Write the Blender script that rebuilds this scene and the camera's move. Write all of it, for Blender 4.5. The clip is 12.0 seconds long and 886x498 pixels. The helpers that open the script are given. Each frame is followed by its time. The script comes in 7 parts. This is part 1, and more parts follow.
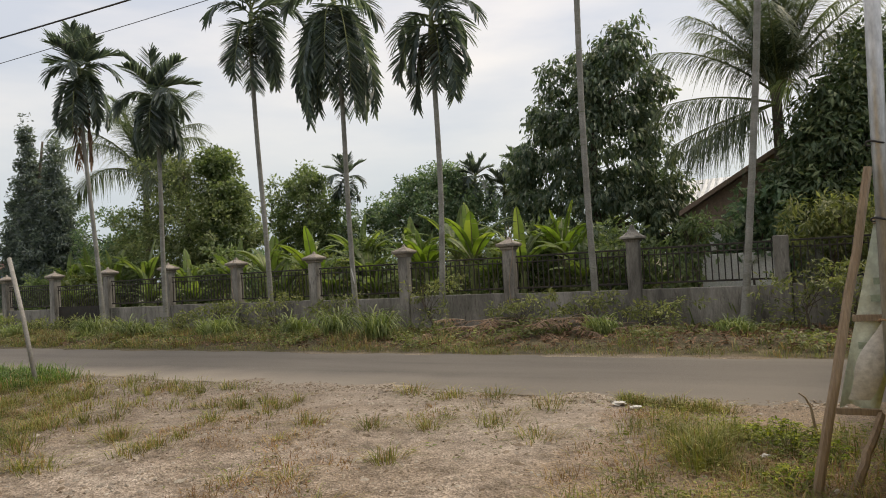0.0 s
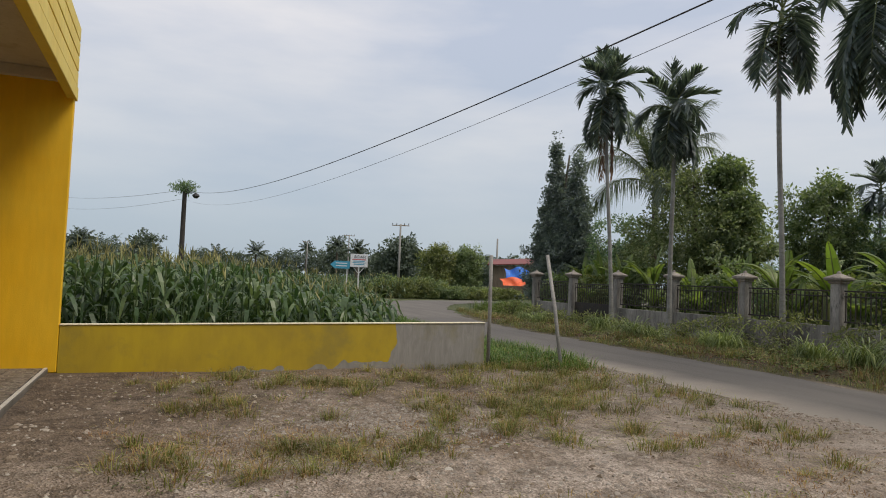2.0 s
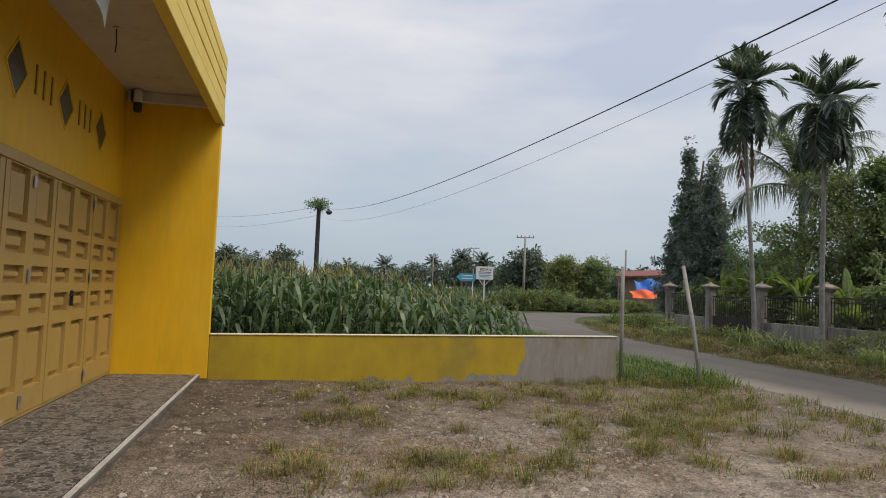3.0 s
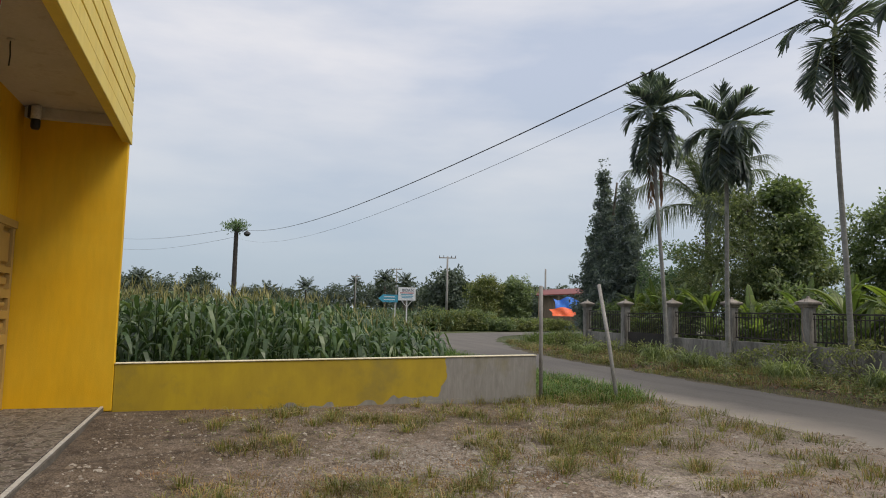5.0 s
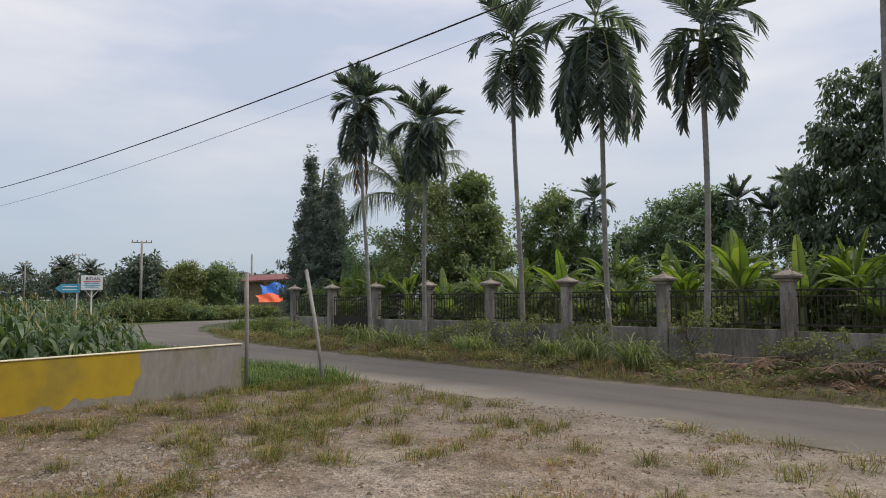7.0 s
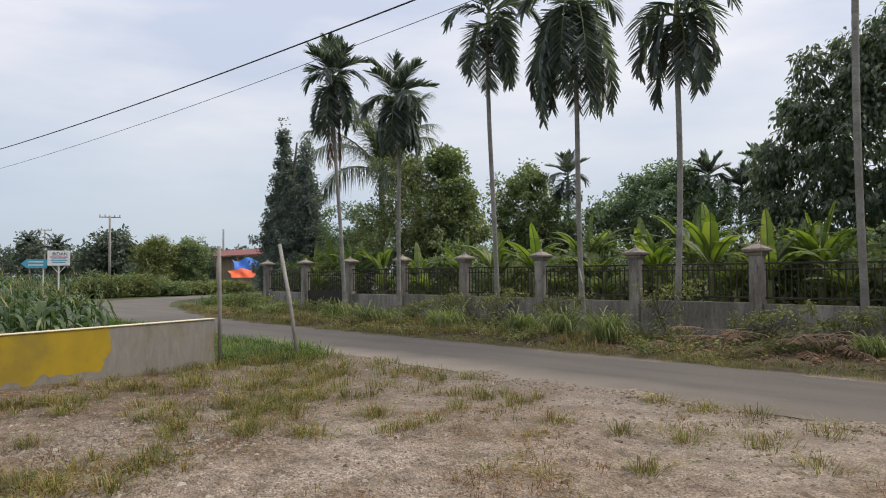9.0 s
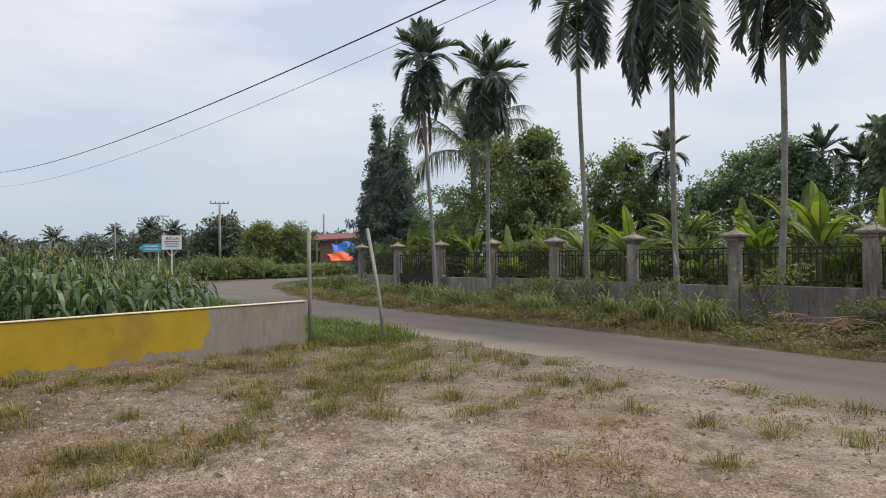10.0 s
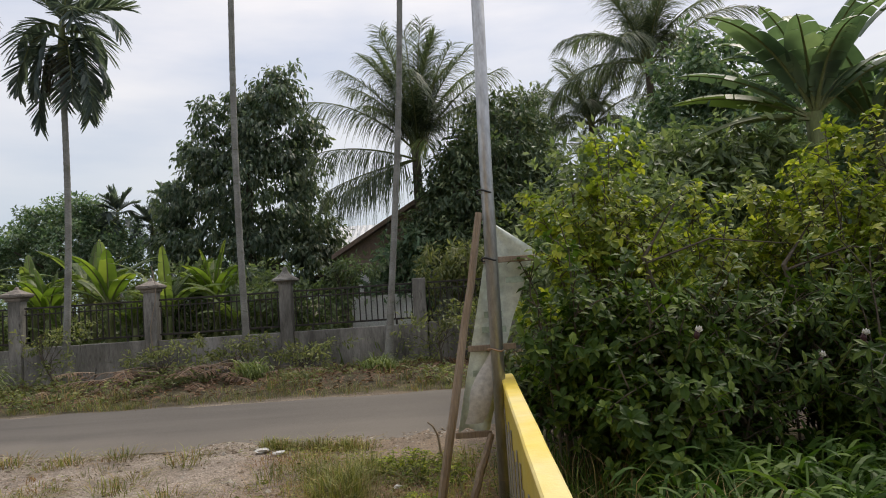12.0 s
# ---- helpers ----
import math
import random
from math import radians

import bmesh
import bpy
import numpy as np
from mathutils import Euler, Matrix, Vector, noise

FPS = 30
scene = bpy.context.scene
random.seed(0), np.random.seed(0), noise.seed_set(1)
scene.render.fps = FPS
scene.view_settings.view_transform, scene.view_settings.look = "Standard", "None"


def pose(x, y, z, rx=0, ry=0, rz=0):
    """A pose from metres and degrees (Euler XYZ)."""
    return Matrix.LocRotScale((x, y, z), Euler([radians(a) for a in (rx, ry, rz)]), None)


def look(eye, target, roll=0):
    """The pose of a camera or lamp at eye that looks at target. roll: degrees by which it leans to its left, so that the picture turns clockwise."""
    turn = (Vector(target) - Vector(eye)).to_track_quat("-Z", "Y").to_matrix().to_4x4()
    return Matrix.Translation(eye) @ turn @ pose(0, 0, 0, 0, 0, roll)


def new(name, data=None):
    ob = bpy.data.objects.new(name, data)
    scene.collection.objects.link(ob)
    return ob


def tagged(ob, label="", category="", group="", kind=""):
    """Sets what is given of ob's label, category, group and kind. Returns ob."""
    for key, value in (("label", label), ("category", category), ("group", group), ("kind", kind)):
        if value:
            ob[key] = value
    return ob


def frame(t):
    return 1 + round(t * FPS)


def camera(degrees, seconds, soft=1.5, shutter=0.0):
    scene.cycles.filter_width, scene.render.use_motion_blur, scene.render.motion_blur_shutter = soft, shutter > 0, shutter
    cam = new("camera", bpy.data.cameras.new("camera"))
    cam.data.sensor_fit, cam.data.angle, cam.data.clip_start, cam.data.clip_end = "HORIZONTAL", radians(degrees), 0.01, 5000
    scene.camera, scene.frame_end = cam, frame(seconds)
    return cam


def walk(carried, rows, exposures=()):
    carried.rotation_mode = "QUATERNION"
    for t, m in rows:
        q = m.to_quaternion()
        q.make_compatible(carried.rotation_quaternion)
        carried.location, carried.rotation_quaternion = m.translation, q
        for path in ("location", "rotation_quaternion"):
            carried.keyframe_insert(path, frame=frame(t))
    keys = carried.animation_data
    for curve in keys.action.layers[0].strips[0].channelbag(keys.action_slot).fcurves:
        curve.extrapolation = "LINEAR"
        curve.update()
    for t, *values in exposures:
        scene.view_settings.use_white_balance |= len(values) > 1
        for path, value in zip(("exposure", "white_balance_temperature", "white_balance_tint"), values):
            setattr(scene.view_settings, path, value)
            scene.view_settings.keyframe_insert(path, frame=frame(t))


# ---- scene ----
cam = camera(66.0, 12.0, 1.0)
PATH = [
    (0, (0.035, 0.126, 1.435), (-0.893, 1.897, 1.485), -3.3),
    (0.5, (-0.247, -0.07, 1.373), (-1.525, 1.468, 1.401), -3.0),
    (1, (-0.396, -0.086, 1.396), (-1.85, 1.285, 1.461), -4.3),
    (1.5, (-0.319, 0.021, 1.381), (-1.948, 1.174, 1.509), 1.1),
    (2, (-0.165, -0.073, 1.428), (-2.013, 0.687, 1.518), 2.4),
    (2.5, (-0.336, -0.124, 1.441), (-2.266, 0.396, 1.518), 3.0),
    (2.7, (-0.29, -0.096, 1.423), (-2.235, 0.362, 1.506), 2.8),
    (4.3, (-0.222, -0.079, 1.427), (-2.185, 0.279, 1.572), 1.8),
    (4.5, (-0.234, -0.064, 1.439), (-2.183, 0.357, 1.595), 1.3),
    (5, (-0.294, -0.036, 1.434), (-2.185, 0.59, 1.613), 1.3),
    (5.5, (-0.322, 0.001, 1.439), (-2.121, 0.855, 1.621), 1.2),
    (6, (-0.282, -0.052, 1.435), (-1.976, 0.998, 1.597), 0.1),
    (6.5, (-0.291, -0.064, 1.444), (-1.861, 1.165, 1.599), 0.3),
    (7, (-0.326, -0.02, 1.443), (-1.794, 1.33, 1.585), -0.4),
    (7.5, (-0.363, 0.027, 1.43), (-1.741, 1.472, 1.546), -1.1),
    (7.7, (-0.38, 0.03, 1.421), (-1.725, 1.507, 1.523), -1.5),
    (9.5, (-0.311, -0.025, 1.434), (-1.817, 1.29, 1.464), -0.1),
    (10, (-0.253, 0.164, 1.442), (-1.857, 1.359, 1.463), -0.6),
    (10.5, (-0.233, -0.047, 1.443), (-1.719, 1.292, 1.46), 0.0),
    (11, (-0.196, 0.112, 1.433), (-1.334, 1.755, 1.513), -0.3),
    (11.5, (-0.055, 0.158, 1.441), (-0.681, 2.055, 1.535), -2.3),
    (12, (0.117, 0.344, 1.386), (0.135, 2.34, 1.504), -3.8),
]
LIGHT = [(0, 0.26, 7650, 12), (0.5, 0.23, 7550, 12), (1, 0.2, 7350, 12), (2, -0.02, 6950, 12), (4.5, 0.0, 6900, 12), (6.5, 0.02, 6750, 13), (7.5, 0.1, 6900, 13), (9.5, 0.23, 6900, 14), (11, 0.22, 7000, 13), (12, 0.16, 6950, 13)]
walk(cam, [(t, look(eye, target, roll)) for t, eye, target, roll in PATH], LIGHT)

# ---- world and light: a bright overcast midday ----
SUN_AZ, SUN_EL = -38.0, 56.0
world = bpy.data.worlds.new("overcast_sky")
scene.world = world
world.use_nodes = True
wn, wl = world.node_tree.nodes, world.node_tree.links
wn.clear()
w_out = wn.new("ShaderNodeOutputWorld")
w_bg = wn.new("ShaderNodeBackground")
w_sky = wn.new("ShaderNodeTexSky")
w_sky.sky_type, w_sky.sun_disc = "NISHITA", False
w_sky.sun_elevation, w_sky.sun_rotation = radians(SUN_EL), radians(-SUN_AZ)
w_sky.dust_density = 2.0
w_tc = wn.new("ShaderNodeTexCoord")
w_map = wn.new("ShaderNodeMapping")
w_map.inputs["Scale"].default_value = (1.0, 1.0, 4.0)
w_no = wn.new("ShaderNodeTexNoise")
w_no.inputs["Scale"].default_value, w_no.inputs["Detail"].default_value, w_no.inputs["Roughness"].default_value = 1.7, 6.0, 0.52
w_ramp = wn.new("ShaderNodeValToRGB")
w_ramp.color_ramp.elements[0].position, w_ramp.color_ramp.elements[0].color = 0.36, (4.55, 5.3, 6.65, 1)
w_ramp.color_ramp.elements[1].position, w_ramp.color_ramp.elements[1].color = 0.64, (7.5, 7.65, 8.05, 1)
w_sep = wn.new("ShaderNodeSeparateXYZ")
w_hz = wn.new("ShaderNodeMapRange")
w_hz.inputs["From Min"].default_value, w_hz.inputs["From Max"].default_value = 0.0, 0.34
w_low = wn.new("ShaderNodeMix")
w_low.data_type = "RGBA"
w_low.inputs["A"].default_value = (3.5, 4.5, 5.5, 1)
w_mix = wn.new("ShaderNodeMix")
w_mix.data_type = "RGBA"
w_mix.inputs["Factor"].default_value = 0.88
wl.new(w_tc.outputs["Generated"], w_map.inputs["Vector"])
wl.new(w_map.outputs["Vector"], w_no.inputs["Vector"])
wl.new(w_no.outputs["Fac"], w_ramp.inputs["Fac"])
wl.new(w_tc.outputs["Generated"], w_sep.inputs["Vector"])
wl.new(w_sep.outputs["Z"], w_hz.inputs["Value"])
wl.new(w_hz.outputs["Result"], w_low.inputs["Factor"])
wl.new(w_ramp.outputs["Color"], w_low.inputs["B"])
wl.new(w_sky.outputs["Color"], w_mix.inputs["A"])
wl.new(w_low.outputs["Result"], w_mix.inputs["B"])
wl.new(w_mix.outputs["Result"], w_bg.inputs["Color"])
w_bg.inputs["Strength"].default_value = 0.118
wl.new(w_bg.outputs["Background"], w_out.inputs["Surface"])
sun = new("sun", bpy.data.lights.new("sun", "SUN"))
sun.data.energy, sun.data.angle, sun.data.color = 2.2, radians(24), (1.0, 0.95, 0.86)
_a, _e = radians(SUN_AZ), radians(SUN_EL)
sun.matrix_world = look((0, 0, 40), (0 + 40 * math.sin(_a) * math.cos(_e), 0 - 40 * math.cos(_a) * math.cos(_e), 40 - 40 * math.sin(_e)))


# ---- materials ----
def nodes_of(name):
    m = bpy.data.materials.new(name)
    m.use_nodes = True
    nt = m.node_tree
    return m, nt, nt.nodes["Principled BSDF"]


def noise_node(nt, vec, scale, detail=4.0, rough=0.55, distort=0.0):
    n = nt.nodes.new("ShaderNodeTexNoise")
    n.inputs["Scale"].default_value, n.inputs["Detail"].default_value = scale, detail
    n.inputs["Roughness"].default_value, n.inputs["Distortion"].default_value = rough, distort
    if vec is not None:
        nt.links.new(vec, n.inputs["Vector"])
    return n.outputs["Fac"]


def ramp_node(nt, fac, stops):
    r = nt.nodes.new("ShaderNodeValToRGB")
    while len(r.color_ramp.elements) < len(stops):
        r.color_ramp.elements.new(0.5)
    for e, (p, c) in zip(r.color_ramp.elements, stops):
        e.position, e.color = p, (*c, 1) if len(c) == 3 else c
    nt.links.new(fac, r.inputs["Fac"])
    return r.outputs["Color"]


def mix_node(nt, fac, a, b, mode="MIX"):
    m = nt.nodes.new("ShaderNodeMix")
    m.data_type, m.blend_type = "RGBA", mode
    for key, v in (("Factor", fac), ("A", a), ("B", b)):
        if isinstance(v, (int, float)):
            m.inputs[key].default_value = v
        elif isinstance(v, tuple):
            m.inputs[key].default_value = (*v, 1)
        else:
            nt.links.new(v, m.inputs[key])
    return m.outputs["Result"]


def math_node(nt, op, a, b=0.0, c=0.0):
    m = nt.nodes.new("ShaderNodeMath")
    m.operation = op
    for i, v in enumerate((a, b, c)):
        if isinstance(v, (int, float)):
            m.inputs[i].default_value = v
        else:
            nt.links.new(v, m.inputs[i])
    return m.outputs["Value"]


def bump_node(nt, bsdf, height, strength=0.3, dist=0.02):
    b = nt.nodes.new("ShaderNodeBump")
    b.inputs["Strength"].default_value, b.inputs["Distance"].default_value = strength, dist
    nt.links.new(height, b.inputs["Height"])
    nt.links.new(b.outputs["Normal"], bsdf.inputs["Normal"])


def place_of(nt):
    return nt.nodes.new("ShaderNodeNewGeometry").outputs["Position"]


def worn(name, a, b, c=None, big=0.8, fine=30.0, rough=0.85, metal=0.0, bump=0.3, dist=0.01, stain=0.5, stretch=(1, 1, 1), random_tone=0.0, grit=1.0):
    """A weathered surface: large stains from a to b, fine grain, and spots of c."""
    m, nt, p = nodes_of(name)
    mp = nt.nodes.new("ShaderNodeMapping")
    mp.inputs["Scale"].default_value = stretch
    nt.links.new(place_of(nt), mp.inputs["Vector"])
    vec = mp.outputs["Vector"]
    col = ramp_node(nt, noise_node(nt, vec, big, 6, 0.6, 0.3), [(0.32, a), (0.68, b)])
    grain = noise_node(nt, vec, fine, 5, 0.65)
    tone = ramp_node(nt, grain, [(0.3, (1 - 0.28 * grit,) * 3), (0.7, (1 + 0.18 * grit,) * 3)])
    col = mix_node(nt, 1.0, col, tone, "MULTIPLY")
    if c:
        spots = ramp_node(nt, noise_node(nt, vec, big * 3.3, 7, 0.7, 0.8), [(0.55, (0, 0, 0)), (0.68, (1, 1, 1))])
        col = mix_node(nt, math_node(nt, "MULTIPLY", spots, stain), col, c)
    if random_tone:
        rnd = nt.nodes.new("ShaderNodeObjectInfo").outputs["Random"]
        col = mix_node(nt, 1.0, col, ramp_node(nt, rnd, [(0, (1 - random_tone,) * 3), (1, (1 + random_tone,) * 3)]), "MULTIPLY")
    nt.links.new(col, p.inputs["Base Color"])
    p.inputs["Roughness"].default_value, p.inputs["Metallic"].default_value = rough, metal
    bump_node(nt, p, grain, bump, dist)
    return m


def leafy(name, dark, mid, light, rough=0.5, glow=0.25, patch=1.6, shine=0.5):
    """Leaves: each one its own green, with patches over the plant; light passes through."""
    m, nt, p = nodes_of(name)
    geo = nt.nodes.new("ShaderNodeNewGeometry")
    col = ramp_node(nt, geo.outputs["Random Per Island"], [(0.0, dark), (0.55, mid), (1.0, light)])
    tone = ramp_node(nt, noise_node(nt, geo.outputs["Position"], patch, 3), [(0.32, (0.62, 0.64, 0.64)), (0.68, (1.3, 1.3, 1.22))])
    col = mix_node(nt, 1.0, col, tone, "MULTIPLY")
    nt.links.new(col, p.inputs["Base Color"])
    p.inputs["Roughness"].default_value, p.inputs["Specular IOR Level"].default_value = rough, shine
    tr = nt.nodes.new("ShaderNodeBsdfTranslucent")
    nt.links.new(mix_node(nt, 1.0, col, (1.28, 1.35, 0.72), "MULTIPLY"), tr.inputs["Color"])
    mx = nt.nodes.new("ShaderNodeMixShader")
    mx.inputs["Fac"].default_value = glow
    nt.links.new(p.outputs["BSDF"], mx.inputs[1])
    nt.links.new(tr.outputs["BSDF"], mx.inputs[2])
    nt.links.new(mx.outputs["Shader"], nt.nodes["Material Output"].inputs["Surface"])
    return m


def ground_material():
    m, nt, p = nodes_of("ground_soil")
    pos = place_of(nt)
    sep = nt.nodes.new("ShaderNodeSeparateXYZ")
    nt.links.new(pos, sep.inputs["Vector"])
    big = noise_node(nt, pos, 0.45, 6, 0.62, 0.4)
    mid = noise_node(nt, pos, 2.6, 6, 0.65)
    fine = noise_node(nt, pos, 38, 4, 0.7)
    vor = nt.nodes.new("ShaderNodeTexVoronoi")
    vor.inputs["Scale"].default_value = 55
    nt.links.new(pos, vor.inputs["Vector"])
    lot = ramp_node(nt, big, [(0.3, (0.22, 0.162, 0.108)), (0.47, (0.36, 0.296, 0.235)), (0.66, (0.44, 0.378, 0.32))])
    lot = mix_node(nt, 1.0, lot, ramp_node(nt, mid, [(0.33, (0.5, 0.47, 0.43)), (0.5, (0.98, 0.97, 0.96)), (0.68, (1.22, 1.22, 1.22))]), "MULTIPLY")
    # hollow and crest tones of the lumps are painted into the colour, beside the bump
    lump = noise_node(nt, pos, 8.5, 5, 0.7)
    lot = mix_node(nt, 1.0, lot, ramp_node(nt, lump, [(0.36, (0.66, 0.64, 0.61)), (0.5, (1.0, 1.0, 1.0)), (0.66, (1.2, 1.2, 1.22))]), "MULTIPLY")
    chips = ramp_node(nt, vor.outputs["Color"], [(0.25, (0.7, 0.68, 0.66)), (0.8, (1.28, 1.28, 1.3))])
    lot = mix_node(nt, 0.75, lot, mix_node(nt, 1.0, lot, chips, "MULTIPLY"))
    lot = mix_node(nt, 1.0, lot, ramp_node(nt, fine, [(0.3, (0.64, 0.63, 0.62)), (0.7, (1.24, 1.24, 1.24))]), "MULTIPLY")
    dirt = nt.nodes.new("ShaderNodeMapRange")
    dirt.inputs["From Min"].default_value, dirt.inputs["From Max"].default_value = -4.0, -8.5
    nt.links.new(math_node(nt, "MULTIPLY_ADD", big, 5.0, math_node(nt, "SUBTRACT", sep.outputs["X"], 2.5)), dirt.inputs["Value"])
    lot = mix_node(nt, math_node(nt, "MULTIPLY", dirt.outputs["Result"], 0.8), lot, mix_node(nt, 1.0, lot, (0.44, 0.39, 0.33), "MULTIPLY"))
    east = nt.nodes.new("ShaderNodeMapRange")
    east.inputs["From Min"].default_value, east.inputs["From Max"].default_value = -1.9, -0.4
    nt.links.new(math_node(nt, "MULTIPLY_ADD", mid, 1.6, math_node(nt, "SUBTRACT", sep.outputs["X"], 0.8)), east.inputs["Value"])
    lot = mix_node(nt, math_node(nt, "MULTIPLY", east.outputs["Result"], 0.9), lot, mix_node(nt, 1.0, lot, (0.64, 0.49, 0.3), "MULTIPLY"))
    # darkening towards the porch is painted into the lot's colour as a gradient
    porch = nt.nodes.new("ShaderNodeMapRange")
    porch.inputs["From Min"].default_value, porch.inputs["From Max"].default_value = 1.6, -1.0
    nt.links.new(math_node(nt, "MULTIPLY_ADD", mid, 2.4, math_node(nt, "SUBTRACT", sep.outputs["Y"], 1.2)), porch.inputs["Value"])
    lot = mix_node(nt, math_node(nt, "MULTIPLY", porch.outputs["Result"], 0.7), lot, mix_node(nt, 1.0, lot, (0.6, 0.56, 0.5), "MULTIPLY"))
    sand = nt.nodes.new("ShaderNodeMapRange")
    sand.inputs["From Min"].default_value, sand.inputs["From Max"].default_value = 3.8, 6.6
    nt.links.new(math_node(nt, "MULTIPLY_ADD", big, 3.0, math_node(nt, "SUBTRACT", sep.outputs["Y"], 1.5)), sand.inputs["Value"])
    lot = mix_node(nt, math_node(nt, "MULTIPLY", sand.outputs["Result"], 0.55), lot, mix_node(nt, 0.6, lot, (0.47, 0.405, 0.345)))
    soil = ramp_node(nt, mid, [(0.3, (0.05, 0.04, 0.024)), (0.5, (0.1, 0.082, 0.042)), (0.7, (0.19, 0.155, 0.09))])
    soil = mix_node(nt, 1.0, soil, ramp_node(nt, fine, [(0.3, (0.6, 0.6, 0.6)), (0.7, (1.3, 1.3, 1.3))]), "MULTIPLY")
    turf = ramp_node(nt, noise_node(nt, pos, 0.9, 5, 0.6), [(0.35, (0.05, 0.07, 0.022)), (0.65, (0.105, 0.13, 0.045))])
    away = math_node(nt, "LESS_THAN", sep.outputs["X"], -26.0)
    soil = mix_node(nt, math_node(nt, "MULTIPLY", away, 0.85), soil, turf)
    # the bare lot lies between the two low walls and the road
    wob = math_node(nt, "MULTIPLY_ADD", big, 2.4, -1.2)
    inx = math_node(nt, "MULTIPLY", math_node(nt, "GREATER_THAN", sep.outputs["X"], -10.45), math_node(nt, "LESS_THAN", sep.outputs["X"], 0.5))
    edge = nt.nodes.new("ShaderNodeMapRange")
    edge.inputs["From Min"].default_value, edge.inputs["From Max"].default_value = 7.6, 6.4
    nt.links.new(math_node(nt, "ADD", sep.outputs["Y"], math_node(nt, "MULTIPLY", wob, 0.3)), edge.inputs["Value"])
    fac = math_node(nt, "MULTIPLY", inx, edge.outputs["Result"])
    # sandy shoulders beside the asphalt
    sh = nt.nodes.new("ShaderNodeMapRange")
    sh.inputs["From Min"].default_value, sh.inputs["From Max"].default_value = 10.1, 9.7
    nt.links.new(math_node(nt, "ADD", sep.outputs["Y"], math_node(nt, "MULTIPLY", wob, 0.5)), sh.inputs["Value"])
    near = math_node(nt, "GREATER_THAN", sep.outputs["Y"], 6.2)
    rightx = math_node(nt, "GREATER_THAN", sep.outputs["X"], -20.0)
    shf = math_node(nt, "MULTIPLY", math_node(nt, "MULTIPLY", sh.outputs["Result"], near), math_node(nt, "MULTIPLY", rightx, 0.95))
    col = mix_node(nt, math_node(nt, "MAXIMUM", fac, shf), soil, lot)
    nt.links.new(col, p.inputs["Base Color"])
    p.inputs["Roughness"].default_value = 0.95
    h = math_node(nt, "ADD", math_node(nt, "MULTIPLY_ADD", lump, 2.2, math_node(nt, "MULTIPLY", fine, 0.5)), math_node(nt, "MULTIPLY", vor.outputs["Distance"], 0.9))
    bump_node(nt, p, h, 0.9, 0.03)
    return m


def asphalt_material():
    m, nt, p = nodes_of("asphalt")
    pos = place_of(nt)
    sep = nt.nodes.new("ShaderNodeSeparateXYZ")
    nt.links.new(pos, sep.inputs["Vector"])
    mp = nt.nodes.new("ShaderNodeMapping")
    mp.inputs["Scale"].default_value = (0.25, 1.6, 1)
    nt.links.new(pos, mp.inputs["Vector"])
    streak = noise_node(nt, mp.outputs["Vector"], 1.0, 6, 0.6)
    fine = noise_node(nt, pos, 90, 3, 0.7)
    col = ramp_node(nt, streak, [(0.3, (0.1, 0.089, 0.078)), (0.7, (0.148, 0.132, 0.114))])
    col = mix_node(nt, 1.0, col, ramp_node(nt, fine, [(0.3, (0.75, 0.75, 0.75)), (0.7, (1.22, 1.22, 1.22))]), "MULTIPLY")
    # sand blown over the edge beside the bare lot
    e = nt.nodes.new("ShaderNodeMapRange")
    e.inputs["From Min"].default_value, e.inputs["From Max"].default_value = 8.1, 6.95
    nt.links.new(math_node(nt, "ADD", sep.outputs["Y"], math_node(nt, "MULTIPLY_ADD", noise_node(nt, pos, 1.3, 5), 0.8, -0.4)), e.inputs["Value"])
    lx = nt.nodes.new("ShaderNodeMapRange")
    lx.inputs["From Min"].default_value, lx.inputs["From Max"].default_value = -2.5, -7.5
    lx.inputs["To Min"].default_value = 0.3
    nt.links.new(sep.outputs["X"], lx.inputs["Value"])
    lotx = math_node(nt, "MULTIPLY", lx.outputs["Result"], math_node(nt, "GREATER_THAN", sep.outputs["X"], -14.0))
    col = mix_node(nt, math_node(nt, "MULTIPLY", e.outputs["Result"], math_node(nt, "MULTIPLY", lotx, 0.8)), col, (0.36, 0.31, 0.25))
    nt.links.new(col, p.inputs["Base Color"])
    p.inputs["Roughness"].default_value = 0.85
    bump_node(nt, p, fine, 0.35, 0.01)
    return m


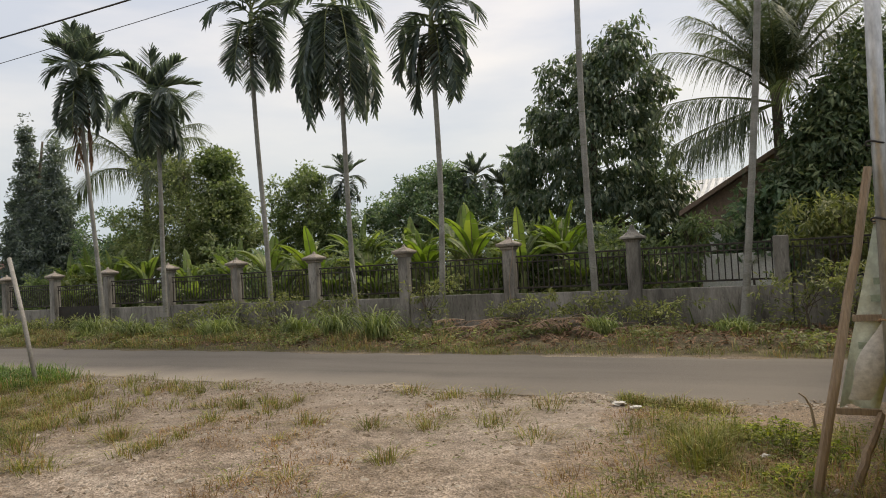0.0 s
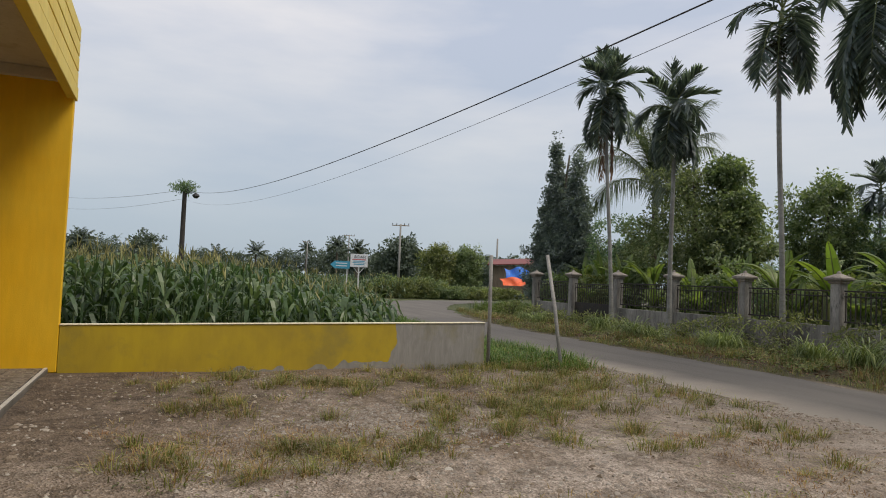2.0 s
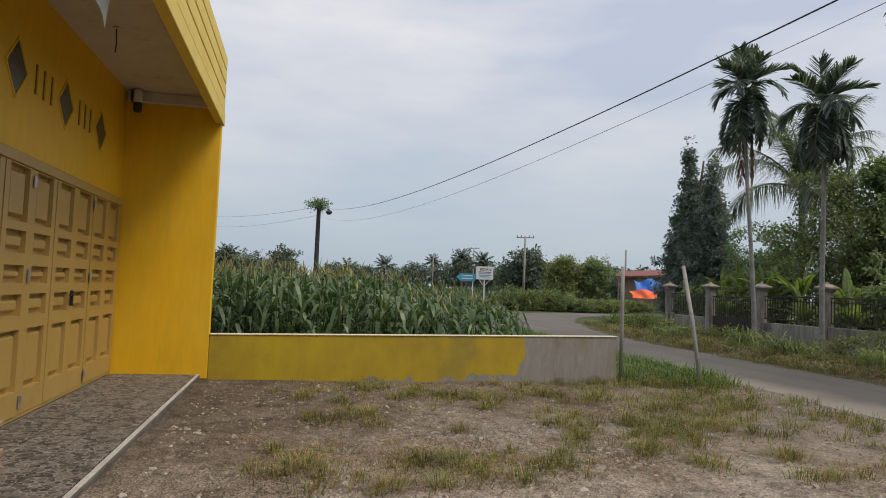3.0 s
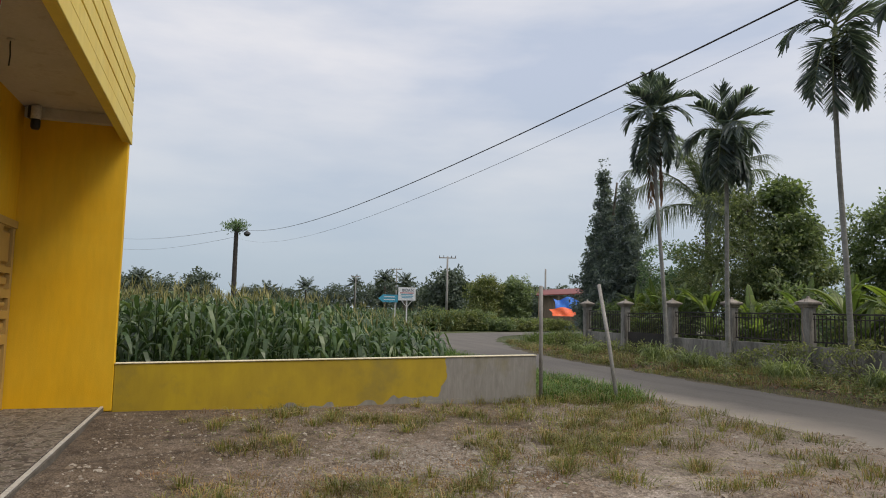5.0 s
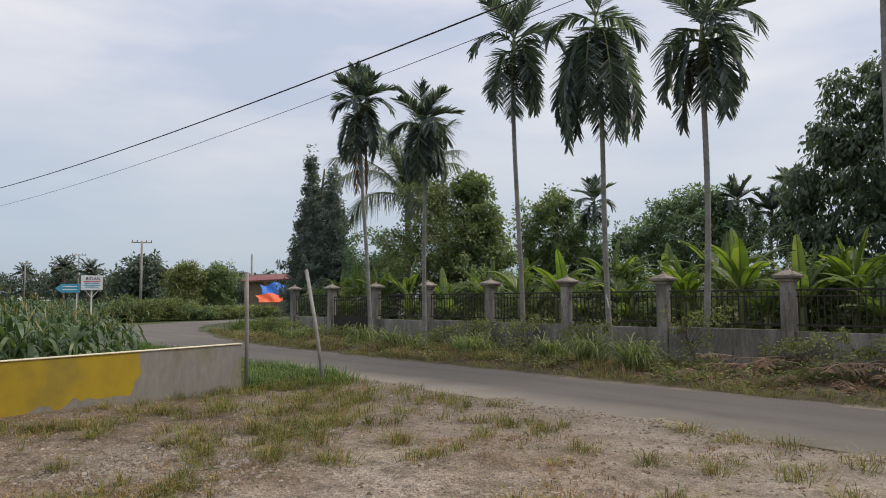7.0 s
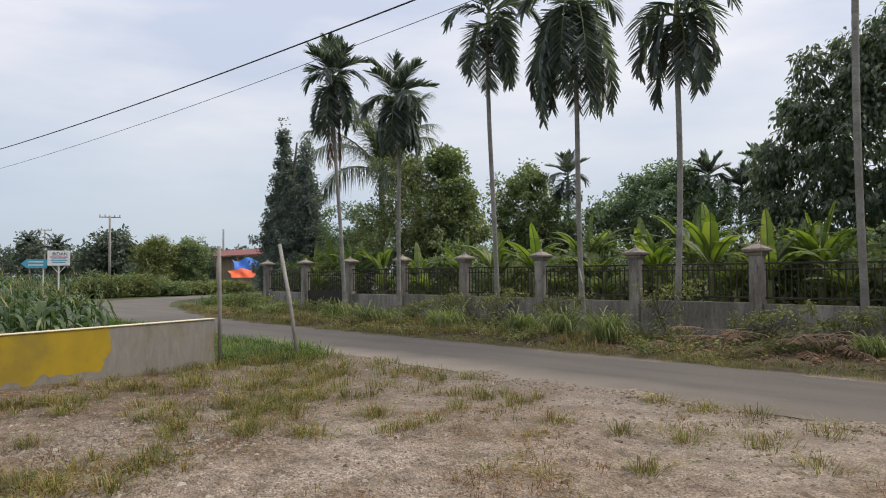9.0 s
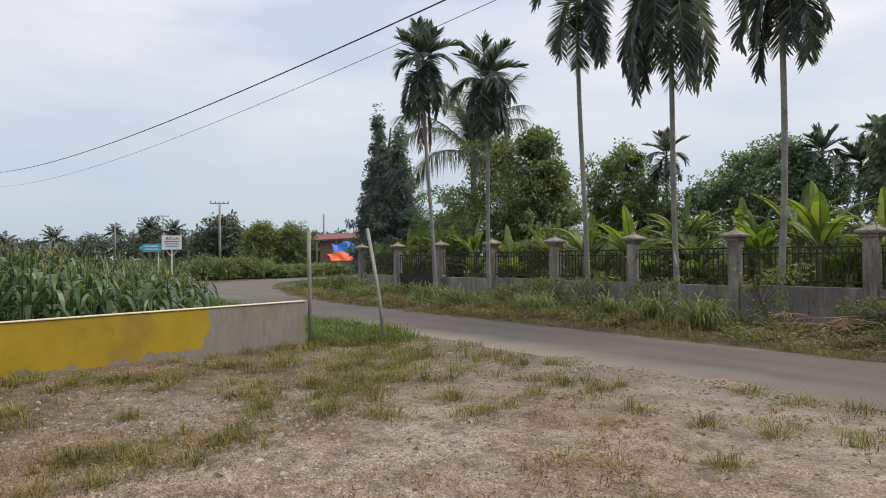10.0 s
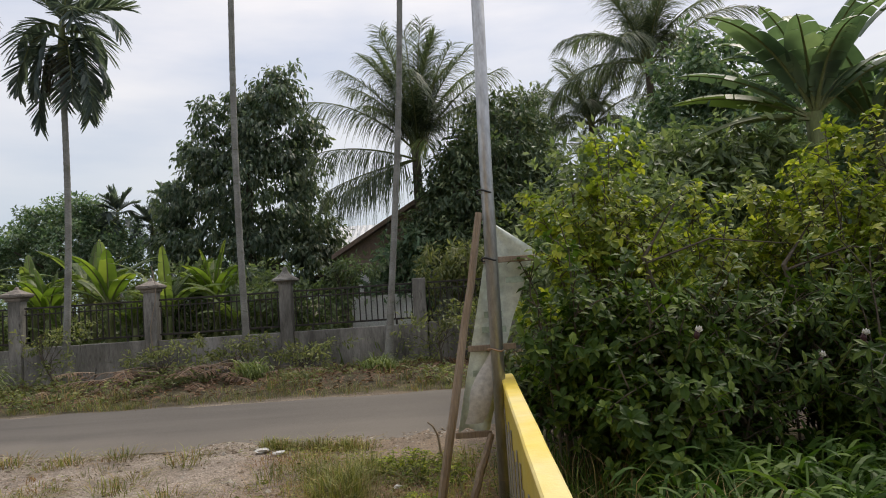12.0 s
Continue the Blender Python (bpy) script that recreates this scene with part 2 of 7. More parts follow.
def painted_wall(name, paint, faded, bare=None, bare_from=None, base_line=0.0, rough=0.6):
    """Brushed yellow paint on plaster; past bare_from along y, and low down, the plaster is bare."""
    m, nt, p = nodes_of(name)
    pos = place_of(nt)
    sep = nt.nodes.new("ShaderNodeSeparateXYZ")
    nt.links.new(pos, sep.inputs["Vector"])
    big = noise_node(nt, pos, 1.1, 6, 0.6, 0.5)
    mp = nt.nodes.new("ShaderNodeMapping")
    mp.inputs["Scale"].default_value = (6, 6, 1.2)
    nt.links.new(pos, mp.inputs["Vector"])
    brush = noise_node(nt, mp.outputs["Vector"], 1.5, 5, 0.6)
    fine = noise_node(nt, pos, 60, 3, 0.6)
    col = ramp_node(nt, big, [(0.3, faded), (0.65, paint)])
    col = mix_node(nt, 1.0, col, ramp_node(nt, brush, [(0.3, (0.93, 0.93, 0.92)), (0.7, (1.05, 1.05, 1.05))]), "MULTIPLY")
    if bare:
        grey = ramp_node(nt, noise_node(nt, mp.outputs["Vector"], 2.2, 7, 0.7, 0.8), [(0.3, tuple(v * 0.72 for v in bare)), (0.7, tuple(v * 1.12 for v in bare))])
        wob = noise_node(nt, pos, 2.4, 2, 0.4)
        f1 = math_node(nt, "GREATER_THAN", math_node(nt, "MULTIPLY_ADD", wob, 0.5, sep.outputs["Y"]), bare_from + 0.25)
        low = math_node(nt, "ADD", math_node(nt, "MULTIPLY", wob, 0.55), math_node(nt, "MULTIPLY", math_node(nt, "SUBTRACT", sep.outputs["Y"], 1.2), 0.05))
        f2 = math_node(nt, "LESS_THAN", sep.outputs["Z"], math_node(nt, "SUBTRACT", low, 0.27))
        col = mix_node(nt, math_node(nt, "MAXIMUM", f1, f2), col, grey)
        stain = ramp_node(nt, noise_node(nt, pos, 1.9, 5, 0.6), [(0.52, (0, 0, 0)), (0.72, (1, 1, 1))])
        col = mix_node(nt, math_node(nt, "MULTIPLY", stain, 0.6), col, (0.2, 0.17, 0.05))
    nt.links.new(col, p.inputs["Base Color"])
    p.inputs["Roughness"].default_value = rough
    bump_node(nt, p, math_node(nt, "ADD", fine, math_node(nt, "MULTIPLY", brush, 0.6)), 0.25, 0.008)
    return m


def tile_material():
    """Printed floor tiles with dark and pale river-pebble shapes."""
    m, nt, p = nodes_of("pebble_print_tile")
    pos = place_of(nt)
    bent = nt.nodes.new("ShaderNodeVectorMath")
    bent.operation = "MULTIPLY_ADD"
    wave = nt.nodes.new("ShaderNodeTexNoise")
    wave.inputs["Scale"].default_value = 16
    nt.links.new(pos, wave.inputs["Vector"])
    nt.links.new(wave.outputs["Color"], bent.inputs[0])
    bent.inputs[1].default_value = (0.035, 0.035, 0)
    nt.links.new(pos, bent.inputs[2])
    v = nt.nodes.new("ShaderNodeTexVoronoi")
    v.inputs["Scale"].default_value = 19
    nt.links.new(bent.outputs["Vector"], v.inputs["Vector"])
    sepc = nt.nodes.new("ShaderNodeSeparateColor")
    nt.links.new(v.outputs["Color"], sepc.inputs["Color"])
    col = ramp_node(nt, sepc.outputs["Red"], [(0.0, (0.03, 0.026, 0.026)), (0.4, (0.055, 0.046, 0.042)), (0.62, (0.09, 0.086, 0.065)), (0.85, (0.15, 0.125, 0.11))])
    ve = nt.nodes.new("ShaderNodeTexVoronoi")
    ve.feature = "DISTANCE_TO_EDGE"
    ve.inputs["Scale"].default_value = 19
    nt.links.new(bent.outputs["Vector"], ve.inputs["Vector"])
    rim = ramp_node(nt, ve.outputs["Distance"], [(0.03, (1, 1, 1)), (0.13, (0, 0, 0))])
    some = ramp_node(nt, sepc.outputs["Green"], [(0.35, (0.08, 0.08, 0.08)), (0.6, (0.85, 0.85, 0.85))])
    col = mix_node(nt, math_node(nt, "MULTIPLY", rim, some), col, (0.3, 0.275, 0.24))
    dust = noise_node(nt, pos, 1.4, 6, 0.6)
    col = mix_node(nt, math_node(nt, "MULTIPLY", dust, 0.1), col, (0.26, 0.22, 0.175))
    nt.links.new(col, p.inputs["Base Color"])
    p.inputs["Roughness"].default_value, p.inputs["Specular IOR Level"].default_value = 0.6, 0.25
    return m


def stone_material():
    """Loose stones and clods, each of its own tone from earth brown to pale grey."""
    m, nt, p = nodes_of("loose_stone")
    geo = nt.nodes.new("ShaderNodeNewGeometry")
    col = ramp_node(nt, geo.outputs["Random Per Island"], [(0.0, (0.13, 0.095, 0.065)), (0.45, (0.25, 0.2, 0.15)), (0.8, (0.34, 0.295, 0.24)), (1.0, (0.44, 0.41, 0.36))])
    grain = noise_node(nt, geo.outputs["Position"], 70, 4, 0.6)
    col = mix_node(nt, 1.0, col, ramp_node(nt, grain, [(0.3, (0.75, 0.74, 0.72)), (0.7, (1.15, 1.15, 1.15))]), "MULTIPLY")
    nt.links.new(col, p.inputs["Base Color"])
    p.inputs["Roughness"].default_value = 0.95
    bump_node(nt, p, grain, 0.4, 0.01)
    return m


M_GROUND, M_ASPHALT, M_TILE = ground_material(), asphalt_material(), tile_material()
M_YELLOW = painted_wall("yellow_paint", (0.79, 0.44, 0.006), (0.81, 0.49, 0.02))
M_YELLOW_LOW = painted_wall("weathered_yellow_paint", (0.5, 0.355, 0.016), (0.38, 0.265, 0.022), (0.29, 0.275, 0.25), 3.4)
M_YELLOW_PALE = painted_wall("pale_yellow_paint", (0.78, 0.6, 0.12), (0.74, 0.53, 0.08))
# one yellow in two copies: bright worn top, side darkened to stand for shade
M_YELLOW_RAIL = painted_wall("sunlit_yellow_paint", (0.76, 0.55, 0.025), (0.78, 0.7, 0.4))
M_YELLOW_SIDE = painted_wall("shaded_side_yellow_paint", (0.58, 0.43, 0.03), (0.52, 0.43, 0.12))
M_SOFFIT = worn("soffit_plaster", (0.5, 0.47, 0.42), (0.62, 0.59, 0.54), (0.38, 0.32, 0.25), 0.9, 25, 0.9, bump=0.1, grit=0.25)
M_CONCRETE = worn("aged_concrete", (0.1, 0.095, 0.085), (0.32, 0.305, 0.28), (0.05, 0.047, 0.04), 1.9, 26, 0.92, bump=0.5, stain=0.85, stretch=(1.8, 1.8, 0.4))
M_CAP = worn("mossy_cap_concrete", (0.19, 0.165, 0.145), (0.34, 0.305, 0.27), (0.05, 0.05, 0.042), 2.0, 30, 0.95, bump=0.5, stain=0.7)
M_IRON = worn("dark_iron", (0.028, 0.026, 0.025), (0.05, 0.043, 0.038), (0.11, 0.06, 0.035), 2.0, 50, 0.6, 0.4, bump=0.2, stain=0.4)
M_STEEL = worn("galvanised_steel", (0.36, 0.37, 0.38), (0.5, 0.51, 0.52), (0.27, 0.25, 0.23), 2.5, 40, 0.42, 0.75, bump=0.1, stain=0.5, stretch=(1, 1, 0.3))
M_WOOD = worn("grey_weathered_wood", (0.22, 0.165, 0.115), (0.34, 0.265, 0.195), (0.13, 0.09, 0.06), 2.0, 22, 0.85, bump=0.5, stretch=(4, 4, 0.5))
M_BENCH = worn("raw_sawn_wood", (0.27, 0.17, 0.1), (0.4, 0.27, 0.17), (0.25, 0.16, 0.08), 2.0, 22, 0.8, bump=0.3, stretch=(1, 5, 5))
M_POST = worn("grey_cement_post", (0.22, 0.21, 0.195), (0.32, 0.31, 0.29), (0.2, 0.18, 0.16), 2.0, 40, 0.85, bump=0.3)
M_DOOR = worn("tan_door_paint", (0.42, 0.27, 0.075), (0.48, 0.31, 0.095), (0.36, 0.23, 0.065), 0.8, 40, 0.45, bump=0.04, stain=0.4, grit=0.2)
M_OLD_BARK = worn("dark_old_bark", (0.03, 0.026, 0.023), (0.06, 0.052, 0.045), (0.09, 0.09, 0.07), 3.0, 30, 0.95, bump=0.7)
M_BARK = worn("tree_bark", (0.075, 0.06, 0.045), (0.14, 0.115, 0.09), (0.2, 0.19, 0.16), 3.0, 30, 0.95, bump=0.7, stretch=(1, 1, 0.4))
M_GLASS = worn("dusty_vent_glass", (0.05, 0.06, 0.055), (0.09, 0.1, 0.09), None, 2.0, 30, 0.2)
M_SLOT = worn("slot_shade_yellow", (0.16, 0.09, 0.01), (0.22, 0.125, 0.012), None, 2, 30, 0.9)
M_WHITE = worn("white_plaster", (0.6, 0.6, 0.58), (0.74, 0.74, 0.72), (0.4, 0.39, 0.36), 0.7, 30, 0.85, bump=0.1)
M_SHEET = worn("zinc_roof_sheet", (0.5, 0.52, 0.54), (0.62, 0.64, 0.66), (0.35, 0.3, 0.26), 0.8, 30, 0.5, 0.3)
M_ROOF = worn("brown_roof_tile", (0.22, 0.16, 0.125), (0.32, 0.235, 0.185), (0.15, 0.11, 0.09), 1.0, 20, 0.85, bump=0.4)
M_RED = worn("red_roof_sheet", (0.16, 0.04, 0.034), (0.24, 0.055, 0.042), (0.13, 0.06, 0.05), 0.5, 10, 0.6)
M_BLUE = worn("blue_tarpaulin", (0.02, 0.14, 0.55), (0.03, 0.2, 0.68), None, 1.5, 12, 0.5, bump=0.4, dist=0.1)
M_ORANGE = worn("orange_tarpaulin", (0.75, 0.1, 0.025), (0.85, 0.16, 0.04), None, 1.5, 12, 0.5, bump=0.4, dist=0.1)
M_CABLE = worn("black_cable", (0.015, 0.015, 0.016), (0.025, 0.025, 0.027), None, 2, 30, 0.6)
M_DARKBOX = worn("dark_plastic", (0.035, 0.035, 0.038), (0.05, 0.05, 0.055), None, 2, 40, 0.5)
M_PVC = worn("white_plastic", (0.68, 0.68, 0.66), (0.76, 0.76, 0.74), None, 2, 40, 0.4)
M_SIGN_W = worn("white_sign_board", (0.72, 0.74, 0.76), (0.8, 0.81, 0.82), None, 1.5, 20, 0.4)
M_SIGN_B = worn("blue_sign_board", (0.05, 0.32, 0.48), (0.07, 0.38, 0.54), None, 1.5, 20, 0.4)
M_INK = worn("dark_print", (0.03, 0.035, 0.06), (0.04, 0.045, 0.07), None, 2, 30, 0.6)
M_INK_RED = worn("red_print", (0.5, 0.02, 0.03), (0.58, 0.03, 0.04), None, 2, 30, 0.5)
M_INK_GREEN = worn("green_print", (0.06, 0.4, 0.08), (0.08, 0.48, 0.1), None, 2, 30, 0.5)
M_BANNER = worn("faded_banner_cloth", (0.52, 0.6, 0.5), (0.68, 0.72, 0.66), (0.4, 0.44, 0.36), 1.2, 18, 0.7, bump=0.3, dist=0.02)
M_FADED = worn("faded_print", (0.28, 0.36, 0.28), (0.36, 0.43, 0.34), None, 2, 30, 0.7)
M_STONE = stone_material()
M_GRAVEL = worn("crushed_pale_stone", (0.2, 0.17, 0.14), (0.36, 0.325, 0.28), (0.14, 0.11, 0.085), 14, 60, 0.95, bump=0.3)
M_LITTER = worn("white_litter", (0.5, 0.49, 0.46), (0.66, 0.65, 0.62), None, 3, 30, 0.6)
M_TREAD = worn("pale_kerb_cement", (0.38, 0.35, 0.31), (0.5, 0.47, 0.42), (0.32, 0.28, 0.23), 1.5, 30, 0.9, bump=0.3)
M_KERB = worn("dark_kerb_cement", (0.09, 0.078, 0.062), (0.16, 0.14, 0.115), (0.1, 0.08, 0.06), 2.5, 30, 0.95, bump=0.4)
M_WHITE_EDGE = worn("pale_wall_coping", (0.66, 0.6, 0.42), (0.75, 0.68, 0.5), None, 1.5, 30, 0.8)

# blue-grey cast of haze and backlight is mixed into these leaf colours
L_ARECA = leafy("hazed_areca_leaf", (0.08, 0.11, 0.12), (0.12, 0.155, 0.168), (0.205, 0.24, 0.245), 0.42, 0.45)
L_NUT = leafy("areca_nut", (0.05, 0.05, 0.045), (0.085, 0.08, 0.06), (0.14, 0.13, 0.08), 0.6, 0.1)
L_COCO = leafy("coconut_leaf", (0.067, 0.095, 0.069), (0.112, 0.148, 0.106), (0.213, 0.241, 0.174), 0.55, 0.42)
L_DEAD = leafy("dead_frond", (0.1, 0.06, 0.038), (0.175, 0.1, 0.064), (0.27, 0.165, 0.105), 0.8, 0.1)
L_DARK = leafy("dark_tree_leaf", (0.088, 0.148, 0.094), (0.148, 0.23, 0.145), (0.29, 0.345, 0.24), 0.4, 0.45)
L_DURIAN = leafy("durian_leaf", (0.066, 0.104, 0.078), (0.113, 0.16, 0.114), (0.23, 0.26, 0.19), 0.4, 0.42)
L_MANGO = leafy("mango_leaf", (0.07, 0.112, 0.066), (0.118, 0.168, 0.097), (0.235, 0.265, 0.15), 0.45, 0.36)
L_CYPRESS = leafy("blue_dark_tree_leaf", (0.1, 0.13, 0.138), (0.14, 0.178, 0.182), (0.225, 0.262, 0.255), 0.4, 0.4)
L_MID = leafy("tree_leaf", (0.096, 0.141, 0.071), (0.168, 0.222, 0.115), (0.295, 0.345, 0.187), 0.4, 0.48)
L_OLIVE = leafy("olive_tree_leaf", (0.115, 0.151, 0.076), (0.184, 0.224, 0.117), (0.32, 0.338, 0.2), 0.42, 0.48)
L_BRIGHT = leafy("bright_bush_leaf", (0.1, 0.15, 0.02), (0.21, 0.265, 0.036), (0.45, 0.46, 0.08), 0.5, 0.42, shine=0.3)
# next two greens are darkened so that the thicket's inner shade is in the colour
L_LUSH = leafy("glossy_leaf_shade_dark", (0.028, 0.06, 0.01), (0.052, 0.1, 0.018), (0.16, 0.22, 0.042), 0.5, 0.36, shine=0.22)
L_SHRUB = leafy("shrub_leaf_shade_dark", (0.025, 0.045, 0.015), (0.048, 0.08, 0.023), (0.13, 0.16, 0.045), 0.5, 0.32, shine=0.2)
L_BANANA = leafy("banana_leaf", (0.09, 0.15, 0.03), (0.155, 0.232, 0.043), (0.28, 0.34, 0.07), 0.4, 0.46)
L_BANANA_D = leafy("dark_banana_leaf", (0.075, 0.125, 0.088), (0.125, 0.19, 0.13), (0.215, 0.28, 0.19), 0.4, 0.4)
L_BANANA_M = leafy("torn_banana_leaf", (0.088, 0.135, 0.044), (0.138, 0.195, 0.06), (0.24, 0.3, 0.095), 0.42, 0.45)
L_GRASS_D = leafy("ginger_blade", (0.035, 0.08, 0.014), (0.065, 0.13, 0.024), (0.14, 0.215, 0.045), 0.5, 0.34, shine=0.2)
M_MAROON = worn("dark_maroon_bract", (0.03, 0.006, 0.009), (0.05, 0.01, 0.013), None, 2, 60, 0.5)
L_CORN = leafy("maize_leaf", (0.04, 0.08, 0.032), (0.075, 0.132, 0.055), (0.175, 0.235, 0.115), 0.42, 0.32)
L_TASSEL = leafy("maize_tassel", (0.17, 0.17, 0.075), (0.27, 0.255, 0.12), (0.37, 0.34, 0.17), 0.8, 0.2)
L_GRASS = leafy("grass_blade", (0.1, 0.125, 0.03), (0.19, 0.2, 0.055), (0.34, 0.32, 0.11), 0.6, 0.35)
L_LEMON = leafy("lemongrass_blade", (0.1, 0.145, 0.05), (0.185, 0.235, 0.09), (0.32, 0.355, 0.15), 0.5, 0.35)
L_GRASS_G = leafy("lush_grass_blade", (0.06, 0.115, 0.024), (0.108, 0.188, 0.038), (0.2, 0.29, 0.065), 0.5, 0.3)
L_STRAW = leafy("dry_grass_blade", (0.2, 0.13, 0.055), (0.32, 0.22, 0.1), (0.45, 0.33, 0.17), 0.8, 0.2)
L_RUST = leafy("rusty_dry_grass", (0.17, 0.085, 0.045), (0.27, 0.15, 0.08), (0.37, 0.23, 0.13), 0.8, 0.2)
L_SOILCOVER = leafy("creeping_weed_leaf", (0.09, 0.12, 0.04), (0.17, 0.2, 0.075), (0.3, 0.3, 0.13), 0.55, 0.42)
L_WEED = leafy("weed_leaf", (0.1, 0.128, 0.05), (0.18, 0.205, 0.085), (0.33, 0.33, 0.165), 0.55, 0.42)
# paler, cooler leaf colours with the aerial haze painted in
L_FAR = leafy("hazed_far_leaf", (0.075, 0.1, 0.085), (0.1, 0.13, 0.105), (0.15, 0.18, 0.14), 0.7, 0.25)


# ---- mesh tools ----
RNG = np.random.default_rng(7)


class Geo:
    """Gathers vertices with triangles and quads."""

    def __init__(self):
        self.v, self.f3, self.f4, self.n = [], [], [], 0

    def add(self, v, f):
        v, f = np.asarray(v, float).reshape(-1, 3), np.asarray(f, int)
        (self.f3 if f.shape[1] == 3 else self.f4).append(f + self.n)
        self.v.append(v)
        self.n += len(v)

    def more(self, f):
        """Faces on the vertices added last."""
        f = np.asarray(f, int)
        (self.f3 if f.shape[1] == 3 else self.f4).append(f + self.n - len(self.v[-1]))

    def mesh(self, name, material, smooth=False):
        me = bpy.data.meshes.new(name)
        if self.n:
            v = np.concatenate(self.v)
            f4 = np.concatenate(self.f4) if self.f4 else np.zeros((0, 4), int)
            f3 = np.concatenate(self.f3) if self.f3 else np.zeros((0, 3), int)
            me.vertices.add(len(v))
            me.vertices.foreach_set("co", v.astype(np.float32).ravel())
            me.loops.add(f4.size + f3.size)
            me.loops.foreach_set("vertex_index", np.concatenate([f4.ravel(), f3.ravel()]).astype(np.int32))
            me.polygons.add(len(f4) + len(f3))
            me.polygons.foreach_set("loop_start", np.concatenate([np.arange(len(f4)) * 4, f4.size + np.arange(len(f3)) * 3]).astype(np.int32))
            me.polygons.foreach_set("use_smooth", np.full(len(f4) + len(f3), smooth))
            me.update(calc_edges=True)
            me.validate()
        me.materials.append(material)
        return me


def thing(name, label, category, at=(0, 0, 0), group="", kind="", rz=0.0):
    e = new(name)
    e.empty_display_size = 0.2
    e.matrix_basis = pose(*at, 0, 0, rz)
    return tagged(e, label, category, group, kind)


def part(name, geo, material, parent=None, label="", smooth=False):
    """A mesh object from a Geo, a bmesh or a ready mesh, under its thing."""
    if isinstance(geo, Geo):
        me = geo.mesh(name, material, smooth)
    elif isinstance(geo, bpy.types.Mesh):
        me = geo
    else:
        me = bpy.data.meshes.new(name)
        geo.to_mesh(me)
        geo.free()
        me.materials.append(material)
        if smooth:
            me.polygons.foreach_set("use_smooth", np.ones(len(me.polygons), bool))
    ob = new(name, me)
    if parent is not None:
        ob.parent = parent
    return tagged(ob, label)


def block(x0, x1, y0, y1, z0, z1, bevel=0.0, seg=1):
    bm = bmesh.new()
    bmesh.ops.create_cube(bm, size=1)
    for v in bm.verts:
        v.co = Vector(((x0 + x1) / 2 + v.co.x * (x1 - x0), (y0 + y1) / 2 + v.co.y * (y1 - y0), (z0 + z1) / 2 + v.co.z * (z1 - z0)))
    if bevel:
        bmesh.ops.bevel(bm, geom=bm.edges[:], offset=bevel, segments=seg, affect="EDGES")
    return bm


def worn_block(x0, x1, y0, y1, z0, z1, step=0.3, amp=0.006, bevel=0.01):
    """A block whose faces are cut up and a little uneven."""
    bm = block(x0, x1, y0, y1, z0, z1, bevel)
    for axis, (a, b) in enumerate(((x0, x1), (y0, y1), (z0, z1))):
        n = int((b - a) / step)
        for i in range(1, n):
            no = [0, 0, 0]
            no[axis] = 1
            co = [0, 0, 0]
            co[axis] = a + (b - a) * i / n
            bmesh.ops.bisect_plane(bm, geom=bm.verts[:] + bm.edges[:] + bm.faces[:], plane_co=co, plane_no=no)
    for v in bm.verts:
        v.co += noise.noise_vector(v.co * 2.1) * amp
    return bm


def tube(points, radii, sides=8, cap=True):
    """Vertices and quads of a tapered tube along points."""
    p = np.asarray(points, float)
    r = np.broadcast_to(np.asarray(radii, float), (len(p),))
    d = np.gradient(p, axis=0)
    d /= np.linalg.norm(d, axis=1, keepdims=True) + 1e-9
    ref = np.where(np.abs(d[:, 2:3]) > 0.9, np.array([[1.0, 0, 0]]), np.array([[0, 0, 1.0]]))
    a = np.cross(d, ref)
    a /= np.linalg.norm(a, axis=1, keepdims=True)
    b = np.cross(d, a)
    th = np.linspace(0, 2 * np.pi, sides, endpoint=False)
    v = p[:, None] + r[:, None, None] * (np.cos(th)[None, :, None] * a[:, None] + np.sin(th)[None, :, None] * b[:, None])
    n, s = len(p), sides
    i, j = np.meshgrid(np.arange(n - 1), np.arange(s), indexing="ij")
    q = np.stack([i * s + j, i * s + (j + 1) % s, (i + 1) * s + (j + 1) % s, (i + 1) * s + j], -1).reshape(-1, 4)
    v = v.reshape(-1, 3)
    if cap:
        v = np.concatenate([v, p[:1], p[-1:]])
        c0, c1 = n * s, n * s + 1
        k = np.arange(s)
        t0 = np.stack([np.full(s, c0), (k + 1) % s, k, k], -1)[:, :3]
        t1 = np.stack([np.full(s, c1), (n - 1) * s + k, (n - 1) * s + (k + 1) % s], -1)
        return v, q, np.concatenate([t0, t1])
    return v, q, None


def add_tube(geo, points, radii, sides=8, cap=True):
    v, q, t = tube(points, radii, sides, cap)
    geo.add(v, q)
    if t is not None:
        geo.more(t)


def unit(a):
    return a / (np.linalg.norm(a, axis=-1, keepdims=True) + 1e-9)


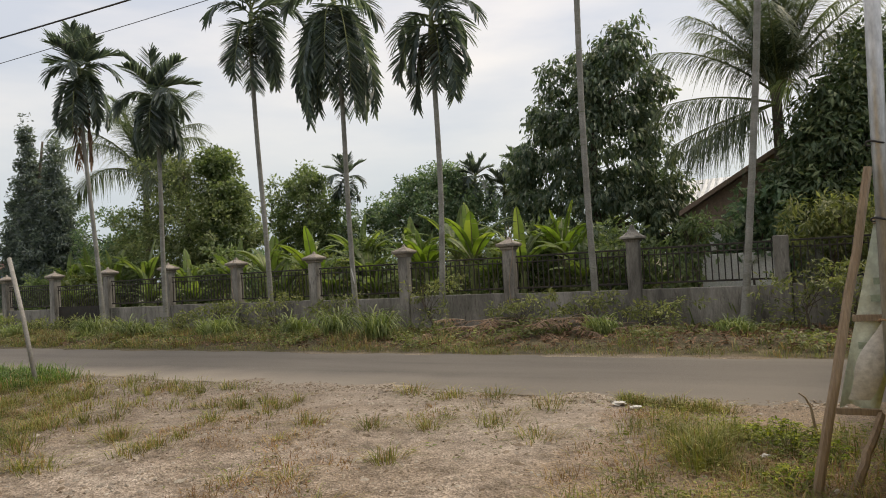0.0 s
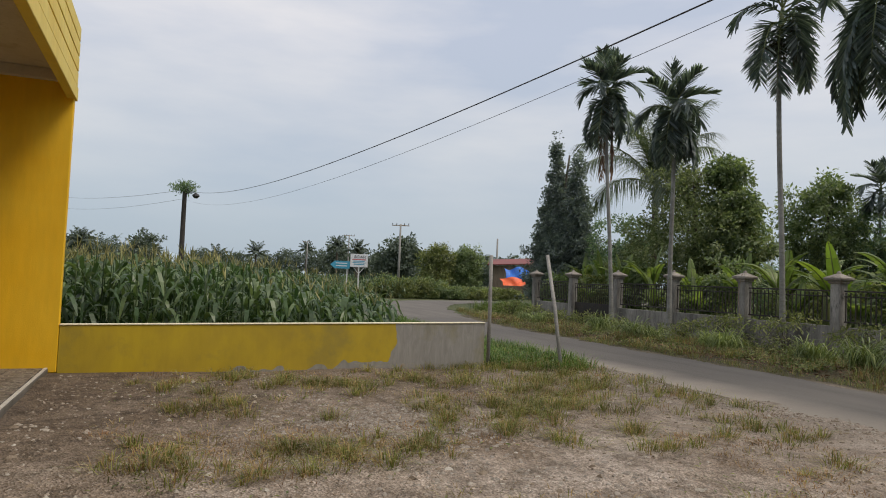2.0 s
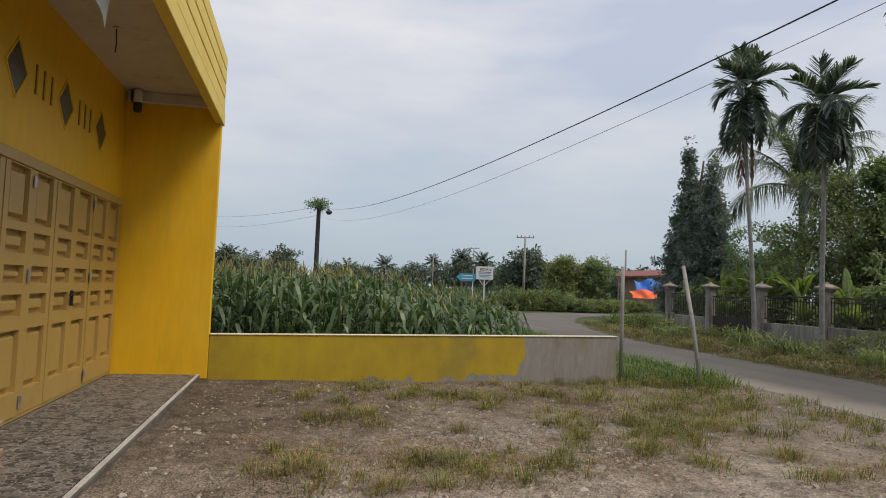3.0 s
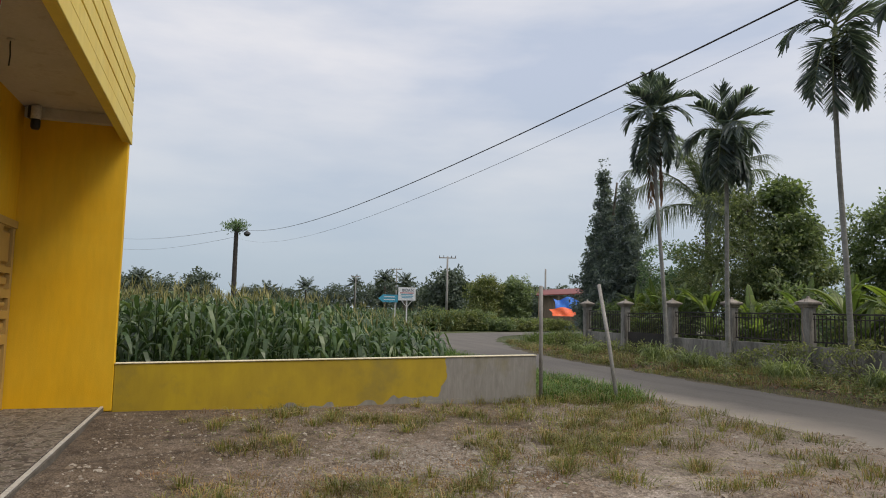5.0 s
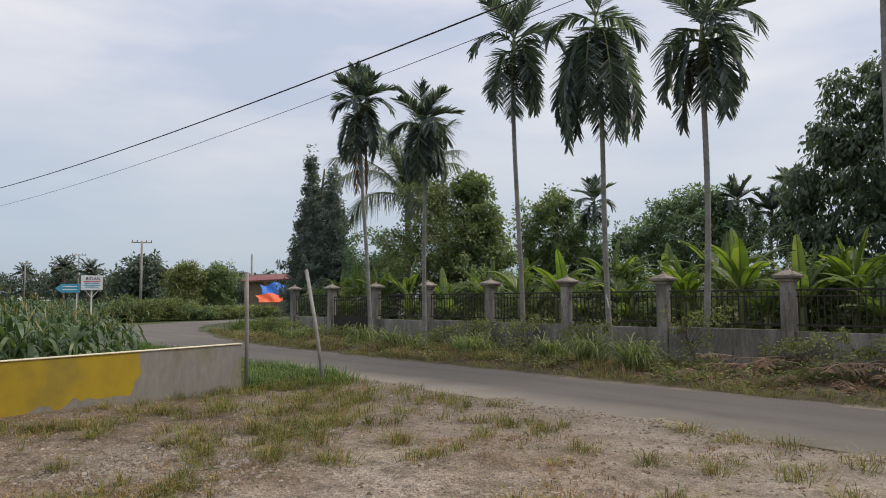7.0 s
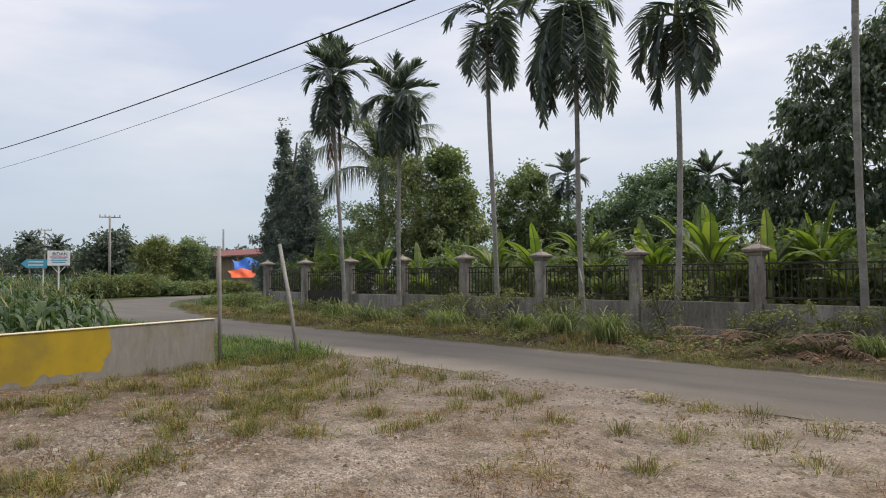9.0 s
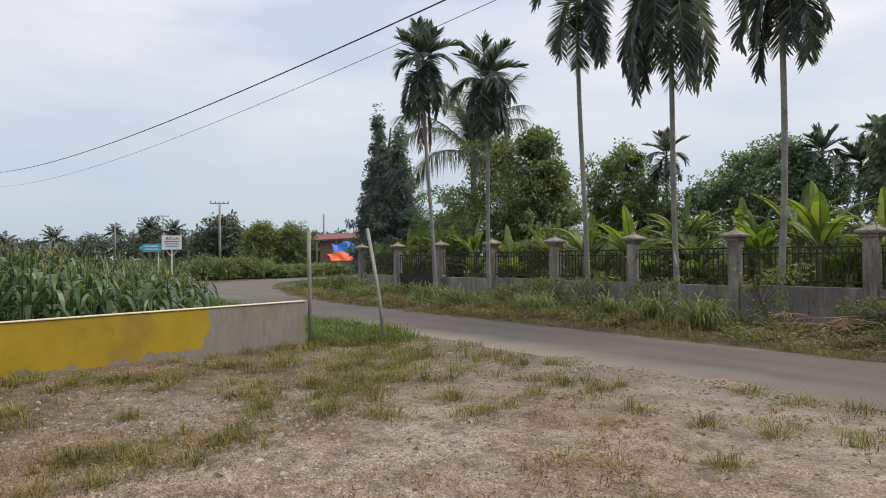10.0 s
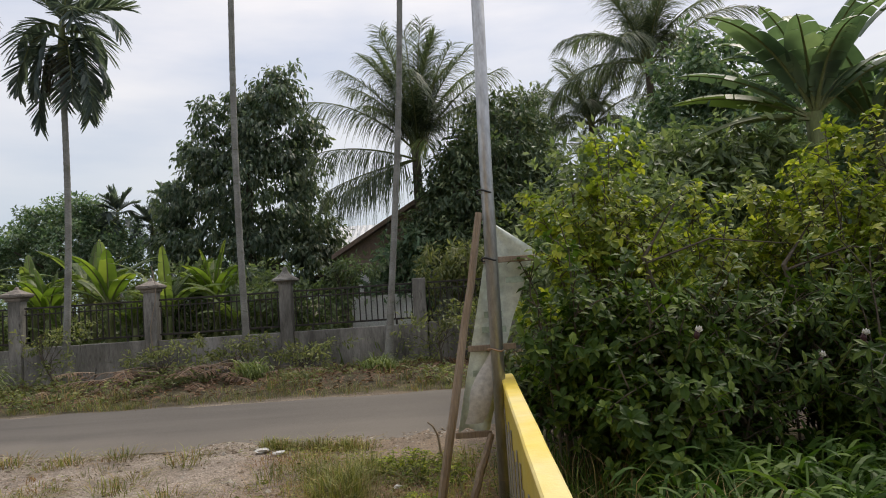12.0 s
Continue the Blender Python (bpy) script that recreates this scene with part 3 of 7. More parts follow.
def add_leaves(geo, base, along, normal, length, width, fold=0.12, droop=0.15, fine=True, oval=False):
    """Folded leaves: base point, direction, face normal, size, one row each."""
    base, along = np.asarray(base, float), unit(np.asarray(along, float))
    side = unit(np.cross(along, normal))
    up = np.cross(side, along)
    n = len(base)
    L, W = np.broadcast_to(length, (n,))[:, None], np.broadcast_to(width, (n,))[:, None]
    tip = base + along * L - up * L * droop
    if oval:
        rows = [base]
        for f, w, d in ((0.3, 0.42, 0.02), (0.68, 0.5, 0.3)):
            m = base + along * L * f - up * L * droop * d
            rows += [m + side * W * w + up * W * fold, m, m - side * W * w + up * W * fold]
        v = np.stack(rows + [tip], 1).reshape(-1, 3)
        k = np.arange(n)[:, None] * 8
        geo.add(v, np.concatenate([k + [1, 4, 5, 2], k + [2, 5, 6, 3]]))
        geo.more(np.concatenate([k + [0, 1, 2], k + [0, 2, 3], k + [4, 7, 5], k + [5, 7, 6]]))
    elif fine:
        mid = base + along * L * 0.55
        l = mid + side * W * 0.5 + up * W * fold
        r = mid - side * W * 0.5 + up * W * fold
        v = np.stack([base, l, mid - up * L * droop * 0.1, r, tip], 1).reshape(-1, 3)
        k = np.arange(n)[:, None] * 5
        geo.add(v, np.concatenate([k + [0, 2, 1], k + [1, 2, 4], k + [0, 3, 2], k + [3, 4, 2]]))
    else:
        mid = base + along * L * 0.5
        v = np.stack([base, mid + side * W * 0.5, tip, mid - side * W * 0.5], 1).reshape(-1, 3)
        geo.add(v, np.arange(n)[:, None] * 4 + [0, 1, 2, 3])


def add_blades(geo, base, lean, height, width, bend=0.6):
    """Grass blades: each rises from its base and bends over towards lean."""
    base, n = np.asarray(base, float), len(base)
    H, W = np.broadcast_to(height, (n,))[:, None], np.broadcast_to(width, (n,))[:, None]
    lean = np.asarray(lean, float)
    side = unit(np.stack([-lean[:, 1], lean[:, 0], np.zeros(n)], -1)) * W * 0.5
    up = np.array([[0, 0, 1.0]])
    m = base + up * H * 0.6 + lean * H * bend * 0.3
    t = base + up * H * (1.0 - 0.35 * bend) + lean * H * bend
    v = np.stack([base - side, base + side, m + side * 0.8, m - side * 0.8, t], 1).reshape(-1, 3)
    k = np.arange(n)[:, None] * 5
    geo.add(v, k + [0, 1, 2, 3])
    geo.more(k + [3, 2, 4])


def sphere_dirs(n):
    return unit(RNG.normal(size=(n, 3)))


def ribbons(geo, start, along, drop, length, width, steps=3, tip=0.15):
    """Long narrow drooping leaflets, one row each."""
    start, along = np.asarray(start, float), unit(np.asarray(along, float))
    n = len(start)
    L, W = np.broadcast_to(length, (n,))[:, None], np.broadcast_to(width, (n,))[:, None]
    drop = np.broadcast_to(drop, (n,))[:, None]
    side = unit(np.cross(along, np.array([[0, 0, 1.0]]) + 0.25 * RNG.normal(size=(n, 3))))
    rows = []
    for i in range(steps + 1):
        s = i / steps
        c = start + along * L * s - np.array([[0, 0, 1.0]]) * L * drop * s * s
        w = W * 0.5 * (1.0 if i < steps else tip) * (0.6 if i == 0 else 1.0)
        rows += [c - side * w, c + side * w]
    v = np.stack(rows, 1).reshape(-1, 3)
    k = np.arange(n)[:, None] * (2 * (steps + 1))
    geo.add(v, np.concatenate([k + [2 * i, 2 * i + 1, 2 * i + 3, 2 * i + 2] for i in range(steps)]))


def frond(geo_leaf, geo_rib, origin, az, rise, length, curl, leaflets, leaf_len, leaf_w, hang=0.5, thick=0.03, v_angle=0.5, bow=1.3):
    """One feather palm frond: a curved rib with leaflets down both sides."""
    n = 14
    s = np.linspace(0, 1, n)
    el = np.maximum(rise - curl * s**bow, -1.5)
    step = length / (n - 1)
    horiz, z = np.cumsum(np.r_[0, np.cos(el[:-1]) * step]), np.cumsum(np.r_[0, np.sin(el[:-1]) * step])
    d2 = np.array([math.cos(az), math.sin(az)])
    pts = np.stack([origin[0] + d2[0] * horiz, origin[1] + d2[1] * horiz, origin[2] + z], -1)
    add_tube(geo_rib, pts, np.linspace(thick, thick * 0.25, n), 4, False)
    sl = np.linspace(0.16, 0.99, leaflets)
    c = np.stack([np.interp(sl, s, pts[:, k]) for k in range(3)], -1)
    t = unit(np.stack([np.interp(sl, s, np.gradient(pts[:, k])) for k in range(3)], -1))
    across = np.array([-d2[1], d2[0], 0.0])
    ll = leaf_len * np.sin(np.pi * (0.18 + 0.78 * sl)) ** 0.7
    for sg in (-1, 1):
        up = np.cross(t, across) * -1
        up = np.where(up[:, 2:3] < 0, -up, up)
        way = unit(across[None] * sg * 0.8 + t * 0.62 + up * v_angle * 0.35 + RNG.normal(size=(leaflets, 3)) * 0.1)
        ribbons(geo_leaf, c, way, hang * (0.7 + 0.6 * RNG.random(leaflets)), ll * (0.85 + 0.3 * RNG.random(leaflets)), leaf_w * (0.8 + 0.4 * RNG.random(leaflets)), 3)


def hang_frond(parent, leaf_mat, label, *shape):
    """A frond as a part of its palm, with its rib."""
    gl, gr = Geo(), Geo()
    frond(gl, gr, *shape)
    f = part("frond", gl, leaf_mat, parent, label)
    part("rib", gr, M_BANANA_STEM if not label else M_WOOD, f)


def crown_points(blobs, clumps, per, spread):
    """Points for leaves: clumps on lumpy ellipsoids, dense at the outside, with gaps between them."""
    area = np.array([b[3] * b[4] + b[4] * b[5] + b[3] * b[5] for b in blobs])
    pick = RNG.choice(len(blobs), clumps, p=area / area.sum())
    b = np.array(blobs)[pick]
    d = sphere_dirs(clumps)
    rad = 0.5 + 0.5 * RNG.random(clumps) ** 0.5
    bump = np.array([noise.noise(Vector(q * 2.6) + Vector((b[i, 0] * 3 + b[i, 2], b[i, 2] * 2, blobs[0][2]))) for i, q in enumerate(d)])
    rad = rad * (1.0 + 0.75 * bump)
    c = b[:, :3] + d * b[:, 3:6] * rad[:, None]
    n = clumps * per
    ball = sphere_dirs(n) * (RNG.random((n, 1)) ** 0.45)
    size = np.repeat(0.6 + 0.8 * RNG.random(clumps), per)[:, None]
    pts = np.repeat(c, per, 0) + ball * size * spread * np.array([1.8, 1.8, 1.3])
    out = unit(np.repeat(d, per, 0) * 0.5 + ball + 0.3 * RNG.normal(size=(n, 3)))
    return pts, out, c


def tree(name, label, at, blobs, clumps, per, spread, leaf, width, leaf_mat, trunk_r=0.15, droop=0.5, fine=True, category="tree", limbs=9, group=""):
    """A tree: tapered trunk, limbs that reach into the crown, and a crown of clumped leaves. blobs: x, y, z, rx, ry, rz from the foot."""
    t = thing(name, label, category, at, group)
    blobs = np.array(blobs, float)
    top = blobs[:, 2].max()
    g = Geo()
    zs = np.linspace(-0.05, top * 0.92, 9)
    sway = np.cumsum(RNG.normal(size=(9, 2)) * 0.05, 0)
    low = np.average(blobs[:, :2], axis=0, weights=blobs[:, 3])
    pts = np.stack([np.linspace(0, low[0], 9) + sway[:, 0], np.linspace(0, low[1], 9) + sway[:, 1], zs], -1)
    add_tube(g, pts, np.linspace(trunk_r, trunk_r * 0.25, 9) * (1 + 0.35 * np.exp(-zs * 3)), 9)
    part("trunk", g, M_BARK, t, smooth=True)
    p, out, c = crown_points(blobs, clumps, per, spread)
    gl = Geo()
    for i in RNG.choice(len(c), min(limbs, len(c)), replace=False):
        z0 = min(max(c[i, 2] - 0.35 * np.hypot(*c[i, :2]) - 0.4, 0.25 * top), top * 0.9)
        a = np.array([np.interp(z0, zs, pts[:, 0]), np.interp(z0, zs, pts[:, 1]), z0])
        m = (a + c[i]) / 2 + np.array([0, 0, 0.15]) + RNG.normal(size=3) * 0.1
        g = gl if limbs > 9 else Geo()
        add_tube(g, [a, m, c[i]], [trunk_r * 0.42, trunk_r * 0.25, trunk_r * 0.07], 5)
        if limbs <= 9:
            part("limb", g, M_BARK, t)
    if limbs > 9:
        tagged(part("branchwork", gl, M_BARK, t), kind="stuff")
    g = Geo()
    n = len(p)
    along = unit(out + RNG.normal(size=(n, 3)) * 0.6 - np.array([0, 0, droop]))
    nor = unit(out * 0.6 + np.array([0, 0, 0.7]) + RNG.normal(size=(n, 3)) * 0.45)
    s = 0.7 + 0.6 * RNG.random(n)
    p[:, 2] = np.maximum(p[:, 2], 0.15)
    add_leaves(g, p, along, nor, leaf * s, width * s, fine=fine)
    part("crown", g, leaf_mat, t)
    return t


def banana_leaf(geo, rib, origin, az, rise, length, width, curl, tear=0.4):
    n = 16
    s = np.linspace(0, 1, n)
    el = rise - curl * s**1.5
    step = length / (n - 1)
    hz, z = np.cumsum(np.r_[0, np.cos(el[:-1]) * step]), np.cumsum(np.r_[0, np.sin(el[:-1]) * step])
    d = np.array([math.cos(az), math.sin(az), 0])
    c = np.asarray(origin)[None] + d[None] * hz[:, None] + np.array([0, 0, 1.0])[None] * z[:, None]
    add_tube(rib, c, np.linspace(0.028, 0.006, n), 5, False)
    side = np.array([-d[1], d[0], 0])
    t = unit(np.gradient(c, axis=0))
    up = np.cross(t, side)
    up = np.where(up[:, 2:3] < 0, -up, up)
    prof = width * 0.5 * np.clip(np.sin(np.pi * np.clip((s - 0.13) / 0.87, 0, 1) ** 0.75), 0, 1) ** 0.55
    m = 44
    fine = np.linspace(0.15, 0.995, m)
    cc = np.stack([np.interp(fine, s, c[:, k]) for k in range(3)], -1)
    uu = np.stack([np.interp(fine, s, up[:, k]) for k in range(3)], -1)
    tt = np.stack([np.interp(fine, s, t[:, k]) for k in range(3)], -1)
    pp = np.interp(fine, s, prof)
    for sg in (-1, 1):
        i = 0
        while i < m - 1:
            k = int(min(m - 1 - i, RNG.integers(2, 8) if RNG.random() < tear else RNG.integers(10, 22)))
            hang = 0.1 + 0.4 * RNG.random() * tear
            rows = []
            for j in range(i, i + k + 1):
                w = pp[j]
                a = cc[j]
                bq = a + sg * side * w * 0.55 + uu[j] * w * 0.16
                e = a + sg * side * w + uu[j] * w * (0.16 - hang) + tt[j] * w * 0.12
                rows.append((a, bq, e))
            rows[-1] = tuple(r - tt[i] * 0.012 * q for q, r in enumerate(rows[-1]))
            v = np.array(rows).reshape(-1, 3)
            q = np.concatenate([[[3 * j, 3 * j + 1, 3 * j + 4, 3 * j + 3], [3 * j + 1, 3 * j + 2, 3 * j + 5, 3 * j + 4]] for j in range(k)])
            geo.add(v, q)
            i += k


def banana(label, at, stem_h, leaves, leaf_len, leaf_w, mat, rise=1.15, tear=0.4, group="bananas behind the fence", young=0, curl=1.25):
    t = thing("banana_plant", label, "banana plant", at, group)
    g = Geo()
    zs = np.linspace(-0.05, stem_h, 6)
    add_tube(g, np.stack([0.04 * np.sin(zs), 0.03 * np.cos(2 * zs), zs], -1), np.linspace(0.12, 0.06, 6) * (0.7 + 0.3 * stem_h), 9)
    part("stem", g, M_BANANA_STEM, t, smooth=True)
    a0 = RNG.random() * 6.28
    for i in range(leaves):
        gl, gr = Geo(), Geo()
        up = i < young
        banana_leaf(gl, gr, (0, 0, stem_h - 0.05), a0 + i * 2.4 + RNG.normal() * 0.2, 1.45 if up else rise + RNG.normal() * 0.16, leaf_len * (0.8 + 0.35 * RNG.random()), leaf_w * (0.85 + 0.3 * RNG.random()), 0.25 if up else curl + 0.5 * RNG.random(), 0.05 if up else tear)
        lf = part("leaf", gl, mat, t, smooth=True)
        part("midrib", gr, M_BANANA_STEM, lf)
    return t


M_BANANA_STEM = worn("banana_stem", (0.12, 0.15, 0.05), (0.2, 0.22, 0.09), (0.12, 0.08, 0.04), 3.0, 30, 0.6, bump=0.2, stretch=(3, 3, 0.5))
M_PALM_TRUNK = worn("ringed_palm_trunk", (0.17, 0.165, 0.15), (0.29, 0.29, 0.27), (0.1, 0.115, 0.06), 1.2, 26, 0.92, bump=0.6, stain=0.7, stretch=(1, 1, 2.5))


def polar(az, dist):
    return -math.sin(radians(az)) * dist - 0.5, math.cos(radians(az)) * dist - 0.15


def height_at(el, dist):
    return 1.47 + dist * math.tan(radians(el))


# ---- ground, road ----
ROAD = [(60, 8.2, 1.5), (20, 8.35, 1.5), (4, 8.38, 1.47), (-6, 8.55, 1.47), (-12, 8.65, 1.5), (-18, 8.75, 1.5), (-23, 9.1, 1.5), (-28, 10.3, 1.75), (-32.5, 11.5, 2.0), (-38.2, 13.7, 2.1), (-41.8, 17.2, 1.9), (-44.0, 22, 1.7), (-46, 28, 1.6), (-49, 37, 1.6), (-56, 60, 1.8)]


def road_line(step=0.35):
    r = np.array(ROAD, float)
    s = np.r_[0, np.cumsum(np.hypot(*np.diff(r[:, :2], axis=0).T))]
    q = np.arange(0, s[-1], step)
    pts = np.stack([np.interp(q, s, r[:, k]) for k in range(3)], -1)
    k = np.ones(25) / 25
    pad = np.concatenate([np.repeat(pts[:1], 12, 0), pts, np.repeat(pts[-1:], 12, 0)])
    return np.stack([np.convolve(pad[:, i], k, "valid") for i in range(3)], -1)


ROAD_PTS = road_line()


def road_gap(x, y):
    """Distance from the road's edge, negative on the asphalt."""
    d = np.hypot(ROAD_PTS[None, ::3, 0] - np.ravel(x)[:, None], ROAD_PTS[None, ::3, 1] - np.ravel(y)[:, None]) - ROAD_PTS[None, ::3, 2]
    return d.min(1).reshape(np.shape(x))


def lie(x, y):
    """Height of the ground."""
    x, y = np.asarray(x, float), np.asarray(y, float)
    z = 0.02 * np.sin(x * 1.7 + 0.6 * y) * np.sin(y * 1.3 - 0.4 * x) + 0.012 * np.sin(x * 4.1 + y * 2.2)
    gap = road_gap(x, y)
    verge = np.clip((y - 9.9) / 1.2, 0, 1) * np.clip((x + 26) / 3, 0, 1)
    z = z + 0.05 * verge * (1 + 0.8 * np.sin(x * 0.9) * np.sin(y * 2.1))
    z = np.where(gap < -0.25, -0.04, np.where(gap < 0.25, 0.004 + 0.014 * np.sin(x * 1.9 + y) * np.sin(x * 0.73 + 1.3) + 0.006 * np.sin(x * 5.3), z * np.clip((gap - 0.2) / 0.6, 0, 1)))
    return z


def graded(a, b, near_a, near_b, fine, far):
    inner = np.arange(near_a, near_b, fine)
    grow = lambda lo, hi: np.geomspace(0.3, hi - lo, 34)  # noqa: E731
    left = near_a - grow(0, near_a - a) if near_a > a else []
    right = near_b + grow(0, b - near_b)
    return np.concatenate([np.sort(left), inner, right])


gx, gy = graded(-2500, 2500, -30, 6, 0.16, 40), graded(-2500, 2500, -3, 15, 0.16, 40)
X, Y = np.meshgrid(gx, gy, indexing="ij")
Z = lie(X, Y)
g = Geo()
i, j = np.meshgrid(np.arange(len(gx) - 1), np.arange(len(gy) - 1), indexing="ij")
w = len(gy)
g.add(np.stack([X, Y, Z], -1).reshape(-1, 3), np.stack([i * w + j, (i + 1) * w + j, (i + 1) * w + j + 1, i * w + j + 1], -1).reshape(-1, 4))
tagged(part("ground", g, M_GROUND, smooth=True), "bare sandy ground with patches of soil, darker towards the porch", "ground", kind="structure")

d = unit(np.gradient(ROAD_PTS[:, :2], axis=0))
nrm = np.stack([-d[:, 1], d[:, 0]], -1)
rows = []
offs = np.linspace(-1, 1, 11)
for k, o in enumerate(offs):
    edge = 0.09 * np.array([noise.noise((p[0] * 1.2, p[1] * 1.2 + o * 7, 3.0)) for p in ROAD_PTS]) * (abs(o) == 1)
    c = ROAD_PTS[:, :2] + nrm * (o * (ROAD_PTS[:, 2] + edge))[:, None]
    rows.append(np.c_[c, np.full(len(c), 0.034 - 0.034 * o * o)])
v = np.stack(rows, 1).reshape(-1, 3)
i, j = np.meshgrid(np.arange(len(ROAD_PTS) - 1), np.arange(10), indexing="ij")
g = Geo()
g.add(v, np.stack([i * 11 + j, (i + 1) * 11 + j, (i + 1) * 11 + j + 1, i * 11 + j + 1], -1).reshape(-1, 4))
tagged(part("road", g, M_ASPHALT, smooth=True), "narrow grey asphalt lane with sandy edges", "road", kind="structure")

# ---- the two low walls beside the lot ----
WX = -10.4
bm = worn_block(WX - 0.13, WX, -1.268, 4.95, -0.2, 0.62, 0.3, 0.004)
for vert in bm.verts:
    if vert.co.z > 0.3:
        vert.co.z += 0.115 * (vert.co.y + 1.25) / 6.2
wall = tagged(part("wall_west", bm, M_YELLOW_LOW), "low plastered wall, yellow paint ending at bare grey cement", "low wall", kind="structure")
bm = block(WX - 0.14, WX + 0.012, -1.266, 4.95, 0.62, 0.635, 0.004)
for vert in bm.verts:
    vert.co.z += 0.115 * (vert.co.y + 1.25) / 6.2
part("coping", bm, M_WHITE_EDGE, wall, "thin pale edge along the wall's top")

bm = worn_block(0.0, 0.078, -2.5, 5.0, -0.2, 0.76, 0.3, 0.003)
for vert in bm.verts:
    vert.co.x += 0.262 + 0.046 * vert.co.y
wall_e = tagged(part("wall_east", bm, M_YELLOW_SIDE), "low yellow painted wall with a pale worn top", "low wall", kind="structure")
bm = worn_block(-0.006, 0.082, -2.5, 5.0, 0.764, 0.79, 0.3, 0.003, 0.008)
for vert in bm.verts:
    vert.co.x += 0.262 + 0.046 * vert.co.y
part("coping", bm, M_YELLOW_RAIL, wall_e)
for k in range(26):
    y = 5.0 - 0.1 - k * 0.11
    x = 0.262 + 0.046 * y
    if k % 3 == 2:
        continue
    part("groove_band", block(x - 0.009, x - 0.003, y - 0.013, y + 0.013, 0.06, 0.64 if k % 2 else 0.56, 0.003), M_POST, wall_e, "grey unpainted groove")

# ---- the yellow building ----
DY = -2.54
def structure(name, bm, mat, label, category):
    return tagged(part(name, bm, mat), label, category, kind="structure")


structure("wall_front", worn_block(-10.4, 0.2, DY - 0.2, DY, 2.46, 4.0, 0.6, 0.003), M_YELLOW, "yellow front wall over the folding doors", "wall")
structure("wall_front_side", worn_block(-3.4, 0.2, DY - 0.2, DY, 0.0, 2.456, 0.6, 0.003), M_YELLOW, "yellow front wall beside the doors", "wall")
structure("wall_side", worn_block(-10.53, -10.4, -9.0, -1.27, 0.0, 3.97, 0.5, 0.004), M_YELLOW, "tall yellow side wall closing the porch", "wall")
structure("wall_back", block(-10.4, 0.33, -9.1, -9.0, 0.0, 4.0), M_YELLOW, "yellow back wall", "wall")
structure("wall_far_side", block(0.2, 0.33, -9.0, DY, 0.0, 4.0), M_YELLOW, "yellow side wall", "wall")
structure("ceiling", block(-10.4, 0.33, DY, -1.36, 3.975, 4.05), M_SOFFIT, "pale plaster porch ceiling with water stains", "ceiling")
structure("roof_slab", block(-10.55, 0.35, -9.1, -1.36, 4.052, 4.2), M_SOFFIT, "flat concrete roof slab", "roof")
fascia = thing("fascia", "pale yellow grooved fascia along the porch roof", "fascia", (0, 0, 0), kind="structure")
for k in range(5):
    z0 = 3.63 + k * 0.205
    part("board", worn_block(-10.55, 0.35, -1.355, -1.255 + 0.012 * (k == 0), z0, z0 + 0.183, 0.9, 0.003, 0.006), M_YELLOW_PALE, fascia)
part("backing", block(-10.54, 0.34, -1.352, -1.285, 3.64, 4.63), M_YELLOW, fascia)
structure("beam", block(-10.398, -10.3, DY + 0.02, -1.37, 3.83, 3.972, 0.006), M_SOFFIT, "grey plaster beam under the porch ceiling", "beam")

floor = structure("floor_porch", block(-10.4, 0.3, DY - 0.2, -1.422, -0.1, 0.045), M_TREAD, "cement porch floor", "floor")
tile_me = None
for ix in range(26):
    for iy in range(3):
        x0, y0 = -10.395 + ix * 0.4, DY + 0.02 + iy * 0.366
        if tile_me is None:
            tile = part("tile", block(0.004, 0.396, 0.004, 0.362, 0, 0.015, 0.002), M_TILE, floor)
            tile_me = tile.data
        else:
            tile = part("tile", tile_me, None, floor)
        tile.location = (x0, y0, 0.046)
kerb = structure("kerb", worn_block(-10.4, 0.3, -1.418, -1.365, -0.15, 0.052, 0.4, 0.004, 0.008), M_KERB, "dark cement edge of the porch with a pale nosing", "kerb")
part("nosing", worn_block(-10.4, 0.3, -1.41, -1.368, 0.054, 0.068, 0.4, 0.002, 0.004), M_TREAD, kerb, "pale tile nosing")

# ---- folding doors ----
doors = thing("folding_door", "closed tan folding garage door with raised panels", "door", (0, 0, 0))
part("threshold", block(-10.4, -3.4, DY - 0.06, DY + 0.004, 0.062, 0.104, 0.004), M_DOOR, doors)
part("lintel", block(-10.4, -3.4, DY - 0.08, DY + 0.03, 2.36, 2.457, 0.006), M_DOOR, doors)
ROWS_Z = [(0.22, 0.78), (0.9, 1.1), (1.2, 1.36), (1.47, 1.67), (1.75, 2.24)]


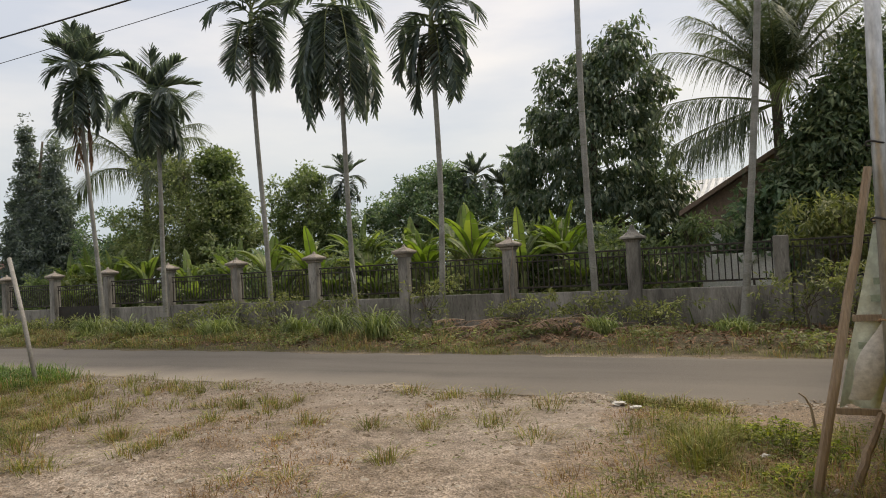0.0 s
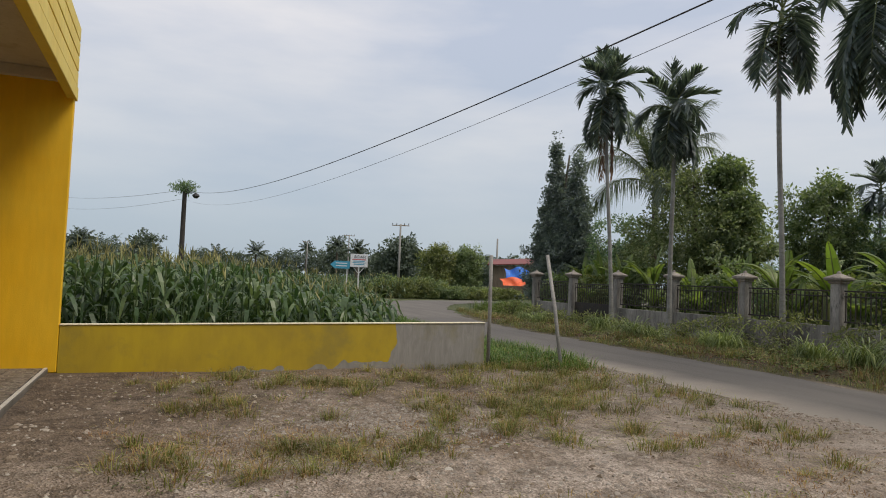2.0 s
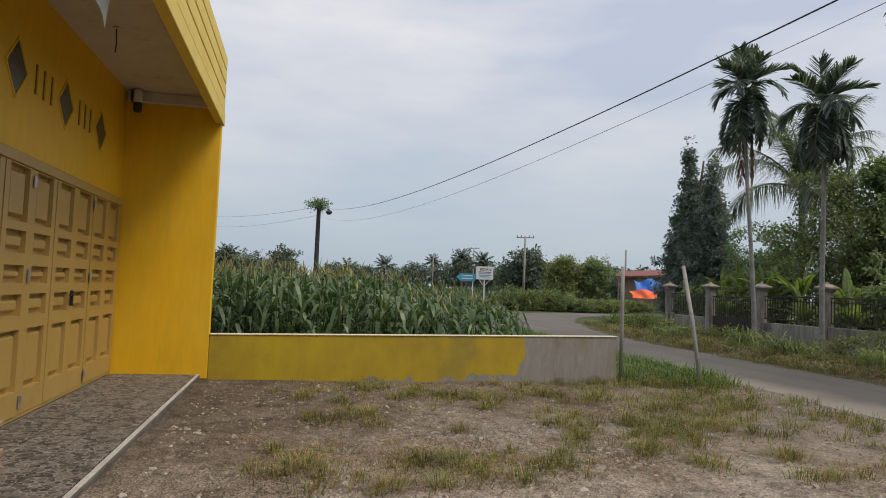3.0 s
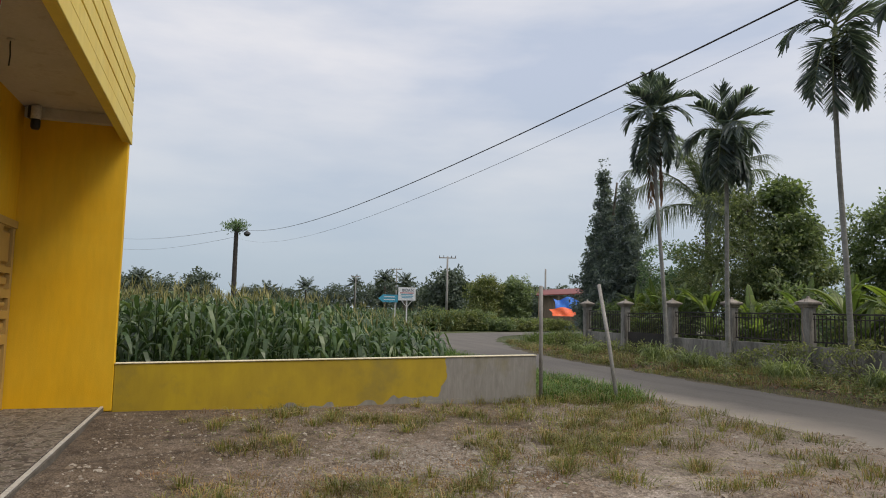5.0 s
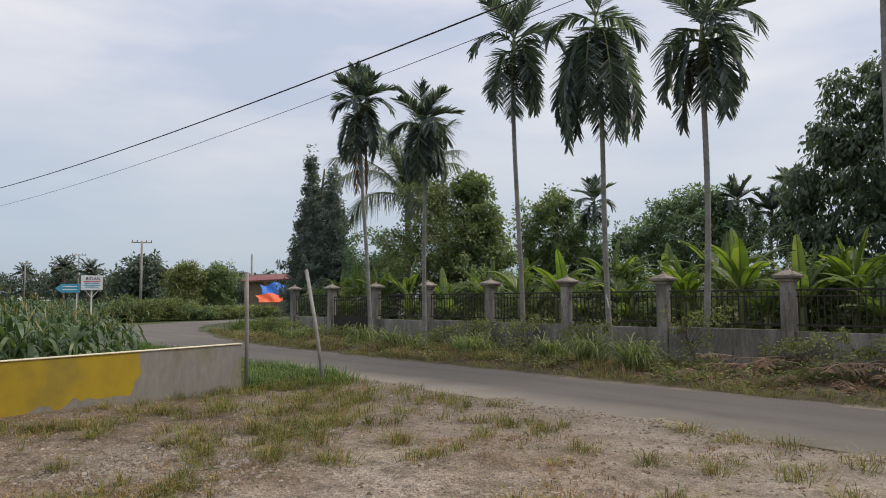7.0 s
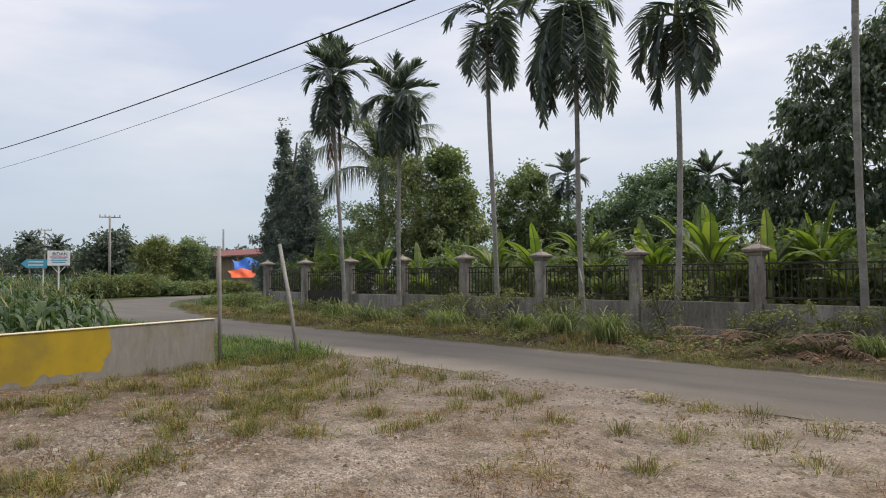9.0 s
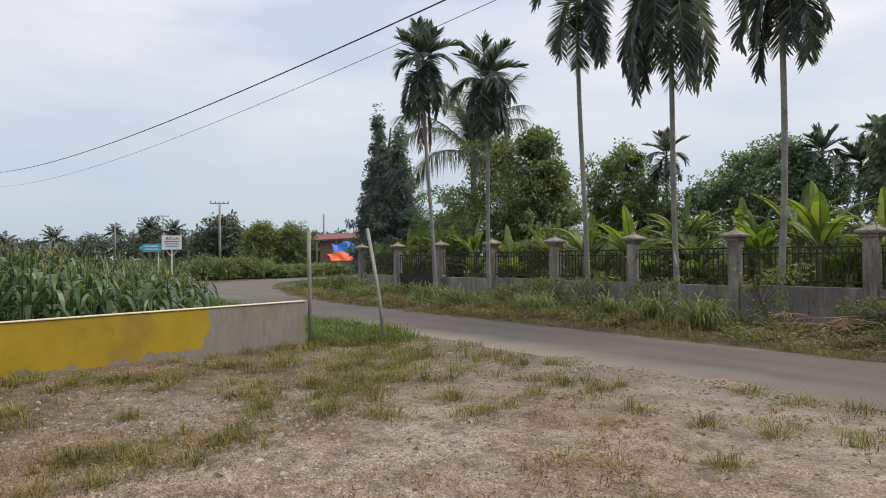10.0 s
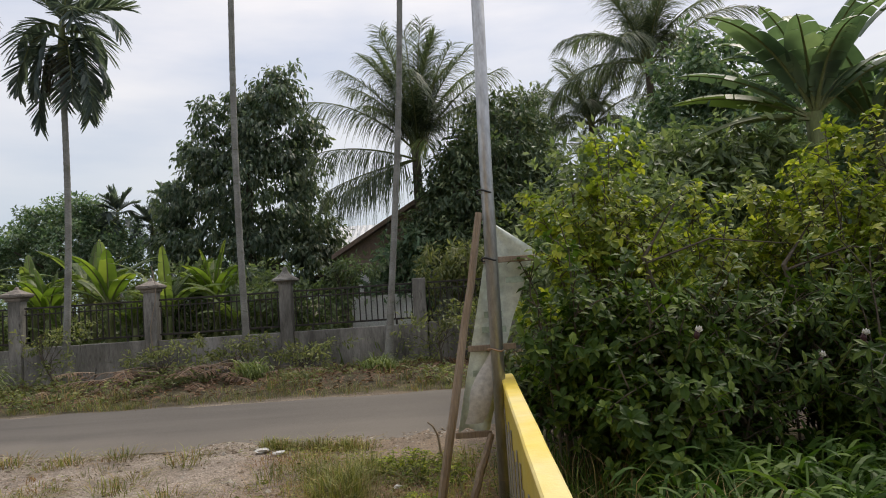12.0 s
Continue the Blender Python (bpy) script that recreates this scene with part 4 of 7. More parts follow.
def door_leaf_mesh(w):
    """A leaf with sunken fields that each hold a raised, sloped panel."""
    g = Geo()
    zs = [0.0] + [z for r in ROWS_Z for z in r] + [2.25]
    xs = [0.0, 0.095, w - 0.095, w]
    for a in range(3):
        for b in range(len(zs) - 1):
            x0, x1, z0, z1 = xs[a], xs[a + 1], zs[b], zs[b + 1]
            if z1 - z0 < 1e-4:
                continue
            if a == 1 and b % 2 == 1:
                ring = []
                for inset, y in ((0, 0), (0.004, -0.06), (0.035, -0.06), (0.065, -0.02)):
                    ring.append([(x0 + inset, y, z0 + inset), (x1 - inset, y, z0 + inset), (x1 - inset, y, z1 - inset), (x0 + inset, y, z1 - inset)])
                q = [[4 * r + c, 4 * r + (c + 1) % 4, 4 * r + 4 + (c + 1) % 4, 4 * r + 4 + c] for r in range(3) for c in range(4)]
                g.add(np.array(ring).reshape(-1, 3), q + [[12, 13, 14, 15]])
            else:
                g.add([(x0, 0, z0), (x1, 0, z0), (x1, 0, z1), (x0, 0, z1)], [[0, 1, 2, 3]])
    g.add([(0, 0, 0), (0, -0.07, 0), (0, -0.07, 2.25), (0, 0, 2.25), (w, 0, 0), (w, -0.07, 0), (w, -0.07, 2.25), (w, 0, 2.25)], [[0, 3, 2, 1], [4, 5, 6, 7], [1, 2, 6, 5], [0, 1, 5, 4], [3, 7, 6, 2]])
    return g.mesh("door_leaf", M_DOOR)


leaf_me = door_leaf_mesh(0.625)
for k in range(11):
    lf = part("door_leaf", leaf_me, None, doors)
    lf.location = (-10.37 + k * 0.634, DY + 0.01 + 0.006 * (k % 2), 0.105)
    if k in (1, 4, 7):
        for z in (0.12, 1.27, 2.14):
            part("hinge", block(0.602, 0.66, 0.012, 0.024, z - 0.06, z + 0.06, 0.004), M_STEEL, lf, "small steel hinge")
    if k == 3:
        part("door_handle", block(0.05, 0.075, 0.012, 0.05, 0.95, 1.12, 0.008), M_IRON, lf, "dark lever handle")
        part("lever", block(0.06, 0.17, 0.035, 0.05, 1.06, 1.08, 0.006), M_IRON, lf)

# ---- vents over the doors ----
for k in range(6):
    x = -9.2 + 1.27 * k
    vent = thing("diamond_vent", "diamond window of dusty glass in a raised frame", "vent", (x, DY, 3.16), "vents over the door")
    g = Geo()
    for r0, r1, y0, y1 in ((1.0, 0.92, 0.012, 0.012), (1.0, 1.0, -0.01, 0.012), (0.92, 0.92, 0.012, -0.01)):
        ring = lambda r, y: [(0.24 * r, y, 0), (0, y, 0.27 * r), (-0.24 * r, y, 0), (0, y, -0.27 * r)]  # noqa: E731
        g.add(ring(r0, y0) + ring(r1, y1), [[c, (c + 1) % 4, 4 + (c + 1) % 4, 4 + c] for c in range(4)])
    part("frame", g, M_YELLOW, vent)
    g = Geo()
    g.add([(0.224, 0.002, 0), (0, 0.002, 0.252), (-0.224, 0.002, 0), (0, 0.002, -0.252)], [[0, 1, 2, 3]])
    part("pane", g, M_GLASS, vent, "dusty grey pane")
    for q in (-1, 0, 1):
        slot = thing("vent_slot", "narrow vertical air slot in the yellow wall", "vent", (x + 0.63 + q * 0.2, DY + 0.004, 3.18), "slots over the door")
        # thin dark strip on the wall face, painted as the slot's inner shade
        part("slot_shade", block(-0.01, 0.01, -0.004, 0.002, -0.14, 0.14), M_SLOT, slot)
        part("lip", block(-0.022, -0.015, -0.004, 0.012, -0.14, 0.14, 0.002), M_YELLOW, slot)

# ---- porch fittings ----
wire = thing("hanging_wire", "bare dark cable end hanging from the porch ceiling", "cable", (-7.75, -2.05, 3.97))
g = Geo()
add_tube(g, [(0, 0, 0.003), (0.012, 0, -0.06), (-0.004, 0.004, -0.16), (0.006, 0, -0.27)], 0.007, 6)
part("cable", g, M_CABLE, wire)
g = Geo()
add_tube(g, [(0, 0, 0.002), (0, 0, -0.012), (0, 0, -0.02)], [0.035, 0.034, 0.02], 14)
part("ceiling_rose", g, M_SOFFIT, wire, "small round ceiling rose", True)
spk = thing("wall_lamp", "small dark and white lamp in the porch corner", "lamp", (-10.2, -2.36, 3.8))
part("bracket", block(-0.16, 0.0, -0.1, 0.0, 0.0, 0.16, 0.01), M_DARKBOX, spk)
g = Geo()
add_tube(g, [(0, 0, 0.16), (0, 0, 0.0), (0, 0, -0.02)], [0.06, 0.062, 0.055], 14)
part("body", g, M_PVC, spk, "white cylinder", True)
g = Geo()
add_tube(g, [(0, 0, -0.02), (0, 0, -0.12), (0, 0, -0.15)], [0.058, 0.058, 0.04], 14)
part("reflector", g, M_DARKBOX, spk, "dark lower housing", True)

# hanging advertising banner under the porch roof
ban = thing("hanging_banner", "white banner with printed colour shapes hung under the porch roof", "banner", (-5.75, -1.62, 3.3))
g = Geo()
nx, nz = 12, 12
xs, zs = np.linspace(-0.1, 1.3, nx + 1), np.linspace(0.0, 0.75, nz + 1)
vv = [(x, 0.03 * math.sin(x * 7 + z * 3), z + 0.55 * max(x, 0) * (1 - z / 0.75) * 0.35) for x in xs for z in zs]
ii, jj = np.meshgrid(np.arange(nx), np.arange(nz), indexing="ij")
g.add(vv, np.stack([ii * (nz + 1) + jj, (ii + 1) * (nz + 1) + jj, (ii + 1) * (nz + 1) + jj + 1, ii * (nz + 1) + jj + 1], -1).reshape(-1, 4))
part("cloth", g, M_SIGN_W, ban, smooth=True)
for (x0, x1, z0, z1, mm) in ((0.05, 0.16, 0.16, 0.32, M_INK_RED), (0.05, 0.3, 0.36, 0.6, M_STEEL), (0.32, 0.6, 0.12, 0.4, M_INK_GREEN), (0.7, 1.1, 0.2, 0.55, M_INK_RED)):
    for yy in (-0.032, 0.042):
        part("print", block(x0, x1, yy, yy + 0.002, z0 + 0.05, z1 + 0.05), mm, ban)

bench = thing("wooden_stool", "rough raw-wood stool standing on the porch tiles", "stool", (-5.22, -2.16, 0.061), rz=8)
part("seat", worn_block(-0.28, 0.2, -0.19, 0.19, 0.3, 0.335, 0.15, 0.003, 0.005), M_BENCH, bench)
for sx in (-1, 1):
    for sy in (-1, 1):
        b2 = block(-0.025, 0.025, -0.02, 0.02, 0, 0.3, 0.004)
        for vert in b2.verts:
            vert.co.x += (sx * (0.2 + 0.14 * (0.3 - vert.co.z)) - 0.04)
            vert.co.y += sy * (0.13 + 0.14 * (0.3 - vert.co.z))
        part("leg", b2, M_BENCH, bench)
for sy in (-1, 1):
    part("stretcher", block(-0.32, 0.22, sy * 0.175 - 0.014, sy * 0.175 + 0.014, 0.08, 0.13, 0.004), M_BENCH, bench)

# ---- the fence across the road ----
FY, SPAN = 13.63, 2.6
PILLARS = [-18.46 + SPAN * k for k in range(-2, 8)]


def pillar(x, h, roofed, label):
    t = thing("fence_pillar", label, "pillar", (x, FY, 0.0), "fence pillars")
    part("shaft", worn_block(-0.12, 0.12, -0.12, 0.12, -0.15, h - 0.16, 0.12, 0.006, 0.012), M_CONCRETE, t)
    g = Geo()
    prof = [(0.125, h - 0.17), (0.15, h - 0.14), (0.15, h - 0.11), (0.2, h - 0.09), (0.215, h - 0.06), (0.215, h - 0.03)] if not roofed else [(0.13, h - 0.17), (0.15, h - 0.13), (0.22, h - 0.1), (0.215, h - 0.07)]
    top = [(0.16, h - 0.005), (0.09, h + 0.035), (0.04, h + 0.06), (0.022, h + 0.11), (0.0, h + 0.125)] if not roofed else [(0.15, h - 0.03), (0.085, h + 0.03), (0.045, h + 0.09), (0.03, h + 0.16), (0.0, h + 0.175)]
    ring = []
    for r, z in prof + top:
        ring += [(-r, -r, z), (r, -r, z), (r, r, z), (-r, r, z)]
    n = len(prof + top)
    g.add(ring, [[4 * a + c, 4 * a + (c + 1) % 4, 4 * a + 4 + (c + 1) % 4, 4 * a + 4 + c] for a in range(n - 1) for c in range(4)] + [[3, 2, 1, 0]])
    part("cap", g, M_CAP if not roofed else M_CONCRETE, t, "stepped pyramid cap")
    return t


for k, x in enumerate(PILLARS):
    roofed = k == 8
    if k == 9:
        t = thing("fence_pillar", "unfinished concrete fence pillar without a cap", "pillar", (x - 0.02, FY, 0.0), "fence pillars")
        part("shaft", worn_block(-0.125, 0.125, -0.12, 0.12, -0.15, 1.64, 0.12, 0.008, 0.014), M_CONCRETE, t)
    else:
        pillar(x, 1.86, roofed, "aged concrete fence pillar with a " + ("pale pointed roof cap" if roofed else "stained stepped cap"))
XS = PILLARS + [PILLARS[-1] + SPAN * q for q in (1, 2, 3)]
BAR = block(-0.011, 0.011, -0.011, 0.011, 0, 0.62, 0.003)
bar_me = bpy.data.meshes.new("bar")
BAR.to_mesh(bar_me)
bar_me.materials.append(M_IRON)
for k in range(len(XS) - 1):
    x0, x1 = XS[k] + 0.122, XS[k + 1] - 0.122
    if k > 9:
        t = thing("fence_pillar", "concrete fence pillar half hidden by shrubs", "pillar", (XS[k], FY, 0.0), "fence pillars")
        part("shaft", worn_block(-0.12, 0.12, -0.12, 0.12, -0.15, 1.7, 0.12, 0.006, 0.012), M_CONCRETE, t)
    gate = k == 1
    if not gate:
        structure("fence_wall", worn_block(x0, x1, FY - 0.07, FY + 0.07, -0.15, 0.77 + 0.012 * math.sin(k * 2.3), 0.22, 0.006, 0.01), M_CONCRETE, "stained cement wall between the fence pillars", "low wall")
    p = thing("metal_gate" if gate else "iron_fence", "closed dark iron gate with a sheet lower half" if gate else "dark iron fence panel on the cement wall", "gate" if gate else "fence", ((x0 + x1) / 2, FY, 0.06 if gate else 0.8), "" if gate else "fence panels")
    w = (x1 - x0) / 2 - 0.02
    z0, z1 = (0.0, 1.44) if gate else (0.06, 0.76)
    part("bottom_rail", block(-w, w, -0.018, 0.018, z0, z0 + 0.035, 0.004), M_IRON, p)
    part("top_rail", block(-w, w, -0.018, 0.018, z1 - 0.035, z1, 0.004), M_IRON, p)
    part("mid_rail", block(-w, w, -0.016, 0.016, z1 - 0.15, z1 - 0.125, 0.004), M_IRON, p)
    if gate:
        part("sheet", block(-w, w, -0.006, 0.006, 0.22, 0.78), M_IRON, p, "dark sheet metal")
    else:
        for q in (-1, 1):
            part("foot", block(q * w * 0.7 - 0.02, q * w * 0.7 + 0.02, -0.015, 0.015, -0.03, 0.06), M_IRON, p)
    nb = 21
    for b in range(nb):
        bar = part("bar", bar_me, None, p)
        bar.location = (-w + 0.03 + (2 * w - 0.06) * b / (nb - 1), 0, z0 + 0.03)
        if gate:
            bar.scale = (1, 1, 2.2)

# ---- steel post at the wall's end and the leaning post ----
post = thing("fence_post", "grey pipe post standing at the end of the low wall", "post", (WX + 0.02, 5.02, 0.0))
g = Geo()
add_tube(g, [(0, 0, -0.2), (-0.01, 0, 1.0), (-0.03, 0, 1.87)], 0.031, 10)
part("pipe", g, M_POST, post, smooth=True)
post = thing("leaning_post", "grey post leaning over in the roadside grass", "post", (-10.35, 6.45, 0.0))
g = Geo()
add_tube(g, [(0.03, -0.03, -0.15), (-0.4, 0.05, 1.0), (-0.85, 0.13, 1.96)], 0.034, 8)
part("pipe", g, M_POST, post, smooth=True)


# ---- areca palms along the fence ----
def feather(parent, leaf_mat, label, pts, leaflets, leaf_len, leaf_w, forward, hang, thick=0.02, lift=0.15, tip=0.15, rag=0.09):
    """A frond along a rib of points: stiff leaflets on both sides, turned forward along the rib."""
    gl, gr = Geo(), Geo()
    pts = np.asarray(pts, float)
    n = len(pts)
    add_tube(gr, pts, np.linspace(thick, thick * 0.25, n), 4, False)
    s = np.linspace(0, 1, n)
    sl = np.linspace(0.14, 0.995, leaflets)
    c = np.stack([np.interp(sl, s, pts[:, k]) for k in range(3)], -1)
    t = unit(np.stack([np.interp(sl, s, np.gradient(pts[:, k])) for k in range(3)], -1))
    h = pts[-1] - pts[0]
    if math.hypot(h[0], h[1]) < 0.05:
        h = np.array([1.0, 0.3, 0])
    across = unit(np.array([-h[1], h[0], 0.0]))
    up = np.cross(t, across)
    up = np.where(up[:, 2:3] < 0, -up, up)
    ll = leaf_len * np.sin(np.pi * (0.2 + 0.68 * sl)) ** 0.6
    for sg in (-1, 1):
        way = unit(across[None] * sg + t * (forward + 0.9 * sl[:, None] ** 3) + up * lift + RNG.normal(size=(leaflets, 3)) * rag)
        ribbons(gl, c, way, hang * (0.6 + 0.8 * RNG.random(leaflets)), ll * (0.8 + 0.35 * RNG.random(leaflets)), leaf_w * (0.75 + 0.5 * RNG.random(leaflets)), 3, tip)
    f = part("frond", gl, leaf_mat, parent, label)
    part("rib", gr, M_BANANA_STEM if not label else M_WOOD, f)


def arch(origin, az, rise, length, curl, bow=1.3, n=12):
    s = np.linspace(0, 1, n)
    el = np.maximum(rise - curl * s**bow, -1.5)
    step = length / (n - 1)
    hz, z = np.cumsum(np.r_[0, np.cos(el[:-1]) * step]), np.cumsum(np.r_[0, np.sin(el[:-1]) * step])
    return np.stack([origin[0] + math.cos(az) * hz, origin[1] + math.sin(az) * hz, origin[2] + z], -1)


def curtain(origin, az, reach, fall, n=12):
    s = np.linspace(0, 1, n)
    r = reach * np.sin(1.75 * s) ** 0.8
    return np.stack([origin[0] + math.cos(az) * r, origin[1] + math.sin(az) * r, origin[2] + 0.22 * np.sin(np.pi * np.minimum(1, s * 1.8)) - fall * s**1.3], -1)


def areca(at, top_xz, fall, reach, crest, label, skirts=9, uppers=7, arching=3, dead=0, leaf_mat=None, nuts=1.0, group="areca palms along the fence"):
    """Slender ringed trunk; old fronds hanging round its head, arching ones over them and a stiff open crest above."""
    leaf_mat = leaf_mat or L_ARECA
    t = thing("areca_palm", label, "palm tree", at, group)
    lean, apex = top_xz[0] - at[0], top_xz[1]
    height = apex - 0.95
    g = Geo()
    rings = 90
    zs = np.linspace(-0.1, height, rings)
    u = zs / apex
    px, py = lean * u + 0.05 * np.sin(u * 5 + at[0]), 0.04 * np.sin(u * 3 + at[0] * 2)
    r = 0.062 - 0.012 * u + 0.05 * np.exp(-np.maximum(zs, 0) * 2.6) + 0.0035 * (np.arange(rings) % 2)
    add_tube(g, np.stack([px, py, zs], -1), r, 10)
    part("trunk", g, M_PALM_TRUNK, t, smooth=True)
    base = np.array([px[-1], py[-1], height])
    head = np.array([lean, 0, apex])
    g = Geo()
    add_tube(g, [base - [0, 0, 0.05], base * 0.6 + head * 0.4, head], [0.055, 0.085, 0.04], 10)
    part("crownshaft", g, M_BANANA_STEM, t, "smooth green crownshaft", True)
    a0 = at[0] * 1.7
    feather(t, leaf_mat, "", arch(head, a0, 1.5, crest * 1.1, 0.15), 10, 0.3, 0.04, 1.8, 0.02)
    for k in range(uppers):
        f = (k + 0.5) / uppers
        feather(t, leaf_mat, "", arch(head, a0 + k * 2.4 + 0.2 * RNG.normal(), 1.4 - 0.95 * f, crest * (0.9 + 0.25 * RNG.random()), 0.15 + 0.7 * f, 1.8), 34, 0.5, 0.05, 0.75, 0.03, 0.022, 0.2, 0.4, 0.07)
    for k in range(arching):
        feather(t, leaf_mat, "", arch(head - [0, 0, 0.15], a0 + 0.9 + k * 6.28 / max(arching, 1) + 0.4 * RNG.normal(), 0.55 + 0.2 * RNG.random(), crest * (0.95 + 0.25 * RNG.random()), 2.1, 1.2), 32, 0.5, 0.048, 0.75, 0.35, 0.022, 0.05, 0.4, 0.08)
    for k in range(skirts):
        feather(t, leaf_mat, "", curtain(head - [0, 0, 0.25 + 0.3 * RNG.random()], a0 + k * 2.4 + 0.25 * RNG.normal(), reach * (0.55 + 0.5 * RNG.random()), max(fall - 0.45, 0.5) * (0.6 + 0.4 * RNG.random())), 42, 0.5, 0.048, 0.8, 0.05, 0.022, 0.12, 0.35, 0.08)
    for k in range(dead):
        feather(t, L_DEAD, "withered brown hanging frond", curtain(head - [0, 0, 0.7], k * 2.1 + 0.8, reach * 0.3, fall * 1.05), 22, 0.4, 0.045, 1.6, 0.3, 0.02, 0.0, 0.3, 0.2)
    gn = Geo()
    n = int(150 * nuts)
    p = base + RNG.normal(size=(n, 3)) * [0.15, 0.15, 0.14] + [0, 0, 0.02]
    add_leaves(gn, p, RNG.normal(size=(n, 3)), sphere_dirs(n), 0.08, 0.07, 0.3)
    for q in RNG.random((int(9 * nuts), 2)):
        a = base + [0.1 * math.cos(q[0] * 6.3), 0.1 * math.sin(q[0] * 6.3), 0.1]
        add_tube(gn, [a, a + [0.25 * math.cos(q[0] * 6.3), 0.25 * math.sin(q[0] * 6.3), -0.1], a + [0.3 * math.cos(q[0] * 6.3), 0.3 * math.sin(q[0] * 6.3), -0.35 - 0.2 * q[1]]], [0.012, 0.01, 0.02], 4)
    tagged(part("fruit_stalk", gn, L_NUT, t, "dark bunch of nuts under the crown"), kind="stuff")
    return t


areca((-18.05, 13.05, 0), (-18.55, 7.95), 2.1, 0.7, 1.05, "tall slender areca palm with a drooping crown and withered fronds", 11, 10, 5, 4)
areca((-15.35, 13.05, 0), (-15.38, 6.65), 1.75, 0.72, 1.1, "slender areca palm with a star-shaped crown over hanging fronds", 12, 7, 5)
areca((-11.63, 13.0, 0), (-11.72, 8.1), 2.0, 1.0, 1.4, "tall areca palm with a wide crest and a dark fruit bunch", 10, 7, 3, nuts=2.5)
areca((-9.05, 13.05, 0), (-9.25, 7.9), 2.95, 1.0, 1.3, "areca palm with a long egg-shaped curtain of hanging fronds", 28, 3, 2, nuts=0.4)
areca((-6.82, 13.05, 0), (-6.7, 6.95), 2.0, 0.85, 1.3, "areca palm with stiff drooping fronds below a high crest", 9, 6, 4, nuts=3.0)
areca((-3.5, 13.05, 0), (-3.5, 10.1), 1.9, 0.9, 1.2, "tall slender areca palm with a pale mossy trunk")
areca((-0.88, 13.05, 0), (-0.05, 10.1), 1.9, 0.9, 1.2, "tall slender areca palm with a leaning grey trunk")


def coconut(at, height, spread, fronds, label, lean=(0, 0), leaf_mat=None, trunk_r=0.16, leaflets=120, group="coconut palms", low=1.5, stiff=1.0):
    t = thing("coconut_palm", label, "palm tree", at, group)
    g = Geo()
    zs = np.linspace(-0.1, height, 18)
    u = zs / height
    add_tube(g, np.stack([lean[0] * u * u, lean[1] * u * u, zs], -1), trunk_r * (1 - 0.3 * u + 0.4 * np.exp(-np.maximum(zs, 0) * 2)), 10)
    part("trunk", g, M_BARK, t, smooth=True)
    top = np.array([lean[0], lean[1], height])
    gl, gr = Geo(), Geo()
    for k in range(fronds):
        f = k / fronds
        sh = (top + RNG.normal(size=3) * 0.05, k * 2.4 + at[0], 1.5 - low * f**1.6, spread * (0.9 + 0.25 * RNG.random()), stiff * (0.45 + 0.45 * RNG.random() + 0.9 * f), leaflets, spread * 0.27, 0.022 * spread / 3 if leaflets > 20 else 0.24, 0.7, 0.04 * spread / 3, 0.4)
        if leaflets > 20:
            feather(t, leaf_mat or L_COCO, "", arch(sh[0], sh[1], sh[2], sh[3], sh[4], 1.5, 16), leaflets, spread * 0.3, 0.02 * spread / 3, 0.75, 0.3 + 0.6 * f, 0.035 * spread / 3, 0.1, 0.2, 0.12)
        else:
            frond(gl, gr, *sh)
    if gl.n:
        tagged(part("crown", gl, leaf_mat, t), kind="stuff")
    return t


# ---- trees behind the fence ----
cone = [(0.1 - 0.6 * min(1, k / 8) + 0.1 * math.sin(k), 0, 1.0 + 0.78 * k, max(0.22, min(2.2, 2.9 * (1 - k / 11.6) ** 1.1)), max(0.22, 1.8 * (1 - k / 11.6) ** 1.1), 0.6) for k in range(12)]
cone += [(1.75 + 0.05 * math.sin(k * 2), 0, 2.2 + 0.86 * k, 1.75 * (1 - k / 8.3), 1.3 * (1 - k / 8.3), 0.7) for k in range(8)]
tree("conical_tree", "tall dark conical tree with two pointed tops", (-33.9, 21, 0), cone, 2100, 34, 0.15, 0.17, 0.085, L_CYPRESS, 0.2, 0.2, False)
tree("round_tree", "low dark round tree beside the conical tree", (-28.7, 21.5, 0), [(0, 0, 3.2, 1.9, 1.8, 1.7), (0.6, 0, 2.4, 1.8, 1.6, 1.4)], 360, 32, 0.17, 0.16, 0.08, L_DARK, 0.14, 0.4, False)
coconut((-24.0, 19.6, 0), 5.9, 3.7, 17, "young coconut palm with long arching pale fronds behind the fence")
tree("orchard_tree", "olive green tree tangled with creepers behind the fence", (-20.4, 18.4, 0), [(0, 0, 3.6, 2.2, 1.8, 1.7), (-1.6, 0, 2.8, 1.6, 1.5, 1.5), (1.4, 0.2, 3.0, 1.8, 1.5, 1.7), (0.3, 0, 5.2, 0.8, 0.9, 0.8), (-1.3, 0, 5.3, 0.7, 0.8, 1.1), (-0.4, 0, 6.0, 0.4, 0.5, 0.5)], 760, 34, 0.17, 0.13, 0.062, L_OLIVE, 0.16, 0.3, False)
tree("creeper_tree", "bright green creeper-clad tree column", (-19.0, 18.9, 0), [(0, 0, 5.6, 0.65, 0.7, 0.7), (0.3, 0, 4.4, 0.8, 0.8, 0.8), (0.3, 0, 3.0, 1.2, 1.0, 1.2), (-0.4, 0, 6.0, 0.5, 0.6, 0.35)], 380, 36, 0.15, 0.16, 0.085, L_MID, 0.14, 0.3, False)
